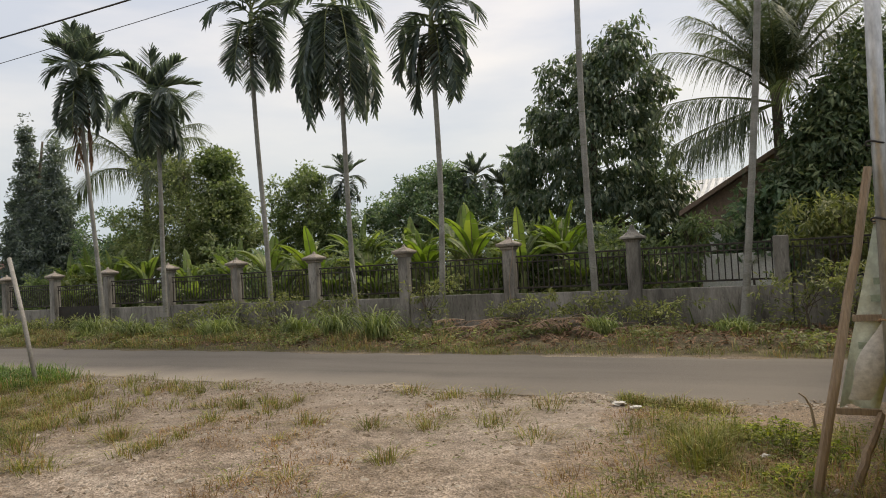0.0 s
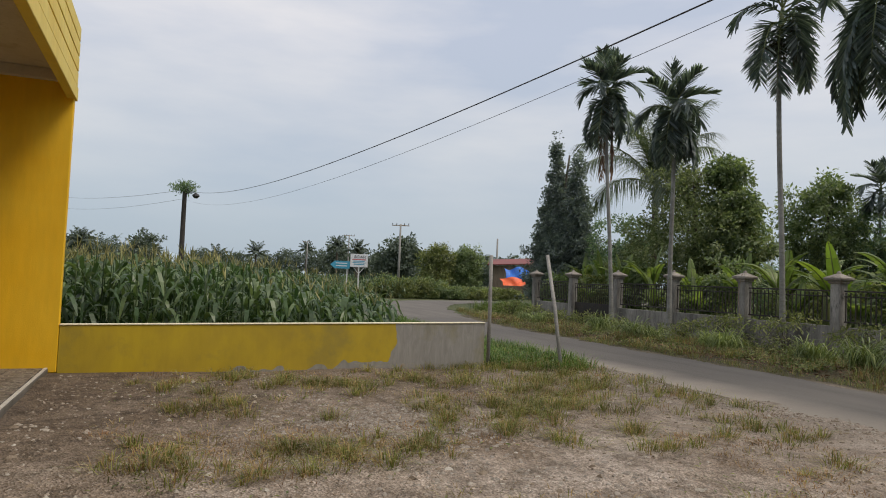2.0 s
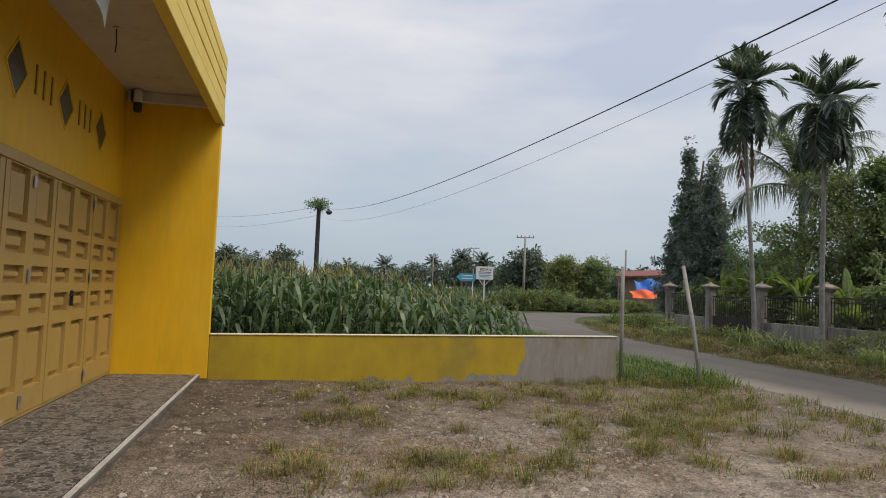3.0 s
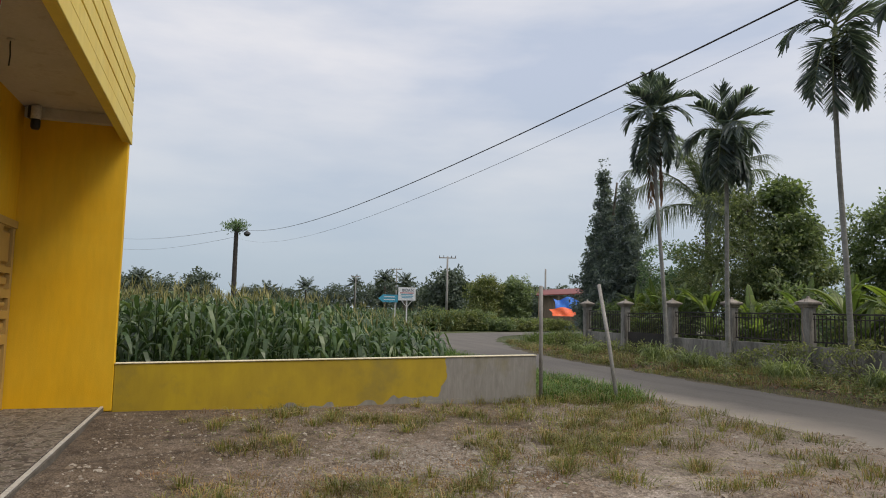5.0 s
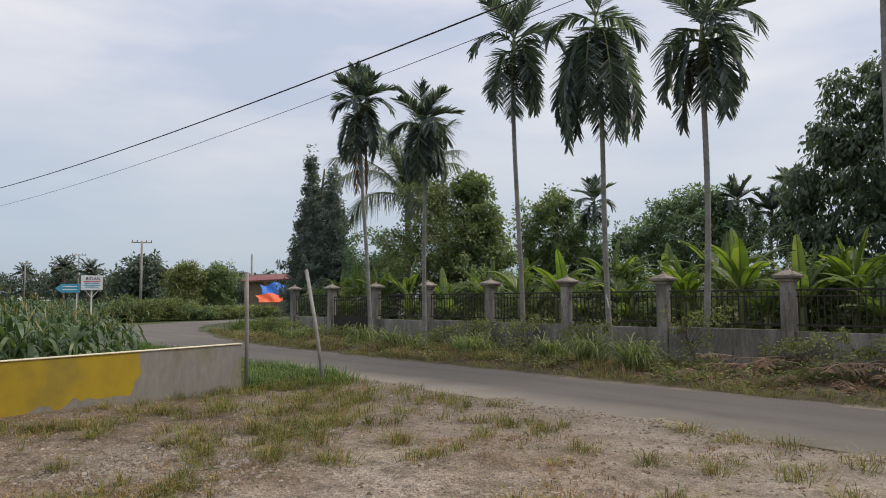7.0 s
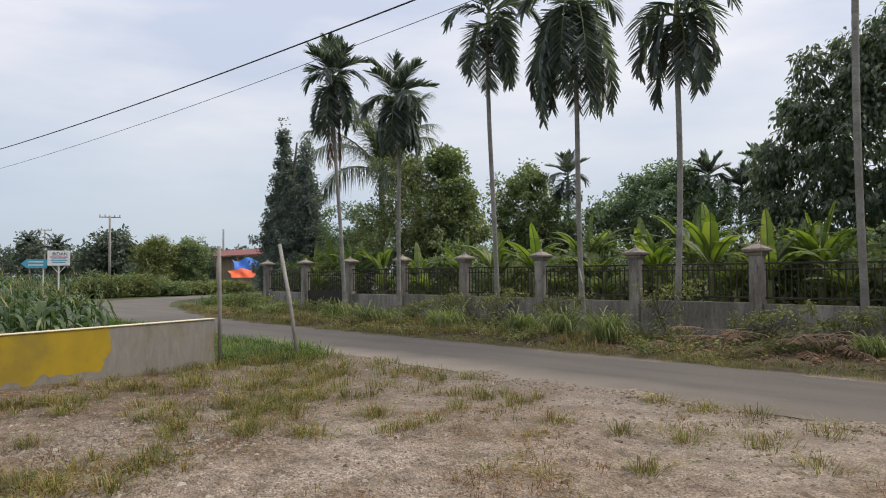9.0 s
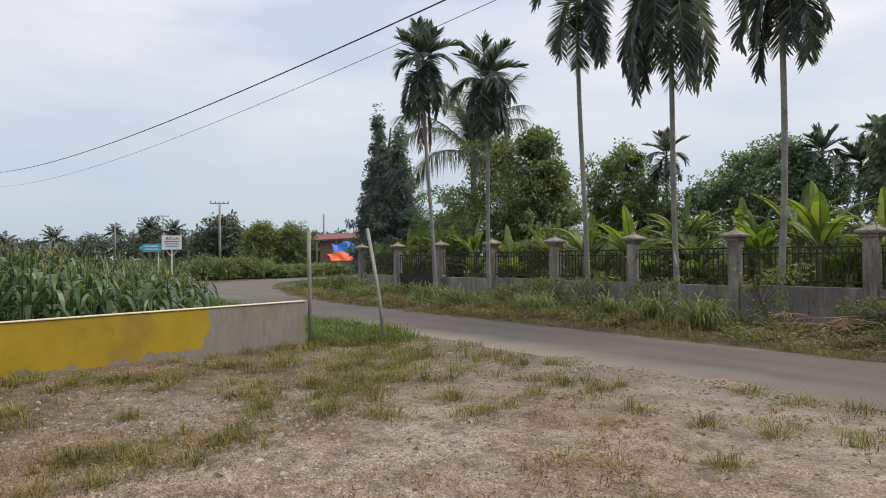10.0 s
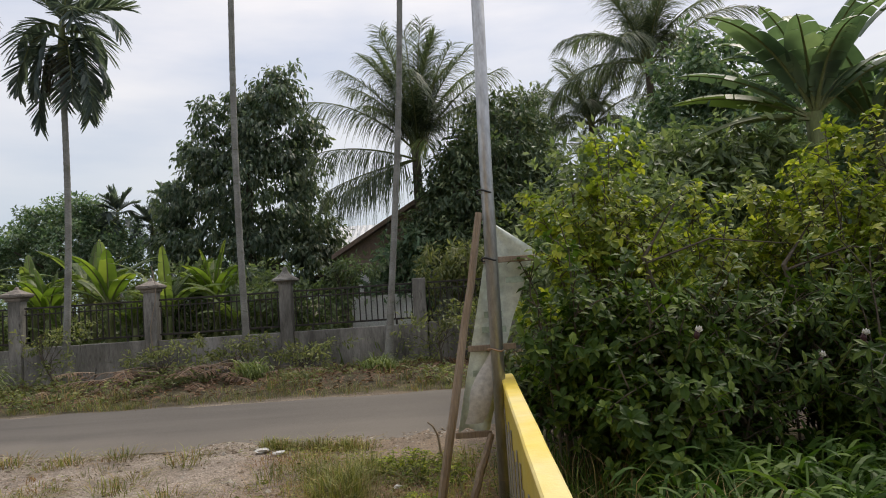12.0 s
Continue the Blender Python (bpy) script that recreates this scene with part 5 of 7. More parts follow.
tree("round_tree", "dense round-headed green tree behind the bananas", (-20.8, 26, 0), [(0, 0, 4.6, 1.8, 1.7, 1.5), (0.4, 0, 3.0, 1.9, 1.7, 1.4), (0.2, 0, 5.7, 1.0, 1.0, 0.8)], 520, 34, 0.17, 0.17, 0.085, L_MID, 0.16, 0.3, False)
areca((-18.6, 26.3, 0), (-18.6, 5.9), 1.2, 0.7, 0.95, "small areca palm overgrown with creepers behind the trees", 5, 6, 2, nuts=0.3, group="small areca palms")
tree("creeper_column", "creeper-clad palm trunk behind the bananas", (-18.6, 26.2, 0), [(0, 0, 3.6, 0.75, 0.7, 1.4), (0, 0, 2.2, 0.8, 0.7, 1.2)], 220, 20, 0.14, 0.14, 0.07, L_DARK, 0.1, 0.3, False)
tree("spreading_tree", "wide dark green tree with a bare-twigged edge", (-14.4, 27.5, 0), [(0, 0, 3.9, 2.2, 1.8, 1.6), (-2.4, 0, 3.6, 1.5, 1.4, 1.2), (1.6, 0.2, 3.8, 1.3, 1.4, 1.2), (0.5, 0, 5.3, 0.9, 1.2, 0.8), (-3.4, 0, 4.2, 0.5, 0.7, 0.5), (-1.2, 0, 5.0, 0.8, 0.9, 0.6)], 720, 34, 0.17, 0.17, 0.08, L_DARK, 0.17, 0.3, False, limbs=16)
for x, y, hh in ((-12.5, 27.3, 4.9), (-11.6, 28.4, 4.4), (-10.7, 28.2, 5.2)):
    areca((x, y, 0), (x + 0.1, hh + 0.4), 1.1, 0.7, 0.9, "small areca palm standing far behind the fence", 4, 6, 3, nuts=0.3, group="small areca palms")
tree("durian_tree", "big dark durian tree with drooping glossy leaves", (-5.2, 20, 0), [(0, 0, 2.7, 2.2, 1.9, 1.5), (0.2, 0, 4.4, 1.9, 1.7, 1.6), (0.6, 0, 6.3, 1.2, 1.1, 1.2), (0.95, 0, 7.5, 0.7, 0.7, 0.7), (-1.2, 0, 5.6, 0.8, 0.8, 0.8), (-1.0, 0, 6.7, 0.5, 0.5, 0.7), (-2.1, 0, 4.4, 0.6, 0.7, 0.6), (-2.2, 0, 3.1, 0.7, 0.8, 0.7), (2.0, 0, 3.0, 0.7, 0.8, 0.8), (2.4, 0, 1.9, 0.6, 0.6, 0.7), (1.6, 0, 5.0, 0.6, 0.7, 0.6), (1.8, 0, 6.1, 0.4, 0.5, 0.5), (0.1, 0, 7.2, 0.5, 0.5, 0.6)], 900, 32, 0.17, 0.2, 0.08, L_DURIAN, 0.22, 1.4)
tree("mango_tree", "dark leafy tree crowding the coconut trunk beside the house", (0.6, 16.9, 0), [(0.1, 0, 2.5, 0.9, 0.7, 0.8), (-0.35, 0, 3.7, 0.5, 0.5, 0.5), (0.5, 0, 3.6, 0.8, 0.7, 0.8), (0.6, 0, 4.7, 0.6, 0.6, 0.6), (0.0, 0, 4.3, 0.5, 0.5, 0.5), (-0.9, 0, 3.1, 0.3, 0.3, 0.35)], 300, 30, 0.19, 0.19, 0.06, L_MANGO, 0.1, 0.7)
palm = coconut((-0.25, 17.5, 0), 4.95, 2.75, 26, "large coconut palm with long arching fronds beside the house", leaflets=110, low=0.75, stiff=0.6)
for az, rise, length, curl in ((3.3, 0.3, 2.6, 0.6), (3.0, -0.15, 2.5, 0.3), (3.6, -0.35, 2.2, 0.2)):
    feather(palm, L_COCO, "", arch((0.0, -0.1, 4.7), az, rise, length, curl, 1.5, 16), 96, 0.75, 0.017, 0.35, 1.2, 0.03, 0.05, 0.2, 0.12)
feather(palm, L_LEMON, "yellowing drooping frond", arch((0.05, -0.3, 4.95), -1.2, 0.5, 1.0, 2.0, 1.5, 14), 60, 0.5, 0.022, 0.4, 1.0, 0.02, 0.05, 0.2, 0.12)
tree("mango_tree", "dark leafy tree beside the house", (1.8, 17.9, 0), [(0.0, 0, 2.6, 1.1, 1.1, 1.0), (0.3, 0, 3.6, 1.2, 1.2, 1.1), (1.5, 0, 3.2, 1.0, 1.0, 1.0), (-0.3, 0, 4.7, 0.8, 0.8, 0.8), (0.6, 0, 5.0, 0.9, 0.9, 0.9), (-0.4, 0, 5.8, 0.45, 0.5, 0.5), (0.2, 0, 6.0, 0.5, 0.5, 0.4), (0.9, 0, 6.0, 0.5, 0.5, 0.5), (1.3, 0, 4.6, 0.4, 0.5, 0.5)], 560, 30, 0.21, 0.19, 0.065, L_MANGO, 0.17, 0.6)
tree("bamboo_shrub", "pale green leafy shrub leaning over the fence wall", (0.45, 14.2, 0), [(0, 0, 2.12, 0.7, 0.5, 0.16), (0.45, 0, 1.9, 0.75, 0.5, 0.25), (-0.3, 0, 1.75, 0.5, 0.4, 0.25), (0.2, 0, 1.4, 0.8, 0.5, 0.3)], 150, 18, 0.09, 0.15, 0.04, L_WEED, 0.03, 0.6, limbs=18, category="shrub")
tree("yard_shrub", "yellow-green leafy shrub in front of the white house", (-1.9, 15.2, 0), [(0, 0, 1.95, 0.35, 0.3, 0.22), (0.45, 0, 2.05, 0.3, 0.3, 0.2), (-0.1, 0, 1.5, 0.25, 0.25, 0.25)], 44, 16, 0.1, 0.15, 0.05, L_MID, 0.03, 0.6, limbs=12, category="shrub")
tree("yard_shrub", "leafy yard shrub behind the fence", (-3.7, 15.3, 0), [(0, 0, 1.3, 0.8, 0.7, 0.9), (1.0, 0, 1.1, 0.8, 0.6, 0.8)], 150, 16, 0.13, 0.16, 0.07, L_MID, 0.05, 0.4, category="shrub")

coconut((6.07, 25, 0), 7.0, 2.7, 20, "coconut palm far behind the bushes")
coconut((7.34, 22, 0), 8.2, 3.3, 22, "tall coconut palm behind the bushes")
coconut((4.12, 27, 0), 6.4, 2.8, 18, "low coconut palm behind the roadside bushes")

# ---- house behind the fence ----
house = thing("house", "small white house with a brown gable roof, half hidden by trees", "house", (0, 0, 0))
part("wall", worn_block(-2.0, 3.4, 18.3, 24, -0.1, 2.0, 0.8, 0.004), M_WHITE, house)
g = Geo()
g.add([(-2.45, 18.28, 2.0), (3.85, 18.28, 2.0), (3.85, 18.28, 2.5), (0.7, 18.28, 4.3), (-2.45, 18.28, 2.5)], [[0, 1, 2], [0, 2, 4], [2, 3, 4]])
part("gable", g, M_ROOF, house, "weathered reddish brown gable boards")
for q in (-1, 1):
    g = Geo()
    x0, x1 = 0.7 + q * 3.3, 0.7
    g.add([(x0, 17.9, 2.45), (x1, 17.9, 4.4), (x1, 24.4, 4.4), (x0, 24.4, 2.45), (x0, 17.9, 2.33), (x1, 17.9, 4.28), (x1, 24.4, 4.28), (x0, 24.4, 2.33)], [[0, 1, 2, 3], [7, 6, 5, 4], [0, 4, 5, 1], [3, 2, 6, 7], [0, 3, 7, 4], [1, 5, 6, 2]])
    part("roof", g, M_ROOF, house)
part("low_wall", worn_block(-1.95, -0.3, 16.3, 16.42, -0.1, 1.35, 0.4, 0.004), M_WHITE, house, "white garden wall")
for x in (-1.4, 1.2):
    wdw = part("window", block(x, x + 1.0, 18.22, 18.29, 0.9, 1.9, 0.01), M_WOOD, house, "dark wooden window")
    part("pane", block(x + 0.08, x + 0.92, 18.2, 18.22, 0.98, 1.82), M_GLASS, wdw)
canopy = thing("canopy", "pale zinc canopy beside the house", "canopy", (0, 0, 0))
g = Geo()
for k in range(17):
    x = -3.2 + k * 0.1
    zz = 0.02 * (k % 2)
    g.add([(x, 20.2, 2.65 + zz), (x + 0.1, 20.2, 2.65 + 0.02 - zz), (x + 0.1, 23.4, 3.72 + 0.02 - zz), (x, 23.4, 3.72 + zz)], [[0, 1, 2, 3]])
part("sheet", g, M_SHEET, canopy)
for x in (-3.15, -1.6):
    part("post", block(x, x + 0.08, 20.3, 20.38, 0, 2.66, 0.006), M_WOOD, canopy)

# ---- bananas behind the fence ----
BAN = [(-25.3, 17.0, 1.6), (-23.2, 16.4, 1.5), (-21.2, 15.9, 1.3), (-19.2, 15.6, 1.4), (-17.0, 15.4, 1.1), (-15.2, 15.6, 1.2), (-13.6, 15.2, 1.4), (-12.0, 15.3, 1.2), (-10.2, 15.4, 1.2), (-8.6, 15.6, 1.3), (-7.1, 15.3, 1.5), (-5.8, 15.2, 1.2), (-4.5, 15.5, 1.1), (-22.0, 14.9, 0.9), (-16.2, 14.8, 0.8), (-11.1, 14.8, 0.9), (-7.9, 14.8, 0.8), (-6.4, 14.9, 1.0), (-5.0, 15.9, 1.4), (-8.0, 16.3, 1.6), (-9.4, 16.4, 1.5), (-13.0, 16.2, 1.5), (-12.7, 14.8, 0.9), (-9.6, 14.7, 0.8), (-4.2, 14.8, 0.9), (-14.4, 16.4, 1.3), (-5.6, 16.4, 1.4), (-10.9, 16.0, 1.5), (-18.1, 14.8, 0.8), (-20.2, 14.9, 0.9)]
for k, (x, y, hh) in enumerate(BAN):
    bright = k in (7, 9, 10, 18)
    banana("banana plant with " + ("bright yellow-green upright leaves" if bright else "green torn arching leaves"), (x, y, 0), hh, 8 + k % 3, 1.3 + 0.12 * (k % 4) if hh > 1 else 1.0, 0.36 if bright else 0.27, L_BANANA if bright else L_BANANA_M, 1.1, 0.35 if bright else 0.85, young=2 if bright else 1, curl=1.05)
c = np.stack([RNG.uniform(-30, 4, 2300), RNG.uniform(13.9, 17.5, 2300)], -1)
YARD_GRASS = c
tree("yard_shrub", "leafy shrub in front of the house", (1.2, 16.0, 0), [(0.2, 0, 1.7, 1.0, 0.8, 0.9), (1.4, 0, 2.2, 1.3, 0.8, 1.2)], 230, 16, 0.15, 0.17, 0.075, L_MID, 0.06, 0.4, category="shrub")
tree("yard_shrub", "dark shrub under the coconut palm", (-0.6, 16.7, 0), [(0, 0, 1.6, 0.6, 0.5, 0.6), (0.4, 0, 2.5, 0.5, 0.5, 0.5), (-0.3, 0, 2.3, 0.4, 0.4, 0.4), (-1.0, 0, 1.5, 0.4, 0.4, 0.4)], 140, 16, 0.15, 0.18, 0.08, L_DARK, 0.06, 0.5, category="shrub")
for k in range(15):
    x = -34 + 2.9 * k + 0.6 * math.sin(k * 2.7)
    tree("orchard_bush", "dense green bush at the back of the orchard", (x, 31 + 1.2 * math.sin(k * 1.3), 0), [(0, 0, 1.3, 2.0, 1.2, 1.3), (0.8, 0, 2.2 + 0.5 * math.sin(k * 3.3), 1.1, 0.9, 0.8)], 150, 40, 0.24, 0.15, 0.08, (L_OLIVE, L_MID, L_DARK)[k % 3], 0.08, 0.3, False, category="bush", limbs=4, group="bushes at the back of the orchard")
for k in range(14):
    x = -27.2 + 1.75 * k + 0.4 * math.sin(k * 3.1)
    tree("hedge_bush", "thick green bush growing behind the fence", (x, 17.0 + 0.8 * math.sin(k * 1.9), 0), [(0, 0, 0.9, 1.15, 0.8, 0.9), (0.5, 0, 1.4 + 0.4 * math.sin(k * 2.3), 0.8, 0.6, 0.7)], 150, 18, 0.15, 0.16, 0.08, (L_MID, L_OLIVE, L_SOILCOVER)[k % 3], 0.05, 0.3, False, category="bush", limbs=5, group="bushes behind the fence")


# ---- maize field beyond the low wall ----
def maize(name, x0, x1, y0, y1, row, gap, leaves, label, tall=1.56):
    g, gt, gs = Geo(), Geo(), Geo()
    xs = np.arange(x0, x1, row)
    pts = []
    for x in xs:
        ys = np.arange(y0, y1, gap)
        pts.append(np.stack([np.full(len(ys), x), ys], -1))
    p = np.concatenate(pts)
    p = p + RNG.normal(size=p.shape) * [0.05, 0.05]
    edge = np.where(p[:, 0] > -20, 3.3 + 0.34 * (-11 - p[:, 0]), 6.4 - 0.02 * (p[:, 0] + 20))
    keep = ((p[:, 1] < edge + 0.5 * RNG.random(len(p)) - 0.25) | (p[:, 1] > 10.5)) & (road_gap(p[:, 0], p[:, 1]) > 1.3)
    p = p[keep]
    n = len(p)
    h = tall * (0.86 + 0.24 * RNG.random(n)) * np.where(p[:, 1] > 10, 1, np.clip(0.55 + 0.45 * (edge[keep] - p[:, 1]) / 3.0, 0.5, 1))
    for k in range(leaves):
        f = (k + 0.6) / leaves
        az = (k % 2) * np.pi + RNG.normal(size=n) * 0.6 + np.arange(n) * 0.7
        base = np.c_[p, h * (0.12 + 0.82 * f)]
        way = np.stack([np.cos(az), np.sin(az), 1.0 + 0.6 * f + 0.25 * RNG.normal(size=n)], -1)
        L = 0.68 * (1.05 - 0.45 * abs(f - 0.45)) * (0.8 + 0.4 * RNG.random(n))
        ribbons(g, base, way, 0.85 + 0.6 * RNG.random(n), L, 0.068, 5)
    sides = 4
    th = np.linspace(0, 2 * np.pi, sides, endpoint=False)
    ring = np.stack([np.cos(th), np.sin(th)], -1) * 0.014
    v = np.concatenate([np.concatenate([np.c_[p[:, None, :].repeat(sides, 1).reshape(-1, 2) + np.tile(ring, (n, 1)), np.zeros(n * sides)]]), np.concatenate([np.c_[p[:, None, :].repeat(sides, 1).reshape(-1, 2) + np.tile(ring * 0.5, (n, 1)), np.repeat(h, sides)]])])
    k0 = np.arange(n)[:, None] * sides
    q = np.concatenate([k0 + [a, (a + 1) % sides] for a in range(sides)])
    gs.add(v, np.c_[q, q[:, ::-1] + n * sides])
    tk = RNG.random(n) < np.where(p[:, 1] < 1.0, 0.7, 0.3)
    for k in range(4):
        m = tk.sum()
        way = np.stack([RNG.normal(size=m) * 0.35, RNG.normal(size=m) * 0.35, np.ones(m)], -1)
        ribbons(gt, np.c_[p[tk], h[tk]], way, 0.15, 0.26, 0.018, 2)
    t = thing(name, label, "maize", (0, 0, 0), kind="stuff")
    part("stalks", gs, L_CORN, t)
    part("leaves", g, L_CORN, t)
    part("tassels", gt, L_TASSEL, t, "pale straw-coloured tassels")


maize("maize_field", -17.5, -10.9, -16, 6.4, 0.52, 0.18, 9, "dense rows of tall green maize beyond the low wall")
maize("maize_field", -34, -17.5, -24, 7.5, 0.8, 0.3, 8, "dense maize with pale tassels further back")
maize("maize_field", -75, -34.5, -45, 10, 1.5, 0.75, 6, "far maize rows with pale tassels", 1.7)
maize("maize_field", -78, -40, 11, 16, 1.3, 0.7, 6, "far maize rows beside the lane", 1.5)

# ---- things beyond the field ----
dist = 45.0
x, y = polar(88.5, dist)
stump = thing("dead_palm_trunk", "bare dead palm trunk topped with ferns and a street lamp", "palm trunk", (x, y, 0))
g = Geo()
zs = np.linspace(-0.1, height_at(6.3, dist), 12)
add_tube(g, np.stack([0.05 * np.sin(zs), 0 * zs, zs], -1), np.linspace(0.17, 0.13, 12), 10)
part("trunk", g, M_OLD_BARK, stump, smooth=True)
g = Geo()
nl = 700
pp = np.array([0, 0, height_at(6.35, dist)]) + RNG.normal(size=(nl, 3)) * [0.33, 0.33, 0.16]
add_leaves(g, pp, RNG.normal(size=(nl, 3)) + [0, 0, 0.2], sphere_dirs(nl), 0.22, 0.06)
tagged(part("ferns", g, L_DARK, stump, "tuft of green ferns"), kind="stuff")
g = Geo()
z0 = height_at(5.9, dist)
add_tube(g, [(0, 0, z0 - 0.1), (0.2, 0.35, z0 + 0.1), (0.3, 0.65, z0 + 0.05)], 0.025, 6)
part("lamp_arm", g, M_IRON, stump)
g = Geo()
add_tube(g, [(0.3, 0.65, z0 + 0.05), (0.3, 0.65, z0 - 0.05), (0.3, 0.65, z0 - 0.14), (0.3, 0.65, z0 - 0.28)], [0.05, 0.2, 0.22, 0.09], 10)
part("lamp_head", g, M_DARKBOX, stump, "dark street lamp head")


def catenary(name, a, b, sag, r, label):
    s = np.linspace(0, 1, 60)[:, None]
    p = np.array(a) * (1 - s) + np.array(b) * s
    p[:, 2] -= (4 * sag * s * (1 - s))[:, 0]
    g = Geo()
    add_tube(g, p, r, 6)
    tagged(part(name, g, M_CABLE), label, "cable")


PX, PY = 0.45, 4.75
catenary("power_cable", (x, y, height_at(6.2, dist)), (PX, PY, 4.17), 1.0, 0.008, "black power cable sagging from the dead trunk to the steel pole")
catenary("thin_cable", (x, y, height_at(5.45, dist)), (PX, PY, 4.06), 1.12, 0.0032, "thin black cable hanging below the power cable")
catenary("power_cable", (x, y, height_at(6.2, dist)), (-98, -14, 10.0), 0.5, 0.0105, "black power cable running on past the dead trunk")
catenary("thin_cable", (x, y, height_at(5.5, dist)), (-98, -14, 8.7), 0.6, 0.008, "thin black cable running on past the dead trunk")

# sign by the bend
SD = 30.0
x, y = polar(74.3, SD)
sign = thing("signpost", "white sign board on a post by the bend in the lane", "sign", (x, y, 0), rz=74)
part("post", block(-0.03, 0.03, -0.03, 0.03, -0.2, height_at(0.75, SD) + 0.1, 0.005), M_PVC, sign, "white post")
zt, zb = height_at(1.78, SD), height_at(0.68, SD)
part("board", block(-0.38, 0.38, -0.06, -0.035, zb, zt, 0.006), M_SIGN_W, sign)
fc = bpy.data.curves.new("sign_text", "FONT")
fc.body, fc.size, fc.align_x, fc.align_y, fc.extrude = "BIDAN", 0.17, "CENTER", "CENTER", 0.002
txt = bpy.data.objects.new("sign_text", fc)
dg = bpy.context.evaluated_depsgraph_get()
me = bpy.data.meshes.new_from_object(txt)
bpy.data.objects.remove(txt)
me.materials.clear()
me.materials.append(M_INK)
tx = part("lettering", me, None, sign, "dark capital letters")
tx.matrix_basis = pose(0.04, -0.064, zt - 0.13, 90, 0, 0)
for k, (w, zz) in enumerate(((0.6, 0.24), (0.5, 0.31), (0.56, 0.38), (0.44, 0.45))):
    part("text_line", block(-w / 2, w / 2, -0.064, -0.061, zt - zz - 0.02, zt - zz + 0.012), M_INK_RED if k == 0 else M_SIGN_B, sign)
for q in (-1, 1):
    b2 = block(-0.015, 0.015, -0.02, 0.02, 0, 0.3)
    for vert in b2.verts:
        vert.co.x += q * (0.03 + vert.co.z * 0.8)
        vert.co.z += zb - 0.26
    part("strut", b2, M_PVC, sign)
x2, y2 = polar(75.85, SD + 0.6)
arrow = thing("arrow_sign", "blue arrow-shaped direction board beside the white sign", "sign", (x2, y2, 0), rz=75)
za, zc = height_at(0.52, SD), height_at(1.17, SD)
g = Geo()
out = [(0.42, za), (-0.25, za), (-0.45, (za + zc) / 2), (-0.25, zc), (0.42, zc)]
g.add([(a, -0.02, b) for a, b in out] + [(a, 0.02, b) for a, b in out], [[k, (k + 1) % 5, 5 + (k + 1) % 5, 5 + k] for k in range(5)])
g.more([[0, 1, 2], [0, 2, 4], [2, 3, 4], [5, 7, 6], [5, 9, 7], [7, 9, 8]])
part("board", g, M_SIGN_B, arrow)
for zz in (0.12, 0.24):
    part("text_line", block(-0.2, 0.3, -0.025, -0.022, za + zz - 0.02, za + zz + 0.02), M_SIGN_W, arrow)
part("post", block(0.28, 0.33, 0.022, 0.06, -0.2, zc, 0.004), M_PVC, arrow)


def power_pole(az, dist, el, arms, label):
    x, y = polar(az, dist)
    h = height_at(el, dist)
    t = thing("utility_pole", label, "utility pole", (x, y, 0), "far utility poles", rz=az)
    g = Geo()
    add_tube(g, [(0, 0, -0.2), (0, 0, h)], [0.15, 0.1], 8)
    part("pole", g, M_POST, t, smooth=True)
    for k in range(arms):
        part("cross_arm", block(-1.0, 1.0, -0.05, 0.05, h - 0.22 - 0.7 * k, h - 0.12 - 0.7 * k, 0.01), M_WOOD, t)
        for q in (-0.92, -0.45, 0.45, 0.92):
            g = Geo()
            add_tube(g, [(q, 0, h - 0.12 - 0.7 * k), (q, 0, h + 0.1 - 0.7 * k)], [0.05, 0.04], 6)
            part("insulator", g, M_DARKBOX, t)


power_pole(71.15, 78, 4.5, 1, "grey utility pole with a cross arm beyond the maize")
power_pole(75.45, 125, 3.4, 1, "far utility pole above the trees")
power_pole(78.85, 150, 2.7, 1, "far thin utility pole")
power_pole(62.95, 85, 3.6, 0, "utility pole beside the far shed")

# far shed with tarpaulins
SH = 61.0
x, y = polar(60.35, SH)
shed = thing("shed", "open wooden shed with a rusty red sheet roof by the lane", "shed", (x, y, 0), rz=61)
za = height_at(1.4, SH)
part("wall", block(-3.0, 6.2, 0, 3.6, -0.1, za - 0.05), M_WOOD, shed, "weathered plank wall")
g = Geo()
g.add([(-3.5, -0.8, za), (6.6, -0.8, za + 0.55), (6.6, 4.0, za + 1.2), (-3.5, 4.0, za + 0.6), (-3.5, -0.8, za - 0.08), (6.6, -0.8, za + 0.47), (6.6, 4.0, za + 1.12), (-3.5, 4.0, za + 0.52)], [[0, 1, 2, 3], [7, 6, 5, 4], [0, 4, 5, 1], [1, 5, 6, 2], [2, 6, 7, 3], [3, 7, 4, 0]])
part("roof", g, M_RED, shed)
for q in (-3.3, -1.6, 0.2, 2.2, 4.4):
    part("post", block(q, q + 0.12, -0.7, -0.58, -0.1, za + 0.12 + 0.05 * q, 0.01), M_WOOD, shed)


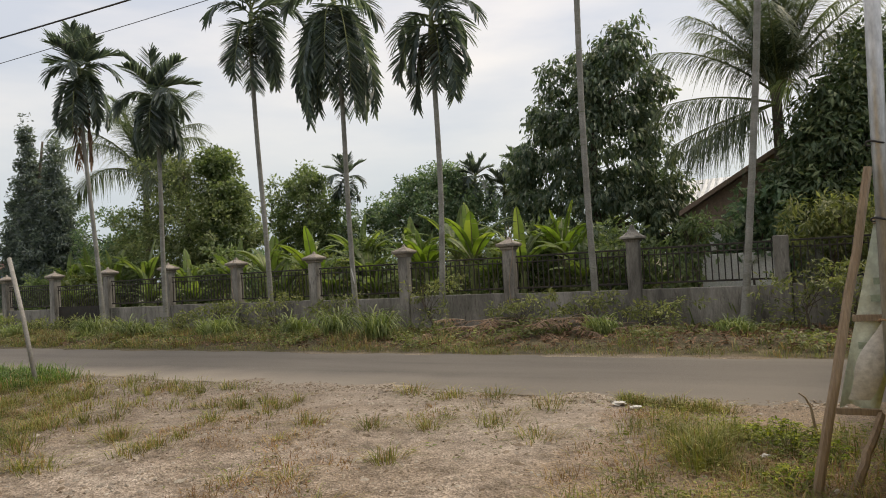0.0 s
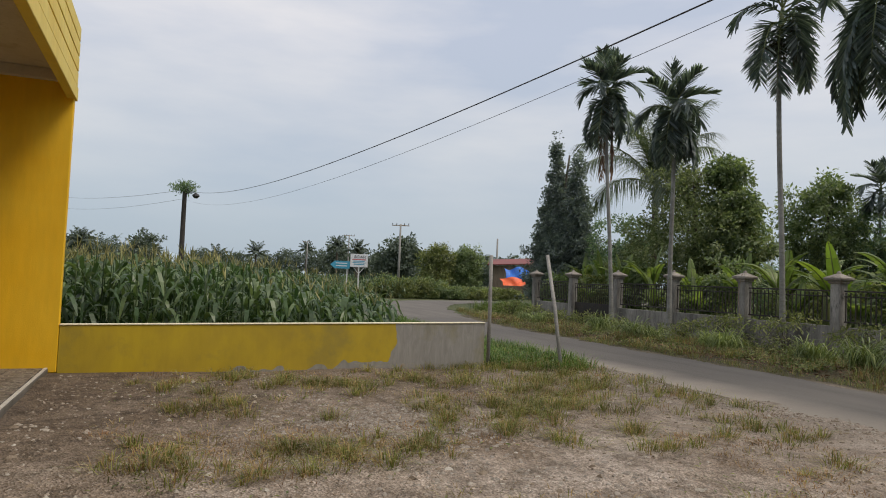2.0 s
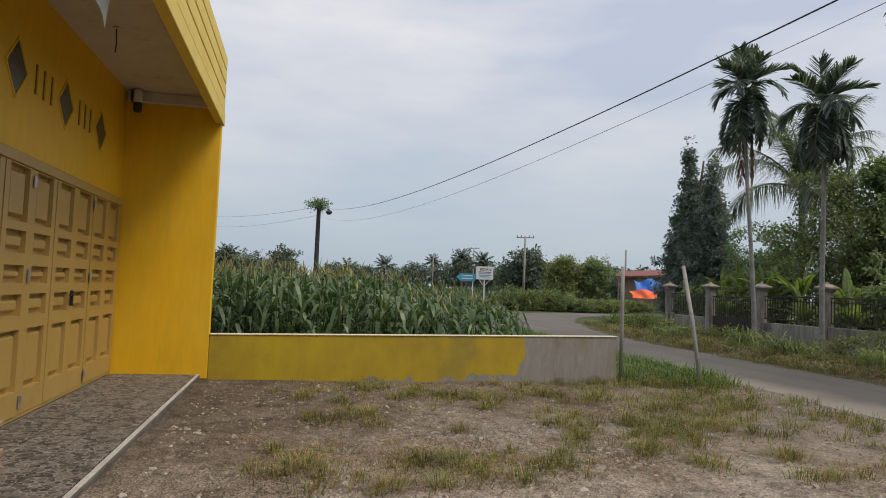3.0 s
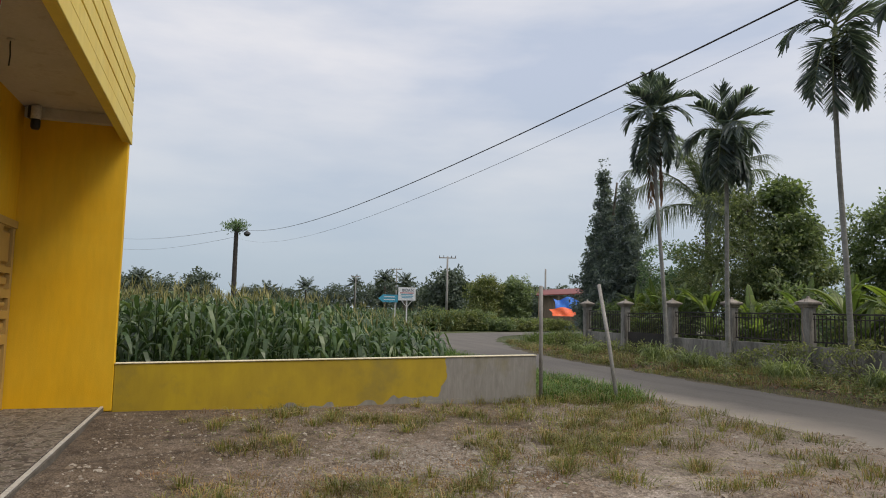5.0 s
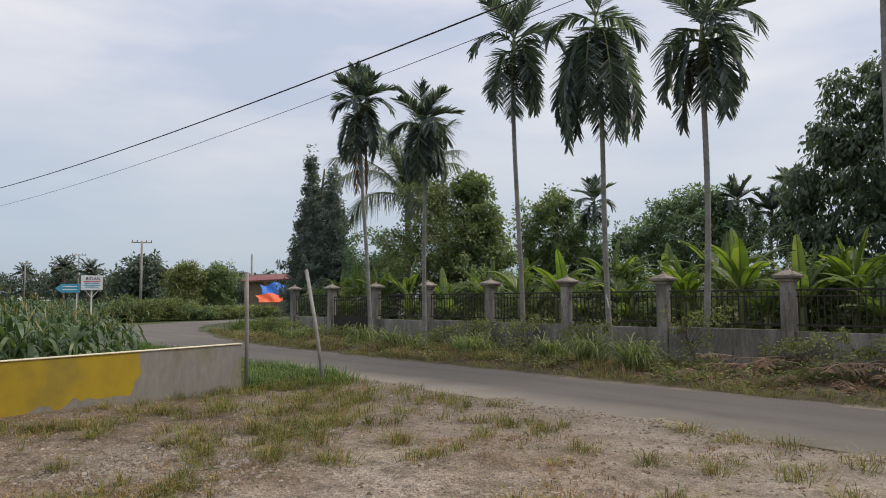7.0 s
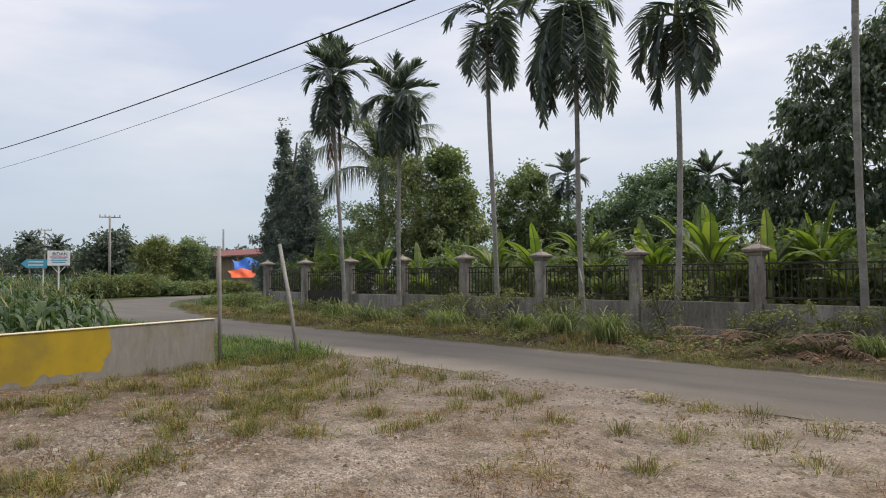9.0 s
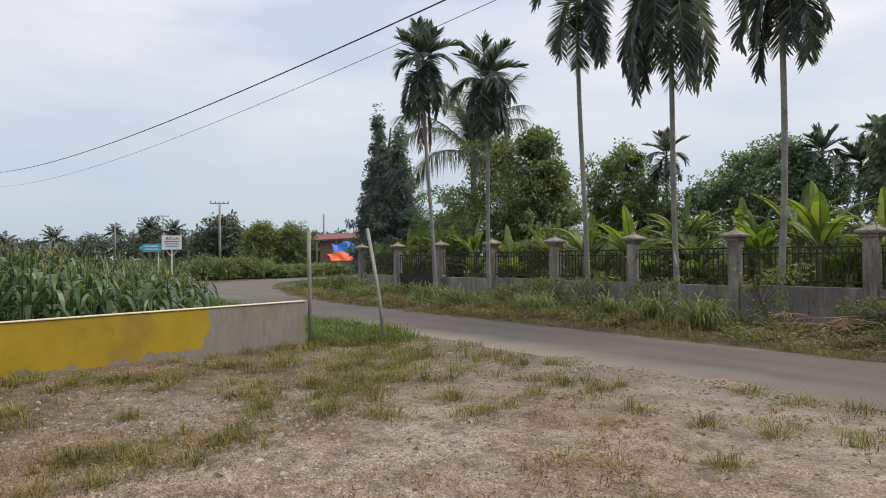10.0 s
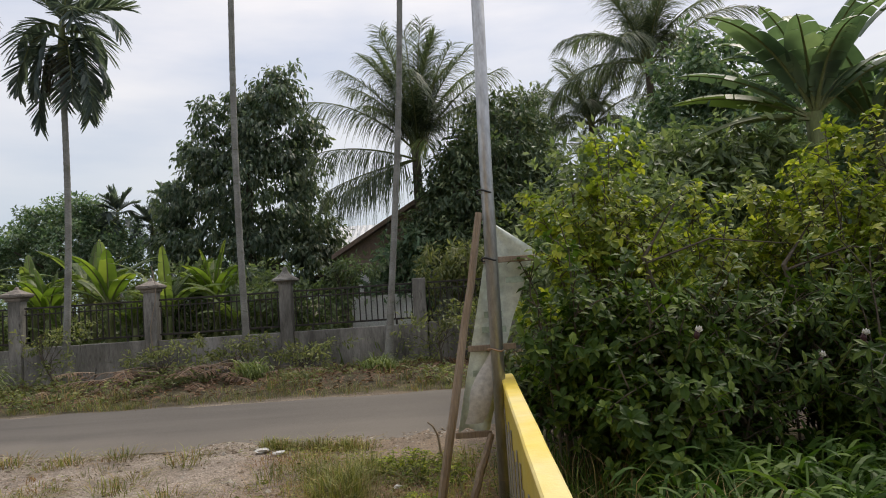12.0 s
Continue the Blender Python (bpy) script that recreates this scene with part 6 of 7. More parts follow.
def tarp(name, az0, az1, el0, el1, dist, mat, label, seed):
    x0, y0 = polar((az0 + az1) / 2, dist)
    w = dist * math.tan(radians(abs(az0 - az1))) / 2
    t = thing(name, label, "tarpaulin", (x0, y0, 0), rz=(az0 + az1) / 2)
    n = 14
    a, b = np.meshgrid(np.linspace(-1, 1, n), np.linspace(0, 1, n), indexing="ij")
    zb, zt = height_at(el1, dist), height_at(el0, dist)
    vv = np.stack([a * w * (0.75 + 0.3 * b + 0.06 * np.sin(5 * b + seed)), 0.7 * (b - 0.5) + 0.18 * np.sin(a * 5 + seed) * np.cos(b * 4), max(zb, 0.05) + (zt - max(zb, 0.05)) * b * (0.9 + 0.14 * np.sin(a * 4 + seed))], -1)
    i, j = np.meshgrid(np.arange(n - 1), np.arange(n - 1), indexing="ij")
    g = Geo()
    g.add(vv.reshape(-1, 3), np.stack([i * n + j, (i + 1) * n + j, (i + 1) * n + j + 1, i * n + j + 1], -1).reshape(-1, 4))
    part("sheet", g, mat, t, smooth=True)


tarp("blue_tarpaulin", 62.2, 60.1, 1.3, 0.1, 58.5, M_BLUE, "bright blue tarpaulin hung on the shed", 1.0)
tarp("orange_tarpaulin", 62.5, 60.2, 0.42, -0.3, 57.6, M_ORANGE, "orange tarpaulin heaped below the blue one", 2.0)

# roadside bushes and far trees
tree("roadside_tree", "round bright green tree by the bend of the lane", (*polar(68.0, 60), 0), [(0, 0, 2.7, 1.6, 1.5, 1.6), (0.6, 0, 3.5, 1.0, 1.0, 0.9), (-0.7, 0, 3.2, 0.8, 0.9, 0.8), (0, 0, 1.3, 1.6, 1.4, 1.2)], 520, 26, 0.19, 0.17, 0.1, L_SOILCOVER, 0.12, 0.3, False)
tree("roadside_tree", "round green tree with a dense crown by the bend", (*polar(65.4, 61), 0), [(0, 0, 2.7, 1.6, 1.5, 1.6), (-0.4, 0, 3.6, 0.9, 0.9, 0.8), (0.6, 0, 3.1, 0.9, 0.9, 0.9), (0, 0, 1.3, 1.7, 1.4, 1.2)], 520, 26, 0.19, 0.17, 0.1, L_MID, 0.12, 0.3, False)
tree("roadside_tree", "round dark tree behind the bushes", (*polar(71.0, 100), 0), [(0, 0, 4.0, 3.6, 3, 3.2), (1.5, 0, 5.2, 2.2, 2, 2.0), (-3, 0, 2.6, 3.0, 2.5, 2.4)], 380, 20, 0.4, 0.45, 0.3, L_FAR, 0.2, 0.3, False)
for k in range(19):
    az = 73.0 - k * 0.62
    dd = 47.8 + 0.35 * k + 0.8 * math.sin(k * 1.7)
    tall = (1.0 if k < 9 else 0.55) * (0.9 + 0.15 * math.sin(k * 2.1))
    tree("hedge_bush", "low leafy green mound of weeds along the bend", (*polar(az, dd), 0), [(0, 0, 0.45, 0.9, 1.0, 0.75 * tall), (0.3, 0.4, 0.8 * tall, 0.7, 0.8, 0.65 * tall)], 170, 22, 0.13, 0.12, 0.08, (L_SOILCOVER, L_MID)[k % 3 == 1], 0.04, 0.2, False, category="bush", limbs=4, group="bushes at the bend")
far = [(91.4, 130, 5.2, 4.4, 0), (95.5, 150, 5.5, 5, 0), (93.8, 165, 5, 6, 0), (97.3, 150, 5.0, 6, 0), (87.0, 180, 4.5, 6, 0), (84.6, 190, 4.6, 6, 0), (82.2, 200, 4.6, 7, 0), (80.2, 190, 5.6, 6, 0), (78.0, 190, 6.0, 6, 0), (76.3, 160, 6.6, 4, 0), (74.6, 150, 5.0, 4, 0), (72.9, 160, 4.5, 5, 0), (69.0, 170, 5.5, 6, 0), (66.5, 170, 5, 6, 0), (64.5, 165, 5.5, 6, 0), (62.5, 120, 4, 4, 0), (60.4, 120, 4, 4, 0)]
for az, dd, hh, rr, _ in far:
    hh *= 1.32
    tree("far_tree", "distant dark tree beyond the fields", (*polar(az, dd), 0), [(0, 0, hh * 0.55, rr, rr * 0.8, hh * 0.5), (rr * 0.5, 0, hh * 0.62, rr * 0.6, rr * 0.5, hh * 0.42), (-rr * 0.6, 0, hh * 0.5, rr * 0.6, rr * 0.5, hh * 0.36)], 240, 22, 0.42, 0.5, 0.3, L_FAR, 0.25, 0.2, False, limbs=3, group="distant trees")
for az, dd, el in ((82.9, 130, 1.7), (85.9, 110, 1.0), (76.4, 140, 2.6), (74.7, 120, 2.2), (95.6, 120, 1.9), (78.9, 170, 2.2)):
    coconut((*polar(az, dd), 0), height_at(el - 0.3, dd), 2.7, 16, "distant palm above the far trees", leaf_mat=L_FAR, trunk_r=0.22, leaflets=19, group="distant palms")
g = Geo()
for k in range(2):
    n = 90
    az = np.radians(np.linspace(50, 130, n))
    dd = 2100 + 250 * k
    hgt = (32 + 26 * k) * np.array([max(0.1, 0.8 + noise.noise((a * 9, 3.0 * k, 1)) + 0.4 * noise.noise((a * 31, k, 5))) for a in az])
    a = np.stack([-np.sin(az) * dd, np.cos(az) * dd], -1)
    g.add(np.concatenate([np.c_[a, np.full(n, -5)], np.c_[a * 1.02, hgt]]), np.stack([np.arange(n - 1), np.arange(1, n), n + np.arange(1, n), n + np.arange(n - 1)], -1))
# distance haze is put into the hills' pale blue base colour
tagged(part("backdrop_hills", g, worn("hill_painted_haze", (0.4, 0.5, 0.58), (0.45, 0.55, 0.62), None, 0.004, 0.02, 1.0, bump=0)), "faint blue hills on the horizon, haze painted in", "hills", kind="structure")


# ---- steel pole, props and banner at the east wall ----
pole = thing("steel_pole", "galvanised steel pole standing beside the yellow wall", "pole", (PX, PY, 0))
g = Geo()
add_tube(g, [(0.0, 0, -0.3), (0.02, 0, 2.2), (0.07, 0, 4.6)], 0.042, 14)
part("pipe", g, M_STEEL, pole, smooth=True)
for z in (0.98, 1.56, 2.0):
    g = Geo()
    th = np.linspace(0, 2 * np.pi, 16)
    add_tube(g, np.stack([0.05 * np.cos(th), 0.05 * np.sin(th), z + 0.01 * np.sin(2 * th)], -1), 0.006, 5)
    part("wire_tie", g, M_CABLE if z > 1 else M_BENCH, pole, "twisted wire tie")
for nm, a, b, r, lab in (("wooden_prop", (0.03, 4.55, 0), (0.40, 4.66, 1.86), 0.027, "weathered wooden stake leaning against the steel pole"), ("short_prop", (0.22, 4.75, -0.02), (0.4, 4.9, 0.42), 0.026, "short dark stake propping the banner frame")):
    t = thing(nm, lab, "stake", a)
    g = Geo()
    bb = np.array(b) - np.array(a)
    s = np.linspace(-0.03, 1, 9)[:, None]
    add_tube(g, bb[None] * s + 0.003 * RNG.normal(size=(9, 3)), r * np.linspace(1.1, 0.85, 9), 7)
    part("stick", g, M_WOOD, t)
t = thing("twig", "thin bent dry twig standing in the grass", "twig", (0.05, 5.85, 0))
g = Geo()
add_tube(g, [(0.01, 0, -0.02), (-0.01, 0, 0.12), (-0.025, 0, 0.24), (-0.06, 0, 0.31), (-0.1, 0, 0.34)], [0.012, 0.011, 0.01, 0.008, 0.006], 5)
part("stem", g, M_WOOD, t)
banner = thing("roadside_banner", "faded pale green cloth banner tied to a wooden frame", "banner", (0.5, 4.93, 0))
n, m = 16, 26
a, b = np.meshgrid(np.linspace(0, 1, n), np.linspace(0, 1, m), indexing="ij")
left = -0.32 + 0.3 * b
rightx = np.interp(b, [0, 0.54, 0.87, 1.0], [-0.12, 0.1, 0.28, 0.03])
zz = 0.45 + 1.35 * b - 0.08 * (1 - b) * np.abs(a - 0.3)
vv = np.stack([left + (np.maximum(rightx, left + 0.02) - left) * a, 0.05 * np.sin(a * 5 + b * 7) * (1 - 0.5 * b) + 0.06 * a, zz], -1)
i, j = np.meshgrid(np.arange(n - 1), np.arange(m - 1), indexing="ij")
g = Geo()
g.add(vv.reshape(-1, 3), np.stack([i * m + j, (i + 1) * m + j, (i + 1) * m + j + 1, i * m + j + 1], -1).reshape(-1, 4))
part("cloth", g, M_BANNER, banner, smooth=True)
st = np.linspace(0, 1, 14)
cs = np.stack([-0.02 - 0.2 * st + 0.012 * np.sin(9 * st), -0.075 + 0.012 * np.sin(7 * st), 1.02 - 0.52 * st], -1)
g = Geo()
wd = 0.028 + 0.03 * np.sin(np.pi * st) + 0.03 * st
g.add(np.stack([cs - np.c_[wd, 0 * wd, 0 * wd], cs + np.c_[0 * wd, -0.02 + 0 * wd, 0 * wd], cs + np.c_[wd, 0 * wd, 0 * wd]], 1).reshape(-1, 3), np.concatenate([[[3 * q, 3 * q + 1, 3 * q + 4, 3 * q + 3], [3 * q + 1, 3 * q + 2, 3 * q + 5, 3 * q + 4]] for q in range(13)]))
part("torn_strip", g, M_LITTER, banner, "torn white strip of cloth", True)
for z, x0, x1 in ((1.56, -0.08, 0.27), (0.98, -0.22, 0.1), (0.42, -0.34, -0.1)):
    part("batten", worn_block(x0, x1, -0.035, -0.012, z - 0.02, z + 0.02, 0.1, 0.002, 0.003), M_WOOD, banner, "wooden batten")
for z, x0, x1 in ((1.42, 0.06, 0.18), (1.2, -0.1, 0.02), (1.1, -0.12, 0.04), (0.82, -0.2, -0.06)):
    part("text_line", block(x0, x1, -0.056, -0.053, z - 0.02, z + 0.02), M_FADED, banner, "faded unreadable print")


# ---- grass, weeds and stones ----
def tuft_points(centres, per, spread):
    """Blade feet round each centre, with the outward lean of each blade."""
    c = np.repeat(np.asarray(centres, float), per, 0)
    sp = np.repeat(spread, per)[:, None] if np.ndim(spread) else spread
    off = RNG.normal(size=(len(c), 2))
    p = c[:, :2] + off * sp
    return np.c_[p, lie(p[:, 0], p[:, 1]) - 0.01, off]


def grass(name, label, p, h, w, mat, bend=0.6, kind="stuff", dry=0.0, splay=1.0):
    n = len(p)
    p, off = p[:, :3], p[:, 3:]
    lean = splay * np.c_[off * 0.75 + RNG.normal(size=(n, 2)) * 0.6, np.zeros(n)]
    hh = h * (0.4 + 0.9 * RNG.random(n)) / (1 + 0.25 * np.hypot(off[:, 0], off[:, 1]))
    t = thing(name, label, "grass", (0, 0, 0), kind=kind)
    m = RNG.random(n) < dry
    for nm, sel, mt in (("blades", ~m, mat), ("dry_blades", m, L_STRAW)):
        if sel.any():
            g = Geo()
            add_blades(g, p[sel], lean[sel], hh[sel], w, bend)
            tagged(part(nm, g, mt, t), kind="stuff")
    return t


def strap_leaves(name, label, c, per, length, width, mat, lift=0.25, rise=0.9, spread=0.05):
    """Clumps of broad arching strap leaves."""
    q = np.repeat(c, per, 0) + spread * RNG.normal(size=(len(c) * per, 2))
    m = len(q)
    az = RNG.random(m) * 6.28
    g = Geo()
    ribbons(g, np.c_[q, lie(q[:, 0], q[:, 1]) + 0.02 + lift * RNG.random(m)], np.c_[np.cos(az), np.sin(az), rise + 0.9 * RNG.random(m)], 0.5 + 0.5 * RNG.random(m), length * (0.5 + 0.7 * RNG.random(m)), width * (0.6 + 0.7 * RNG.random(m)), 6, 0.08)
    t = thing(name, label, "grass", (0, 0, 0), kind="stuff")
    part("blades", g, mat, t)


TUFTS = [(-4.0, 6.9), (-3.42, 6.78), (-2.98, 6.9), (-2.25, 6.56), (-3.04, 5.5), (-2.49, 5.73), (-4.19, 5.24), (-1.97, 5.39), (-2.85, 4.5), (-3.55, 5.34), (-5.86, 4.41), (-5.3, 5.1), (-1.08, 6.71), (-6.11, 3.14), (-5.77, 4.4), (-9.2, 3.3), (-8.2, 2.2), (-5.63, 3.4), (-5.71, 0.92), (-5.37, 1.35), (-7.0, 1.6), (-7.18, 2.7), (-6.0, 3.1), (-8.5, 0.5), (-8.85, 0.07), (-7.3, 0.78), (-5.08, 1.6), (-5.5, 3.5), (-5.14, 0.65), (-8.44, 2.36), (-9.47, 3.42), (-8.8, 5.0)]
grass("grass_tufts", "scattered green and straw-coloured grass tufts on the bare lot", tuft_points(TUFTS, 110, RNG.uniform(0.05, 0.12, len(TUFTS))), 0.18, 0.0068, L_GRASS, 1.05, dry=0.35, splay=1.25)

def scatter(n, x0, x1, y0, y1, size, cut):
    """Random places kept where a patchy field is high."""
    q = np.stack([RNG.uniform(x0, x1, n), RNG.uniform(y0, y1, n)], -1)
    keep = np.array([noise.noise((a[0] * size, a[1] * size, 2.0)) for a in q]) + 0.12 * RNG.normal(size=n) > cut
    return q[keep]


c = scatter(580, -10.2, -5.0, -0.4, 6.5, 0.8, 0.06)
size = RNG.uniform(0.02, 0.085, len(c))
grass("grass_tufts", "spiky yellow-green grass tufts spread over the lot", tuft_points(c[::2], 55, size[::2]), 0.19, 0.0075, L_GRASS, 1.0, dry=0.3)
grass("grass_tufts", "small olive and straw grass tufts spread over the lot", tuft_points(c[1::2], 34, size[1::2] * 1.2), 0.13, 0.007, L_GRASS, 1.1, dry=0.5)
c = scatter(480, -10.2, -3.0, -0.6, 6.8, 0.75, 0.1)
grass("dry_grass", "flat rust-coloured dry grass lying in patches", tuft_points(c, 40, 0.1), 0.075, 0.007, L_RUST, 1.3, dry=0.3)
c = scatter(420, -10.2, 0.3, -0.9, 6.9, 0.7, 0.2)
grass("grass_tufts", "thin dry grass growing in patches on the lot", tuft_points(c, 26, 0.1), 0.09, 0.006, L_GRASS, 1.1, dry=0.55)
q = scatter(2600, -10.3, 0.3, -0.6, 6.9, 0.9, 0.2)
g = Geo()
n = len(q)
add_leaves(g, np.c_[q, lie(q[:, 0], q[:, 1]) + 0.012], np.c_[RNG.normal(size=(n, 2)), 0.25 * RNG.random(n)], np.tile([[0, 0, 1.0]], (n, 1)) + 0.3 * RNG.normal(size=(n, 3)), 0.03 + 0.04 * RNG.random(n), 0.02, 0.2)
t = thing("ground_weeds", "tiny creeping weeds and dead leaf scraps on the sandy lot", "weeds", (0, 0, 0), kind="stuff")
part("leaves", g, L_SOILCOVER, t)
c = scatter(70, -4.6, 0.0, 1.6, 6.6, 0.9, 0.1)
grass("grass_tufts", "small lone grass tufts on the sandy ground", tuft_points(c, 42, RNG.uniform(0.03, 0.09, len(c))), 0.13, 0.0065, L_GRASS, 1.15, dry=0.4, splay=1.4)
c = np.stack([-10.6 + 4.2 * RNG.random(300) ** 1.7, RNG.uniform(3.8, 7.0, 300)], -1)
grass("grass_bank", "rough green and straw-coloured grass near the posts", tuft_points(c[:110], 46, 0.09), 0.2, 0.0075, L_GRASS, 1.0, dry=0.25)
c = np.stack([RNG.uniform(-14.5, -10.0, 150), RNG.uniform(5.1, 7.0, 150)], -1)
grass("grass_bank", "lush green grass round the leaning post", tuft_points(c, 70, 0.09), 0.25, 0.009, L_GRASS_G, 0.7, dry=0.12)
c = np.stack([0.3 - 1.7 * RNG.random(34) ** 1.5, RNG.uniform(2.6, 5.6, 34)], -1)
grass("grass_bank", "tangled olive and straw grass beside the steel pole", tuft_points(c, 60, 0.1), 0.17, 0.006, L_GRASS, 1.0, dry=0.35)
c = np.array([-0.62, 5.35]) + RNG.normal(size=(26, 2)) * [0.13, 0.28]
grass("grass_bank", "lush upright grass clump near the steel pole", tuft_points(c, 60, 0.06), 0.24, 0.006, L_GRASS, 0.6, dry=0.08)
c = np.stack([RNG.uniform(-1.65, -0.6, 40), RNG.uniform(-0.09, 0.09, 40)], -1)
c[:, 1] += 6.72 - 0.35 * (c[:, 0] + 1.1)
grass("grass_tufts", "yellow-green grass fringe along the lane's edge", tuft_points(c, 34, 0.05), 0.15, 0.006, L_GRASS, 0.9, dry=0.25)
c = scatter(150, -1.5, 0.5, 3.2, 6.4, 1.3, -0.05)
grass("dry_grass", "flat rust-coloured dry grass tangled beside the pole", tuft_points(c, 40, 0.1), 0.09, 0.006, L_RUST, 1.3, dry=0.35)
q = np.repeat(scatter(110, -1.3, 0.5, 3.4, 6.3, 1.1, -0.05), 26, 0)
q = q + RNG.normal(size=q.shape) * 0.08
m = len(q)
g = Geo()
add_leaves(g, np.c_[q, lie(q[:, 0], q[:, 1]) + 0.015 + 0.09 * RNG.random(m)], np.c_[RNG.normal(size=(m, 2)), 0.3 * RNG.random(m)], np.tile([[0, 0, 1.0]], (m, 1)) + 0.4 * RNG.normal(size=(m, 3)), 0.025 + 0.035 * RNG.random(m), 0.02, 0.2)
t = thing("weed_cover", "low yellow-green weeds covering the ground by the pole", "weeds", (0, 0, 0), kind="stuff")
part("leaves", g, L_GRASS, t)
c = np.stack([0.3 - 1.6 * RNG.random(46) ** 1.4, RNG.uniform(2.8, 6.3, 46)], -1)
grass("grass_bank", "rough grass and dry stalks beside the steel pole", tuft_points(c, 46, 0.08), 0.2, 0.005, L_GRASS, 0.85, dry=0.3)
for x, y, r in ((-0.15, 5.85, 0.2), (-0.1, 5.5, 0.22), (-0.35, 5.75, 0.14), (0.1, 5.3, 0.18), (-0.1, 4.7, 0.14)):
    t = thing("weed_patch", "low leafy yellow-green weed beside the steel pole", "weed", (x, y, 0), "weeds beside the pole")
    off = RNG.normal(size=(42, 2)) * r * 0.6
    tip = np.c_[off, 0.05 + 0.11 * RNG.random(42) * np.exp(-(off**2).sum(1) / (r * r))]
    g = Geo()
    for q in tip:
        add_tube(g, [(q[0] * 0.4, q[1] * 0.4, -0.01), (q[0] * 0.8, q[1] * 0.8, q[2] * 0.7), q], [0.003, 0.002, 0.0015], 4, False)
    tagged(part("stem", g, M_BANANA_STEM, t), kind="stuff")
    q = np.repeat(tip, 8, 0)
    m = len(q)
    g = Geo()
    add_leaves(g, q - [0, 0, 0.02] * RNG.random((m, 1)), np.c_[RNG.normal(size=(m, 2)), 0.2 * RNG.normal(size=m)], np.tile([[0, 0, 1.0]], (m, 1)) + 0.35 * RNG.normal(size=(m, 3)), 0.02 + 0.025 * RNG.random(m), 0.018, 0.15)
    part("leaves", g, L_BRIGHT, t)
c = np.stack([RNG.uniform(-30, 8, 750), 9.95 + 0.75 * RNG.random(750) ** 1.4], -1)
c = c[road_gap(c[:, 0], c[:, 1]) > 0.05]
grass("verge_grass", "low dry grass edging the far side of the lane", tuft_points(c, 26, 0.07), 0.15, 0.006, L_WEED, 0.8, dry=0.25)
c = np.concatenate([scatter(1500, -30, -7, 10.5, 13.5, 1.1, 0.06), scatter(800, -7, 8, 10.5, 13.4, 1.1, 0.15)])
c = c[~((c[:, 0] > -6.6) & (c[:, 0] < -2.9) & (c[:, 1] > 11.6))]
c = c[road_gap(c[:, 0], c[:, 1]) > 0.24]
grass("verge_weeds", "rough mixed weeds between the lane and the fence", tuft_points(c[c[:, 0] < -5.5], 26, 0.1), 0.32, 0.011, L_WEED, 0.95, dry=0.4)
grass("verge_weeds", "low creeping weeds below the bare fence wall", tuft_points(c[c[:, 0] >= -5.5], 26, 0.1), 0.22, 0.011, L_WEED, 1.0, dry=0.35)
for nm, lab, x0, x1, n, hgt, mt in (("ground_creeper", "low broad-leaved creeper covering the verge", -29, 8, 560, 0.16, L_SOILCOVER), ("weed_cover", "knee-high leafy weeds along the fence wall", -27, 3, 130, 0.42, L_WEED)):
    c = scatter(n, x0, x1, 10.5 if hgt < 0.2 else 11.6, 13.4, 0.7, 0.0)
    c = c[road_gap(c[:, 0], c[:, 1]) > 0.35]
    per = 34
    q = np.repeat(c, per, 0) + RNG.normal(size=(len(c) * per, 2)) * 0.14
    m = len(q)
    up = RNG.random(m) * hgt * np.repeat(0.4 + 0.9 * RNG.random(len(c)), per)
    g = Geo()
    add_leaves(g, np.c_[q, lie(q[:, 0], q[:, 1]) + 0.02 + up], np.c_[RNG.normal(size=(m, 2)), 0.3 * RNG.normal(size=m)], np.tile([[0, -0.25, 1.0]], (m, 1)) + 0.45 * RNG.normal(size=(m, 3)), 0.05 + 0.06 * RNG.random(m), 0.045, 0.15)
    t = thing(nm, lab, "weeds", (0, 0, 0), kind="stuff")
    part("leaves", g, mt, t)
q = np.stack([RNG.uniform(-28, 7, 9000), RNG.uniform(10.4, 13.4, 9000)], -1)
q = q[road_gap(q[:, 0], q[:, 1]) > 0.4]
g = Geo()
add_leaves(g, np.c_[q, lie(q[:, 0], q[:, 1]) + 0.02 + 0.05 * RNG.random(len(q))], np.c_[RNG.normal(size=(len(q), 2)), 0.2 * RNG.normal(size=len(q))], np.tile([[0, 0, 1.0]], (len(q), 1)) + 0.4 * RNG.normal(size=(len(q), 3)), 0.05 + 0.16 * RNG.random(len(q)) ** 2, 0.045, 0.2)
t = thing("fallen_leaves", "dry brown fallen leaves littering the verge", "leaves", (0, 0, 0), kind="stuff")
part("leaves", g, L_DEAD, t)
c = np.stack([RNG.uniform(-40, -10.6, 900), RNG.uniform(5.0, 9.5, 900)], -1)
gap = road_gap(c[:, 0], c[:, 1])
c = c[(gap > 0.05) & (gap < 1.7)]
grass("verge_grass", "green grass between the maize and the lane", tuft_points(c, 60, 0.16), 0.3, 0.01, L_GRASS_G, 0.6)
CLUMPS = [(-14.6, 11.9, 0.55), (-13.0, 12.3, 0.6), (-16.9, 11.9, 0.85), (-12.2, 12.0, 0.8), (-9.75, 11.7, 0.8), (-8.5, 11.5, 0.95), (-7.45, 11.4, 0.9), (-21.5, 12.0, 0.5), (-14.9, 11.5, 0.75), (-20.6, 12.0, 0.6), (-3.2, 12.2, 0.5), (-1.0, 12.3, 0.4)]
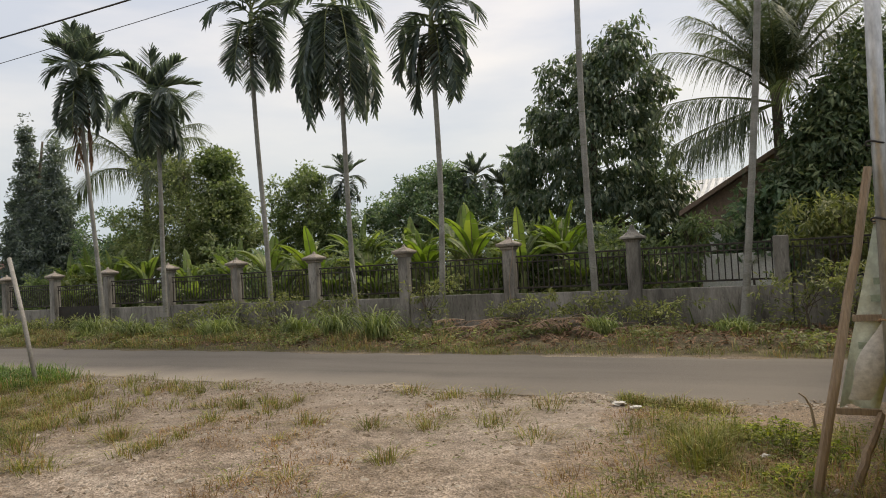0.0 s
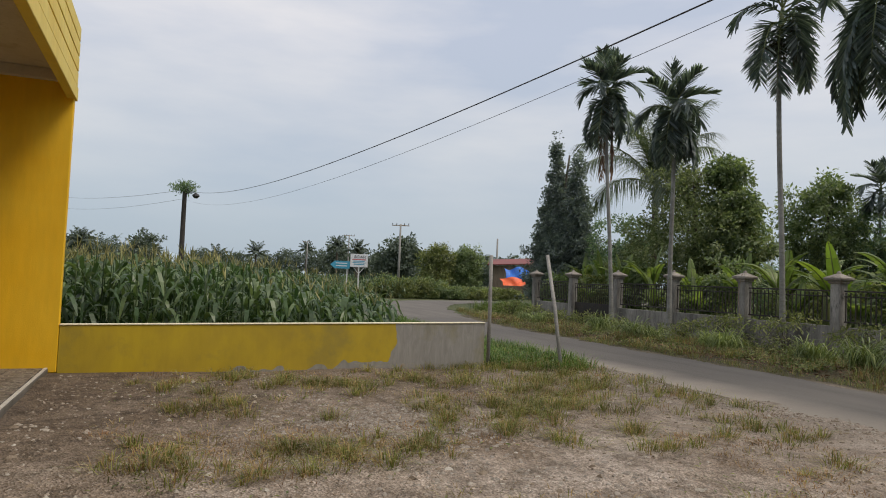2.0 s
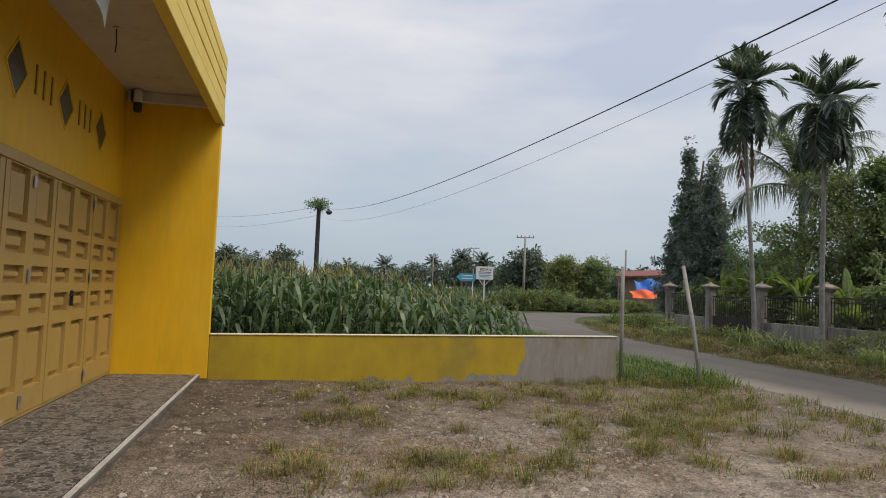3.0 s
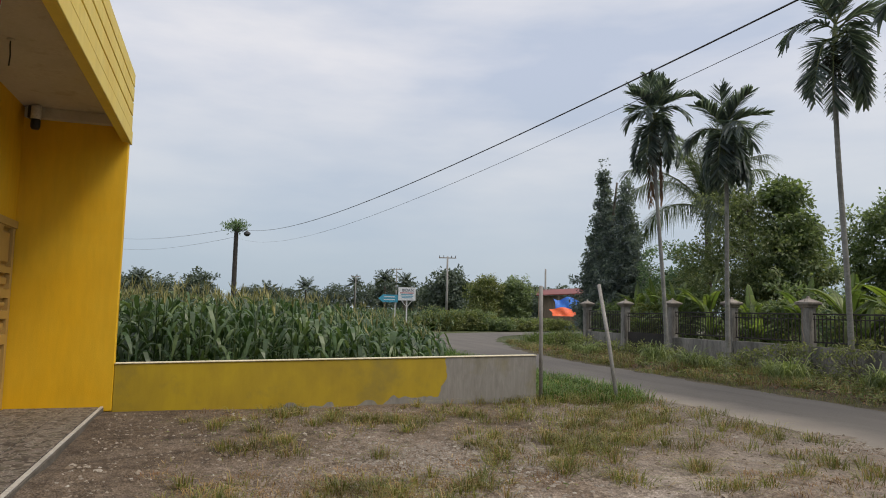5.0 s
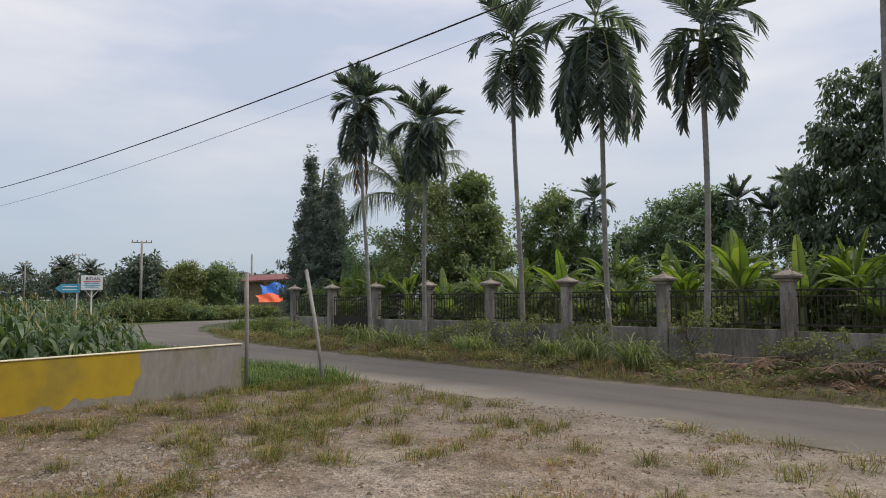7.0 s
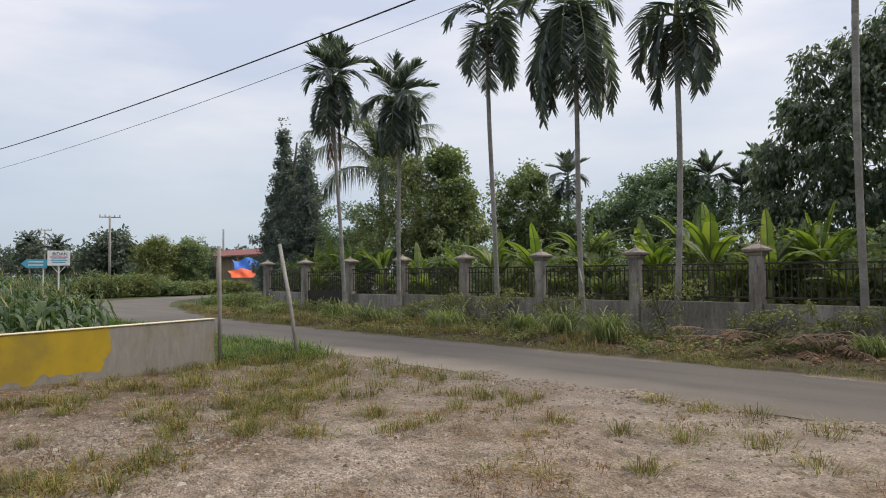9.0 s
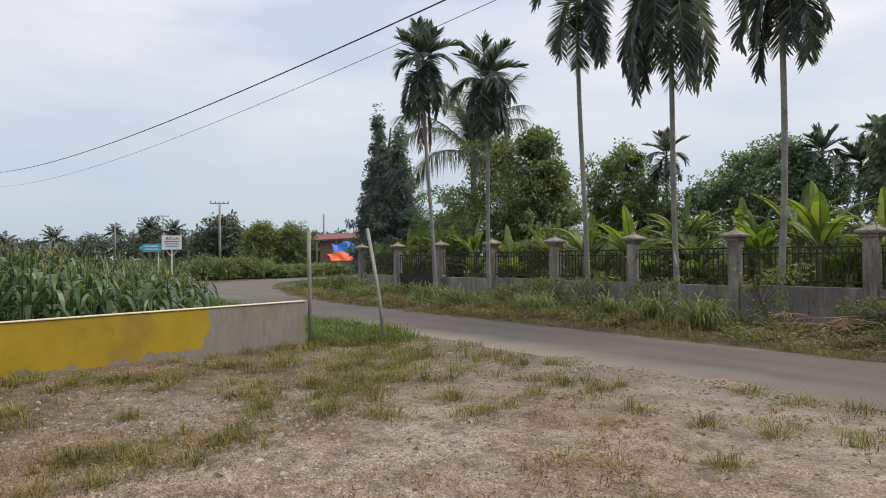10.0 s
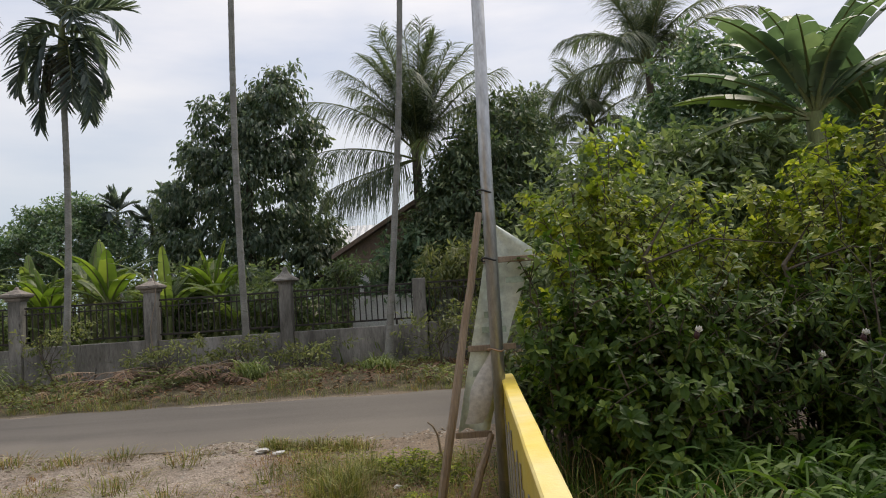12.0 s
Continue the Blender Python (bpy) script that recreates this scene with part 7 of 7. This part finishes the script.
for x, y, hh in CLUMPS:
    strap_leaves("lemongrass_clump", "large arching clump of long grass by the fence", np.array([(x, y)]), 230, hh * 1.5, 0.018, L_LEMON, 0.05, 2.3, 0.13)
SHRUBS = [(-14.4, 12.7, 0.6), (-13.2, 12.8, 0.85), (-11.2, 12.6, 1.0), (-9.6, 12.9, 0.9), (-6.9, 12.9, 1.3), (-4.75, 12.5, 0.85), (-3.7, 12.7, 0.75), (-2.3, 12.7, 0.6), (0.1, 12.9, 1.15), (0.7, 12.8, 0.95), (-19.4, 12.9, 0.5), (-20.6, 12.6, 0.5), (-17.6, 12.6, 0.45), (-22.6, 12.7, 0.6), (-24.4, 12.9, 0.7), (2.0, 12.6, 0.9), (3.6, 12.4, 1.1)]
for k, (x, y, hh) in enumerate(SHRUBS):
    hh *= 0.85
    tree("weed_shrub", "scrubby roadside shrub with small pale leaves", (x, y, 0), [(0, 0, hh * 0.9, 0.55, 0.35, 0.1), (0.45, 0, hh * 1.1, 0.4, 0.25, 0.08), (-0.5, 0, hh * 0.75, 0.4, 0.25, 0.08), (0, 0, hh * 0.4, 0.35, 0.25, hh * 0.25)], 38, 15, 0.07, 0.095, 0.036, L_WEED, 0.018, 0.3, False, category="shrub", limbs=14, group="roadside shrubs")
grass("yard_grass", "tall weeds and grass in the yard behind the fence", tuft_points(YARD_GRASS, 20, 0.2), 0.8, 0.026, L_BANANA_M, 0.7)
for x, zt in ((PILLARS[7] + 0.1, 2.2), (PILLARS[4] + 0.05, 1.9)):
    t = thing("dry_vine", "thin dry creeper hanging down a fence pillar", "vine", (x, FY - 0.15, 0))
    g = Geo()
    z = np.linspace(0.1, zt, 16)
    add_tube(g, np.stack([0.06 * np.sin(z * 4 + x), -0.02 - 0.1 * np.exp(-z), z], -1), 0.008, 5)
    part("stem", g, M_WOOD, t)
# heap of fallen palm fronds
heap = thing("frond_heap", "untidy heap of fallen brown palm fronds by the fence", "fallen fronds", (0, 0, 0))
for k in range(36):
    x, y = -6.1 + 0.08 * k + 0.35 * RNG.normal(), 12.35 + 0.3 * RNG.normal()
    hang_frond(heap, L_DEAD, "dry brown fallen frond", (x, y, 0.08 + 0.26 * RNG.random()), RNG.random() * 6.28, 0.25 * RNG.random(), 0.7 + 0.7 * RNG.random(), 0.35, 22, 0.22, 0.014, 0.35, 0.012, 0.1)

# gravel on the lot
def pebbles(name, label, p, size, mat):
    n = len(p)
    base = np.array([(1, 0, 0), (-1, 0, 0), (0, 1, 0), (0, -1, 0), (0, 0, 0.8), (0.55, 0.6, 0.5), (-0.6, -0.5, 0.45)], float)
    f = np.array([[0, 2, 5], [2, 4, 5], [0, 5, 4], [2, 1, 4], [1, 3, 6], [1, 6, 4], [3, 4, 6], [3, 0, 4]])
    s = size * (0.4 + RNG.random(n) ** 3 * 2.2)
    az = RNG.random(n) * 6.28
    v = base[None] * (0.7 + 0.6 * RNG.random((n, 7, 1)))
    c, sn = np.cos(az)[:, None], np.sin(az)[:, None]
    v = np.stack([v[..., 0] * c - v[..., 1] * sn, v[..., 0] * sn + v[..., 1] * c, v[..., 2] * 0.8 - 0.15], -1) * s[:, None, None]
    g = Geo()
    g.add((v + p[:, None]).reshape(-1, 3), (np.arange(n)[:, None, None] * 7 + f[None]).reshape(-1, 3))
    t = thing(name, label, "gravel", (0, 0, 0), kind="stuff")
    part("stones", g, mat, t)


q = np.stack([RNG.uniform(-10.2, 0.3, 17000), RNG.uniform(-1.2, 7.0, 17000)], -1)
pebbles("gravel", "small pale stones strewn over the bare lot", np.c_[q, lie(q[:, 0], q[:, 1])], 0.01, M_STONE)
q = np.stack([RNG.uniform(-10, 0.3, 2600), RNG.uniform(-1.2, 7.0, 2600)], -1)
pebbles("gravel", "larger stones and dry clods lying on the lot", np.c_[q, lie(q[:, 0], q[:, 1])], 0.019, M_STONE)
q = np.stack([RNG.uniform(-9.5, 0.3, 5000), 6.98 + 0.16 * RNG.normal(size=5000)], -1)
pebbles("gravel", "sand and small stones strewn along the lane's edge", np.c_[q, lie(q[:, 0], q[:, 1])], 0.011, M_STONE)
q = np.array([-6.3, 1.9]) + RNG.normal(size=(2600, 2)) * [0.9, 0.5]
q = np.concatenate([q, np.array([-3.3, 2.9]) + RNG.normal(size=(1500, 2)) * [1.2, 0.4], np.array([-6.6, 2.4]) + RNG.normal(size=(1500, 2)) * [0.5, 0.7]])
q = q[q[:, 1] > -1.2]
pebbles("gravel", "patches of pale crushed stone on the lot", np.c_[q, lie(q[:, 0], q[:, 1])], 0.013, M_GRAVEL)
for x, y, s in ((-1.4, 6.54, 0.045), (-1.6, 6.68, 0.05), (-0.27, 5.21, 0.028)):
    t = thing("litter", "crumpled white litter at the edge of the lane", "litter", (x, y, 0.03))
    bm = bmesh.new()
    bmesh.ops.create_icosphere(bm, subdivisions=2, radius=s)
    for vert in bm.verts:
        vert.co += noise.noise_vector(vert.co * 30 + Vector((x, y, 0))) * s * 1.1
        vert.co.x *= 1.3
        vert.co.z *= 0.4
    part("wrapper", bm, M_LITTER, t)
t = thing("plastic_strip", "white plastic strip caught on a palm trunk", "litter", (-9.05, 12.9, 1.05))
g = Geo()
ribbons(g, [(0.02, -0.02, 0.45)], [(0.3, -0.1, -0.9)], 0.2, 0.32, 0.035, 4)
part("strip", g, M_LITTER, t)

# ---- thicket beyond the east wall ----
def shoot_bush(label, at, stems, height, spread, leaf, width, mat, twigs=5, rosette=7, fall=0.25, group="bushes beyond the yellow wall"):
    """A bush of many arching stems; each carries twigs, and each twig leaves in a spiral that ends in a rosette."""
    t = thing("leafy_bush", label, "bush", at, group)
    gb, base, along, nor, size = Geo(), [], [], [], []
    for k in range(stems):
        az, reach = k * 2.4 + RNG.normal() * 0.3, (RNG.random() ** 0.6)
        d = np.array([math.cos(az) * spread[0], math.sin(az) * spread[1], 0]) * reach
        h = height * (0.5 + 0.5 * RNG.random()) * (1 - fall * reach * reach)
        foot = np.array([0.12 * RNG.normal(), 0.12 * RNG.normal(), -0.03])
        s = np.linspace(0, 1, 7)[:, None]
        p = foot + d * s**1.4 + np.array([0, 0, 1.0]) * h * (s**0.8) + 0.03 * RNG.normal(size=(7, 3)) * s
        add_tube(gb, p, np.linspace(0.011, 0.004, 7), 5, False)
        ends = [(p[4], p[6])]
        for q in range(twigs):
            f = 0.12 + 0.86 * RNG.random()
            a = np.array([np.interp(f, s[:, 0], p[:, c]) for c in range(3)])
            w = unit(np.array([math.cos(az + 1.7 * RNG.normal()), math.sin(az + 1.7 * RNG.normal()), 0.35 + 0.7 * RNG.random()]))
            b = a + w * (0.16 + 0.26 * RNG.random())
            add_tube(gb, [a, (a + b) / 2 + [0, 0, 0.012], b], [0.005, 0.004, 0.002], 4, False)
            ends.append((a, b))
        for a, b in ends:
            ax = unit(b - a)
            u = unit(np.cross(ax, [0.3, 1, 0.2]))
            v = np.cross(ax, u)
            n = rosette + int(np.linalg.norm(b - a) / (leaf * 0.42))
            f = np.r_[np.linspace(0.25, 0.95, n - rosette), np.full(rosette, 1.0)]
            th = np.arange(n) * 2.4 + RNG.random() * 6
            open_ = np.r_[np.full(n - rosette, 0.25), np.linspace(0.1, 0.9, rosette)]
            w = np.cos(th)[:, None] * u + np.sin(th)[:, None] * v
            base.append(a + (b - a) * f[:, None])
            along.append(w + ax * open_[:, None] + 0.14 * RNG.normal(size=(n, 3)) - [0, 0, 0.12])
            nor.append(ax * 0.8 - w * 0.35 + [0, 0, 0.75] + 0.22 * RNG.normal(size=(n, 3)))
            size.append((0.65 + 0.6 * RNG.random(n)) * np.r_[np.full(n - rosette, 1.0), np.linspace(1.1, 0.55, rosette)])
    g = Geo()
    p, z = np.concatenate(base), np.concatenate(size)
    add_leaves(g, p, np.concatenate(along), np.concatenate(nor), leaf * z, width * z, 0.14, 0.2, oval=True)
    tagged(part("branchwork", gb, M_BARK, t), kind="stuff")
    part("crown", g, mat, t)
    return t


# S and D give low and inner bushes leaves with self-shade painted in
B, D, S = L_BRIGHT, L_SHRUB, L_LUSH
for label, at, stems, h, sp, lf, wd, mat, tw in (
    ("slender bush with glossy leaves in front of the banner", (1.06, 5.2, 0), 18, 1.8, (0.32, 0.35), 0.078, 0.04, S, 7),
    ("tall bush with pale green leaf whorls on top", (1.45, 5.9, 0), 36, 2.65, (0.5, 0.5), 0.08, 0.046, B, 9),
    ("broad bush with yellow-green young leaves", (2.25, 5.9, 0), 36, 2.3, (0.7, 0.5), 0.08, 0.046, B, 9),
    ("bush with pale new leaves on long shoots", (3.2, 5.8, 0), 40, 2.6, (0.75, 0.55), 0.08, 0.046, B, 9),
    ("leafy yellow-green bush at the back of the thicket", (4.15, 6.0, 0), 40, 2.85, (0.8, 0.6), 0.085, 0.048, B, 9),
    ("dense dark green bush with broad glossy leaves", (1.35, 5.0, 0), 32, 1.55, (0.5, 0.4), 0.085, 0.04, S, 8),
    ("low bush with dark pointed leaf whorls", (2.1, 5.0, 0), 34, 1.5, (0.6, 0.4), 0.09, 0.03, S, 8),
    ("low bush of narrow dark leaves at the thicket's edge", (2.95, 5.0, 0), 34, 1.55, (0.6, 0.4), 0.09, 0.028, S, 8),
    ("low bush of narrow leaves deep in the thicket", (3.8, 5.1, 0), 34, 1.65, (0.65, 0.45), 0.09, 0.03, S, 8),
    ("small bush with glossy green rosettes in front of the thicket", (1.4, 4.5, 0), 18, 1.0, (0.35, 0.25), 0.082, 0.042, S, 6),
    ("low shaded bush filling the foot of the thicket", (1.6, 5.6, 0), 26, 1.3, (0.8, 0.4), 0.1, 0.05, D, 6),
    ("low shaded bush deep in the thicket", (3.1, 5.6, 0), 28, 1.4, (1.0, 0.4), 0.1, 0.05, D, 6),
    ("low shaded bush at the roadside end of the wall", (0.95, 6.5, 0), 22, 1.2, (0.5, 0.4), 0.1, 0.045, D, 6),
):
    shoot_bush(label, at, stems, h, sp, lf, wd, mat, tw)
for x, y, h in ((1.75, 5.35, 1.9), (2.75, 5.3, 1.75)):
    t = thing("bare_branch", "bare grey branch standing among the leaves", "branch", (x, y, 0))
    g = Geo()
    add_tube(g, [(0.1, 0.1, -0.03), (0.05, 0.05, h * 0.5), (-0.12, 0, h * 0.8), (0.12, -0.05, h)], [0.03, 0.025, 0.018, 0.008], 7)
    add_tube(g, [(-0.1, 0, h * 0.78), (0.4, 0.05, h * 0.86), (0.95, 0, h * 0.82)], [0.01, 0.007, 0.003], 5)
    part("limb", g, M_BARK, t)
tree("creeper_tree", "dense dark tree smothered in small-leaved creeper", (5.7, 14, 0), [(0, 0, 3.3, 1.6, 1.4, 1.6), (0.1, 0, 5.4, 0.8, 0.8, 0.8), (1.0, 0, 4.7, 1.0, 0.9, 1.0), (-0.7, 0, 4.5, 0.6, 0.7, 0.7), (-1.0, 0, 2.8, 1.2, 1.1, 1.4), (2.4, 0, 3.8, 1.4, 1.2, 1.5)], 1000, 30, 0.15, 0.14, 0.085, L_DARK, 0.16, 0.5, False)
tree("fern_tree", "feathery green bush tree behind the thicket", (3.2, 9.3, 0), [(0, 0, 2.3, 1.5, 1.0, 0.8), (-0.4, 0, 2.8, 0.8, 0.7, 0.4), (0.9, 0, 2.8, 0.9, 0.8, 0.45), (0, 0, 1.2, 1.6, 1.0, 1.0)], 560, 26, 0.14, 0.14, 0.06, L_MID, 0.08, 0.4, False)
tree("fern_tree", "dark green bush tree filling the thicket", (6.6, 10.5, 0), [(0, 0, 2.4, 1.8, 1.2, 1.6), (-1.5, 0, 1.8, 1.3, 1.0, 1.5)], 620, 26, 0.16, 0.17, 0.08, L_DARK, 0.1, 0.4, False)
tree("fern_tree", "leafy green sapling between the thicket and the lane", (2.3, 8.0, 0), [(0, 0, 1.3, 0.9, 0.6, 1.0), (-0.7, 0, 1.2, 0.6, 0.5, 0.9), (0.2, 0, 2.1, 0.5, 0.4, 0.4)], 260, 26, 0.16, 0.12, 0.055, L_MID, 0.05, 0.4, False)
for x, y, hh, n, ln in ((5.1, 9.0, 3.35, 17, 2.0), (6.3, 9.6, 3.1, 13, 2.1), (4.3, 9.9, 2.3, 8, 1.6)):
    tb = banana("large banana plant with bluish green torn leaves above the thicket", (x, y, 0), hh, n, ln, 0.4, L_BANANA_D, 1.15, 0.9, group="bananas in the thicket", curl=0.9)
    if x == 5.1:
        for az, rise, mat, lab in ((3.05, 0.45, L_BANANA_M, ""), (3.25, 0.1, L_OLIVE, "yellowing drooping leaf"), (2.75, 0.75, L_BANANA_D, "")):
            gl, gr = Geo(), Geo()
            banana_leaf(gl, gr, (0, 0, hh - 0.1), az, rise, 1.9, 0.42, 0.75, 0.9)
            lf = part("leaf", gl, mat, tb, lab, smooth=True)
            part("midrib", gr, M_BANANA_STEM, lf)
c = np.stack([RNG.uniform(1.2, 4.8, 210), RNG.uniform(3.2, 4.7, 210)], -1)
strap_leaves("ginger_grass", "broad-bladed lush green grass below the bushes", c[c[:, 1] < 3.6 + 0.7 * c[:, 0]], 18, 0.5, 0.02, L_GRASS_D)
c = np.stack([RNG.uniform(1.7, 4.6, 46), RNG.uniform(4.0, 4.9, 46)], -1)
strap_leaves("ginger_shoots", "upright ginger shoots with long pointed leaves", c, 12, 0.5, 0.036, L_GRASS_D)
c = np.stack([RNG.uniform(0.5, 1.7, 90), RNG.uniform(3.4, 5.6, 90)], -1)
grass("dry_stalks", "dark dry grass along the foot of the wall", tuft_points(c, 26, 0.09), 0.42, 0.006, L_GRASS_D, 0.6, dry=0.35)
for x, y, z in ((1.6, 4.33, 1.0), (2.57, 4.33, 0.92), (2.3, 4.33, 0.81)):
    t = thing("costus_flower", "white flower on a dark maroon cone among the leaves", "flower", (x, y, 0))
    g = Geo()
    add_tube(g, [(0, 0.6, 0), (0.02, 0.55, z * 0.6), (0, 0.12, z - 0.03), (0, 0, z)], [0.008, 0.007, 0.006, 0.006], 6)
    part("stem", g, M_BANANA_STEM, t)
    g = Geo()
    s = np.linspace(0, 1, 7)
    add_tube(g, np.c_[-0.01 + 0.01 * s, 0 * s, z + 0.055 * s], 0.004 + 0.014 * np.sin(np.pi * (0.15 + 0.8 * s)), 8)
    part("cone", g, M_MAROON, t, "dark maroon bract cone")
    g = Geo()
    add_leaves(g, np.tile([[0.004, -0.008, z + 0.035]], (6, 1)), np.c_[0.5 * np.cos(np.arange(6)), 0.5 * np.sin(np.arange(6)) - 0.2, 0.9 + 0 * np.arange(6)], np.c_[np.cos(np.arange(6)), np.sin(np.arange(6)), 0.3 + 0 * np.arange(6)], 0.045, 0.034)
    part("blossom", g, M_PVC, t, "white crinkled petals")
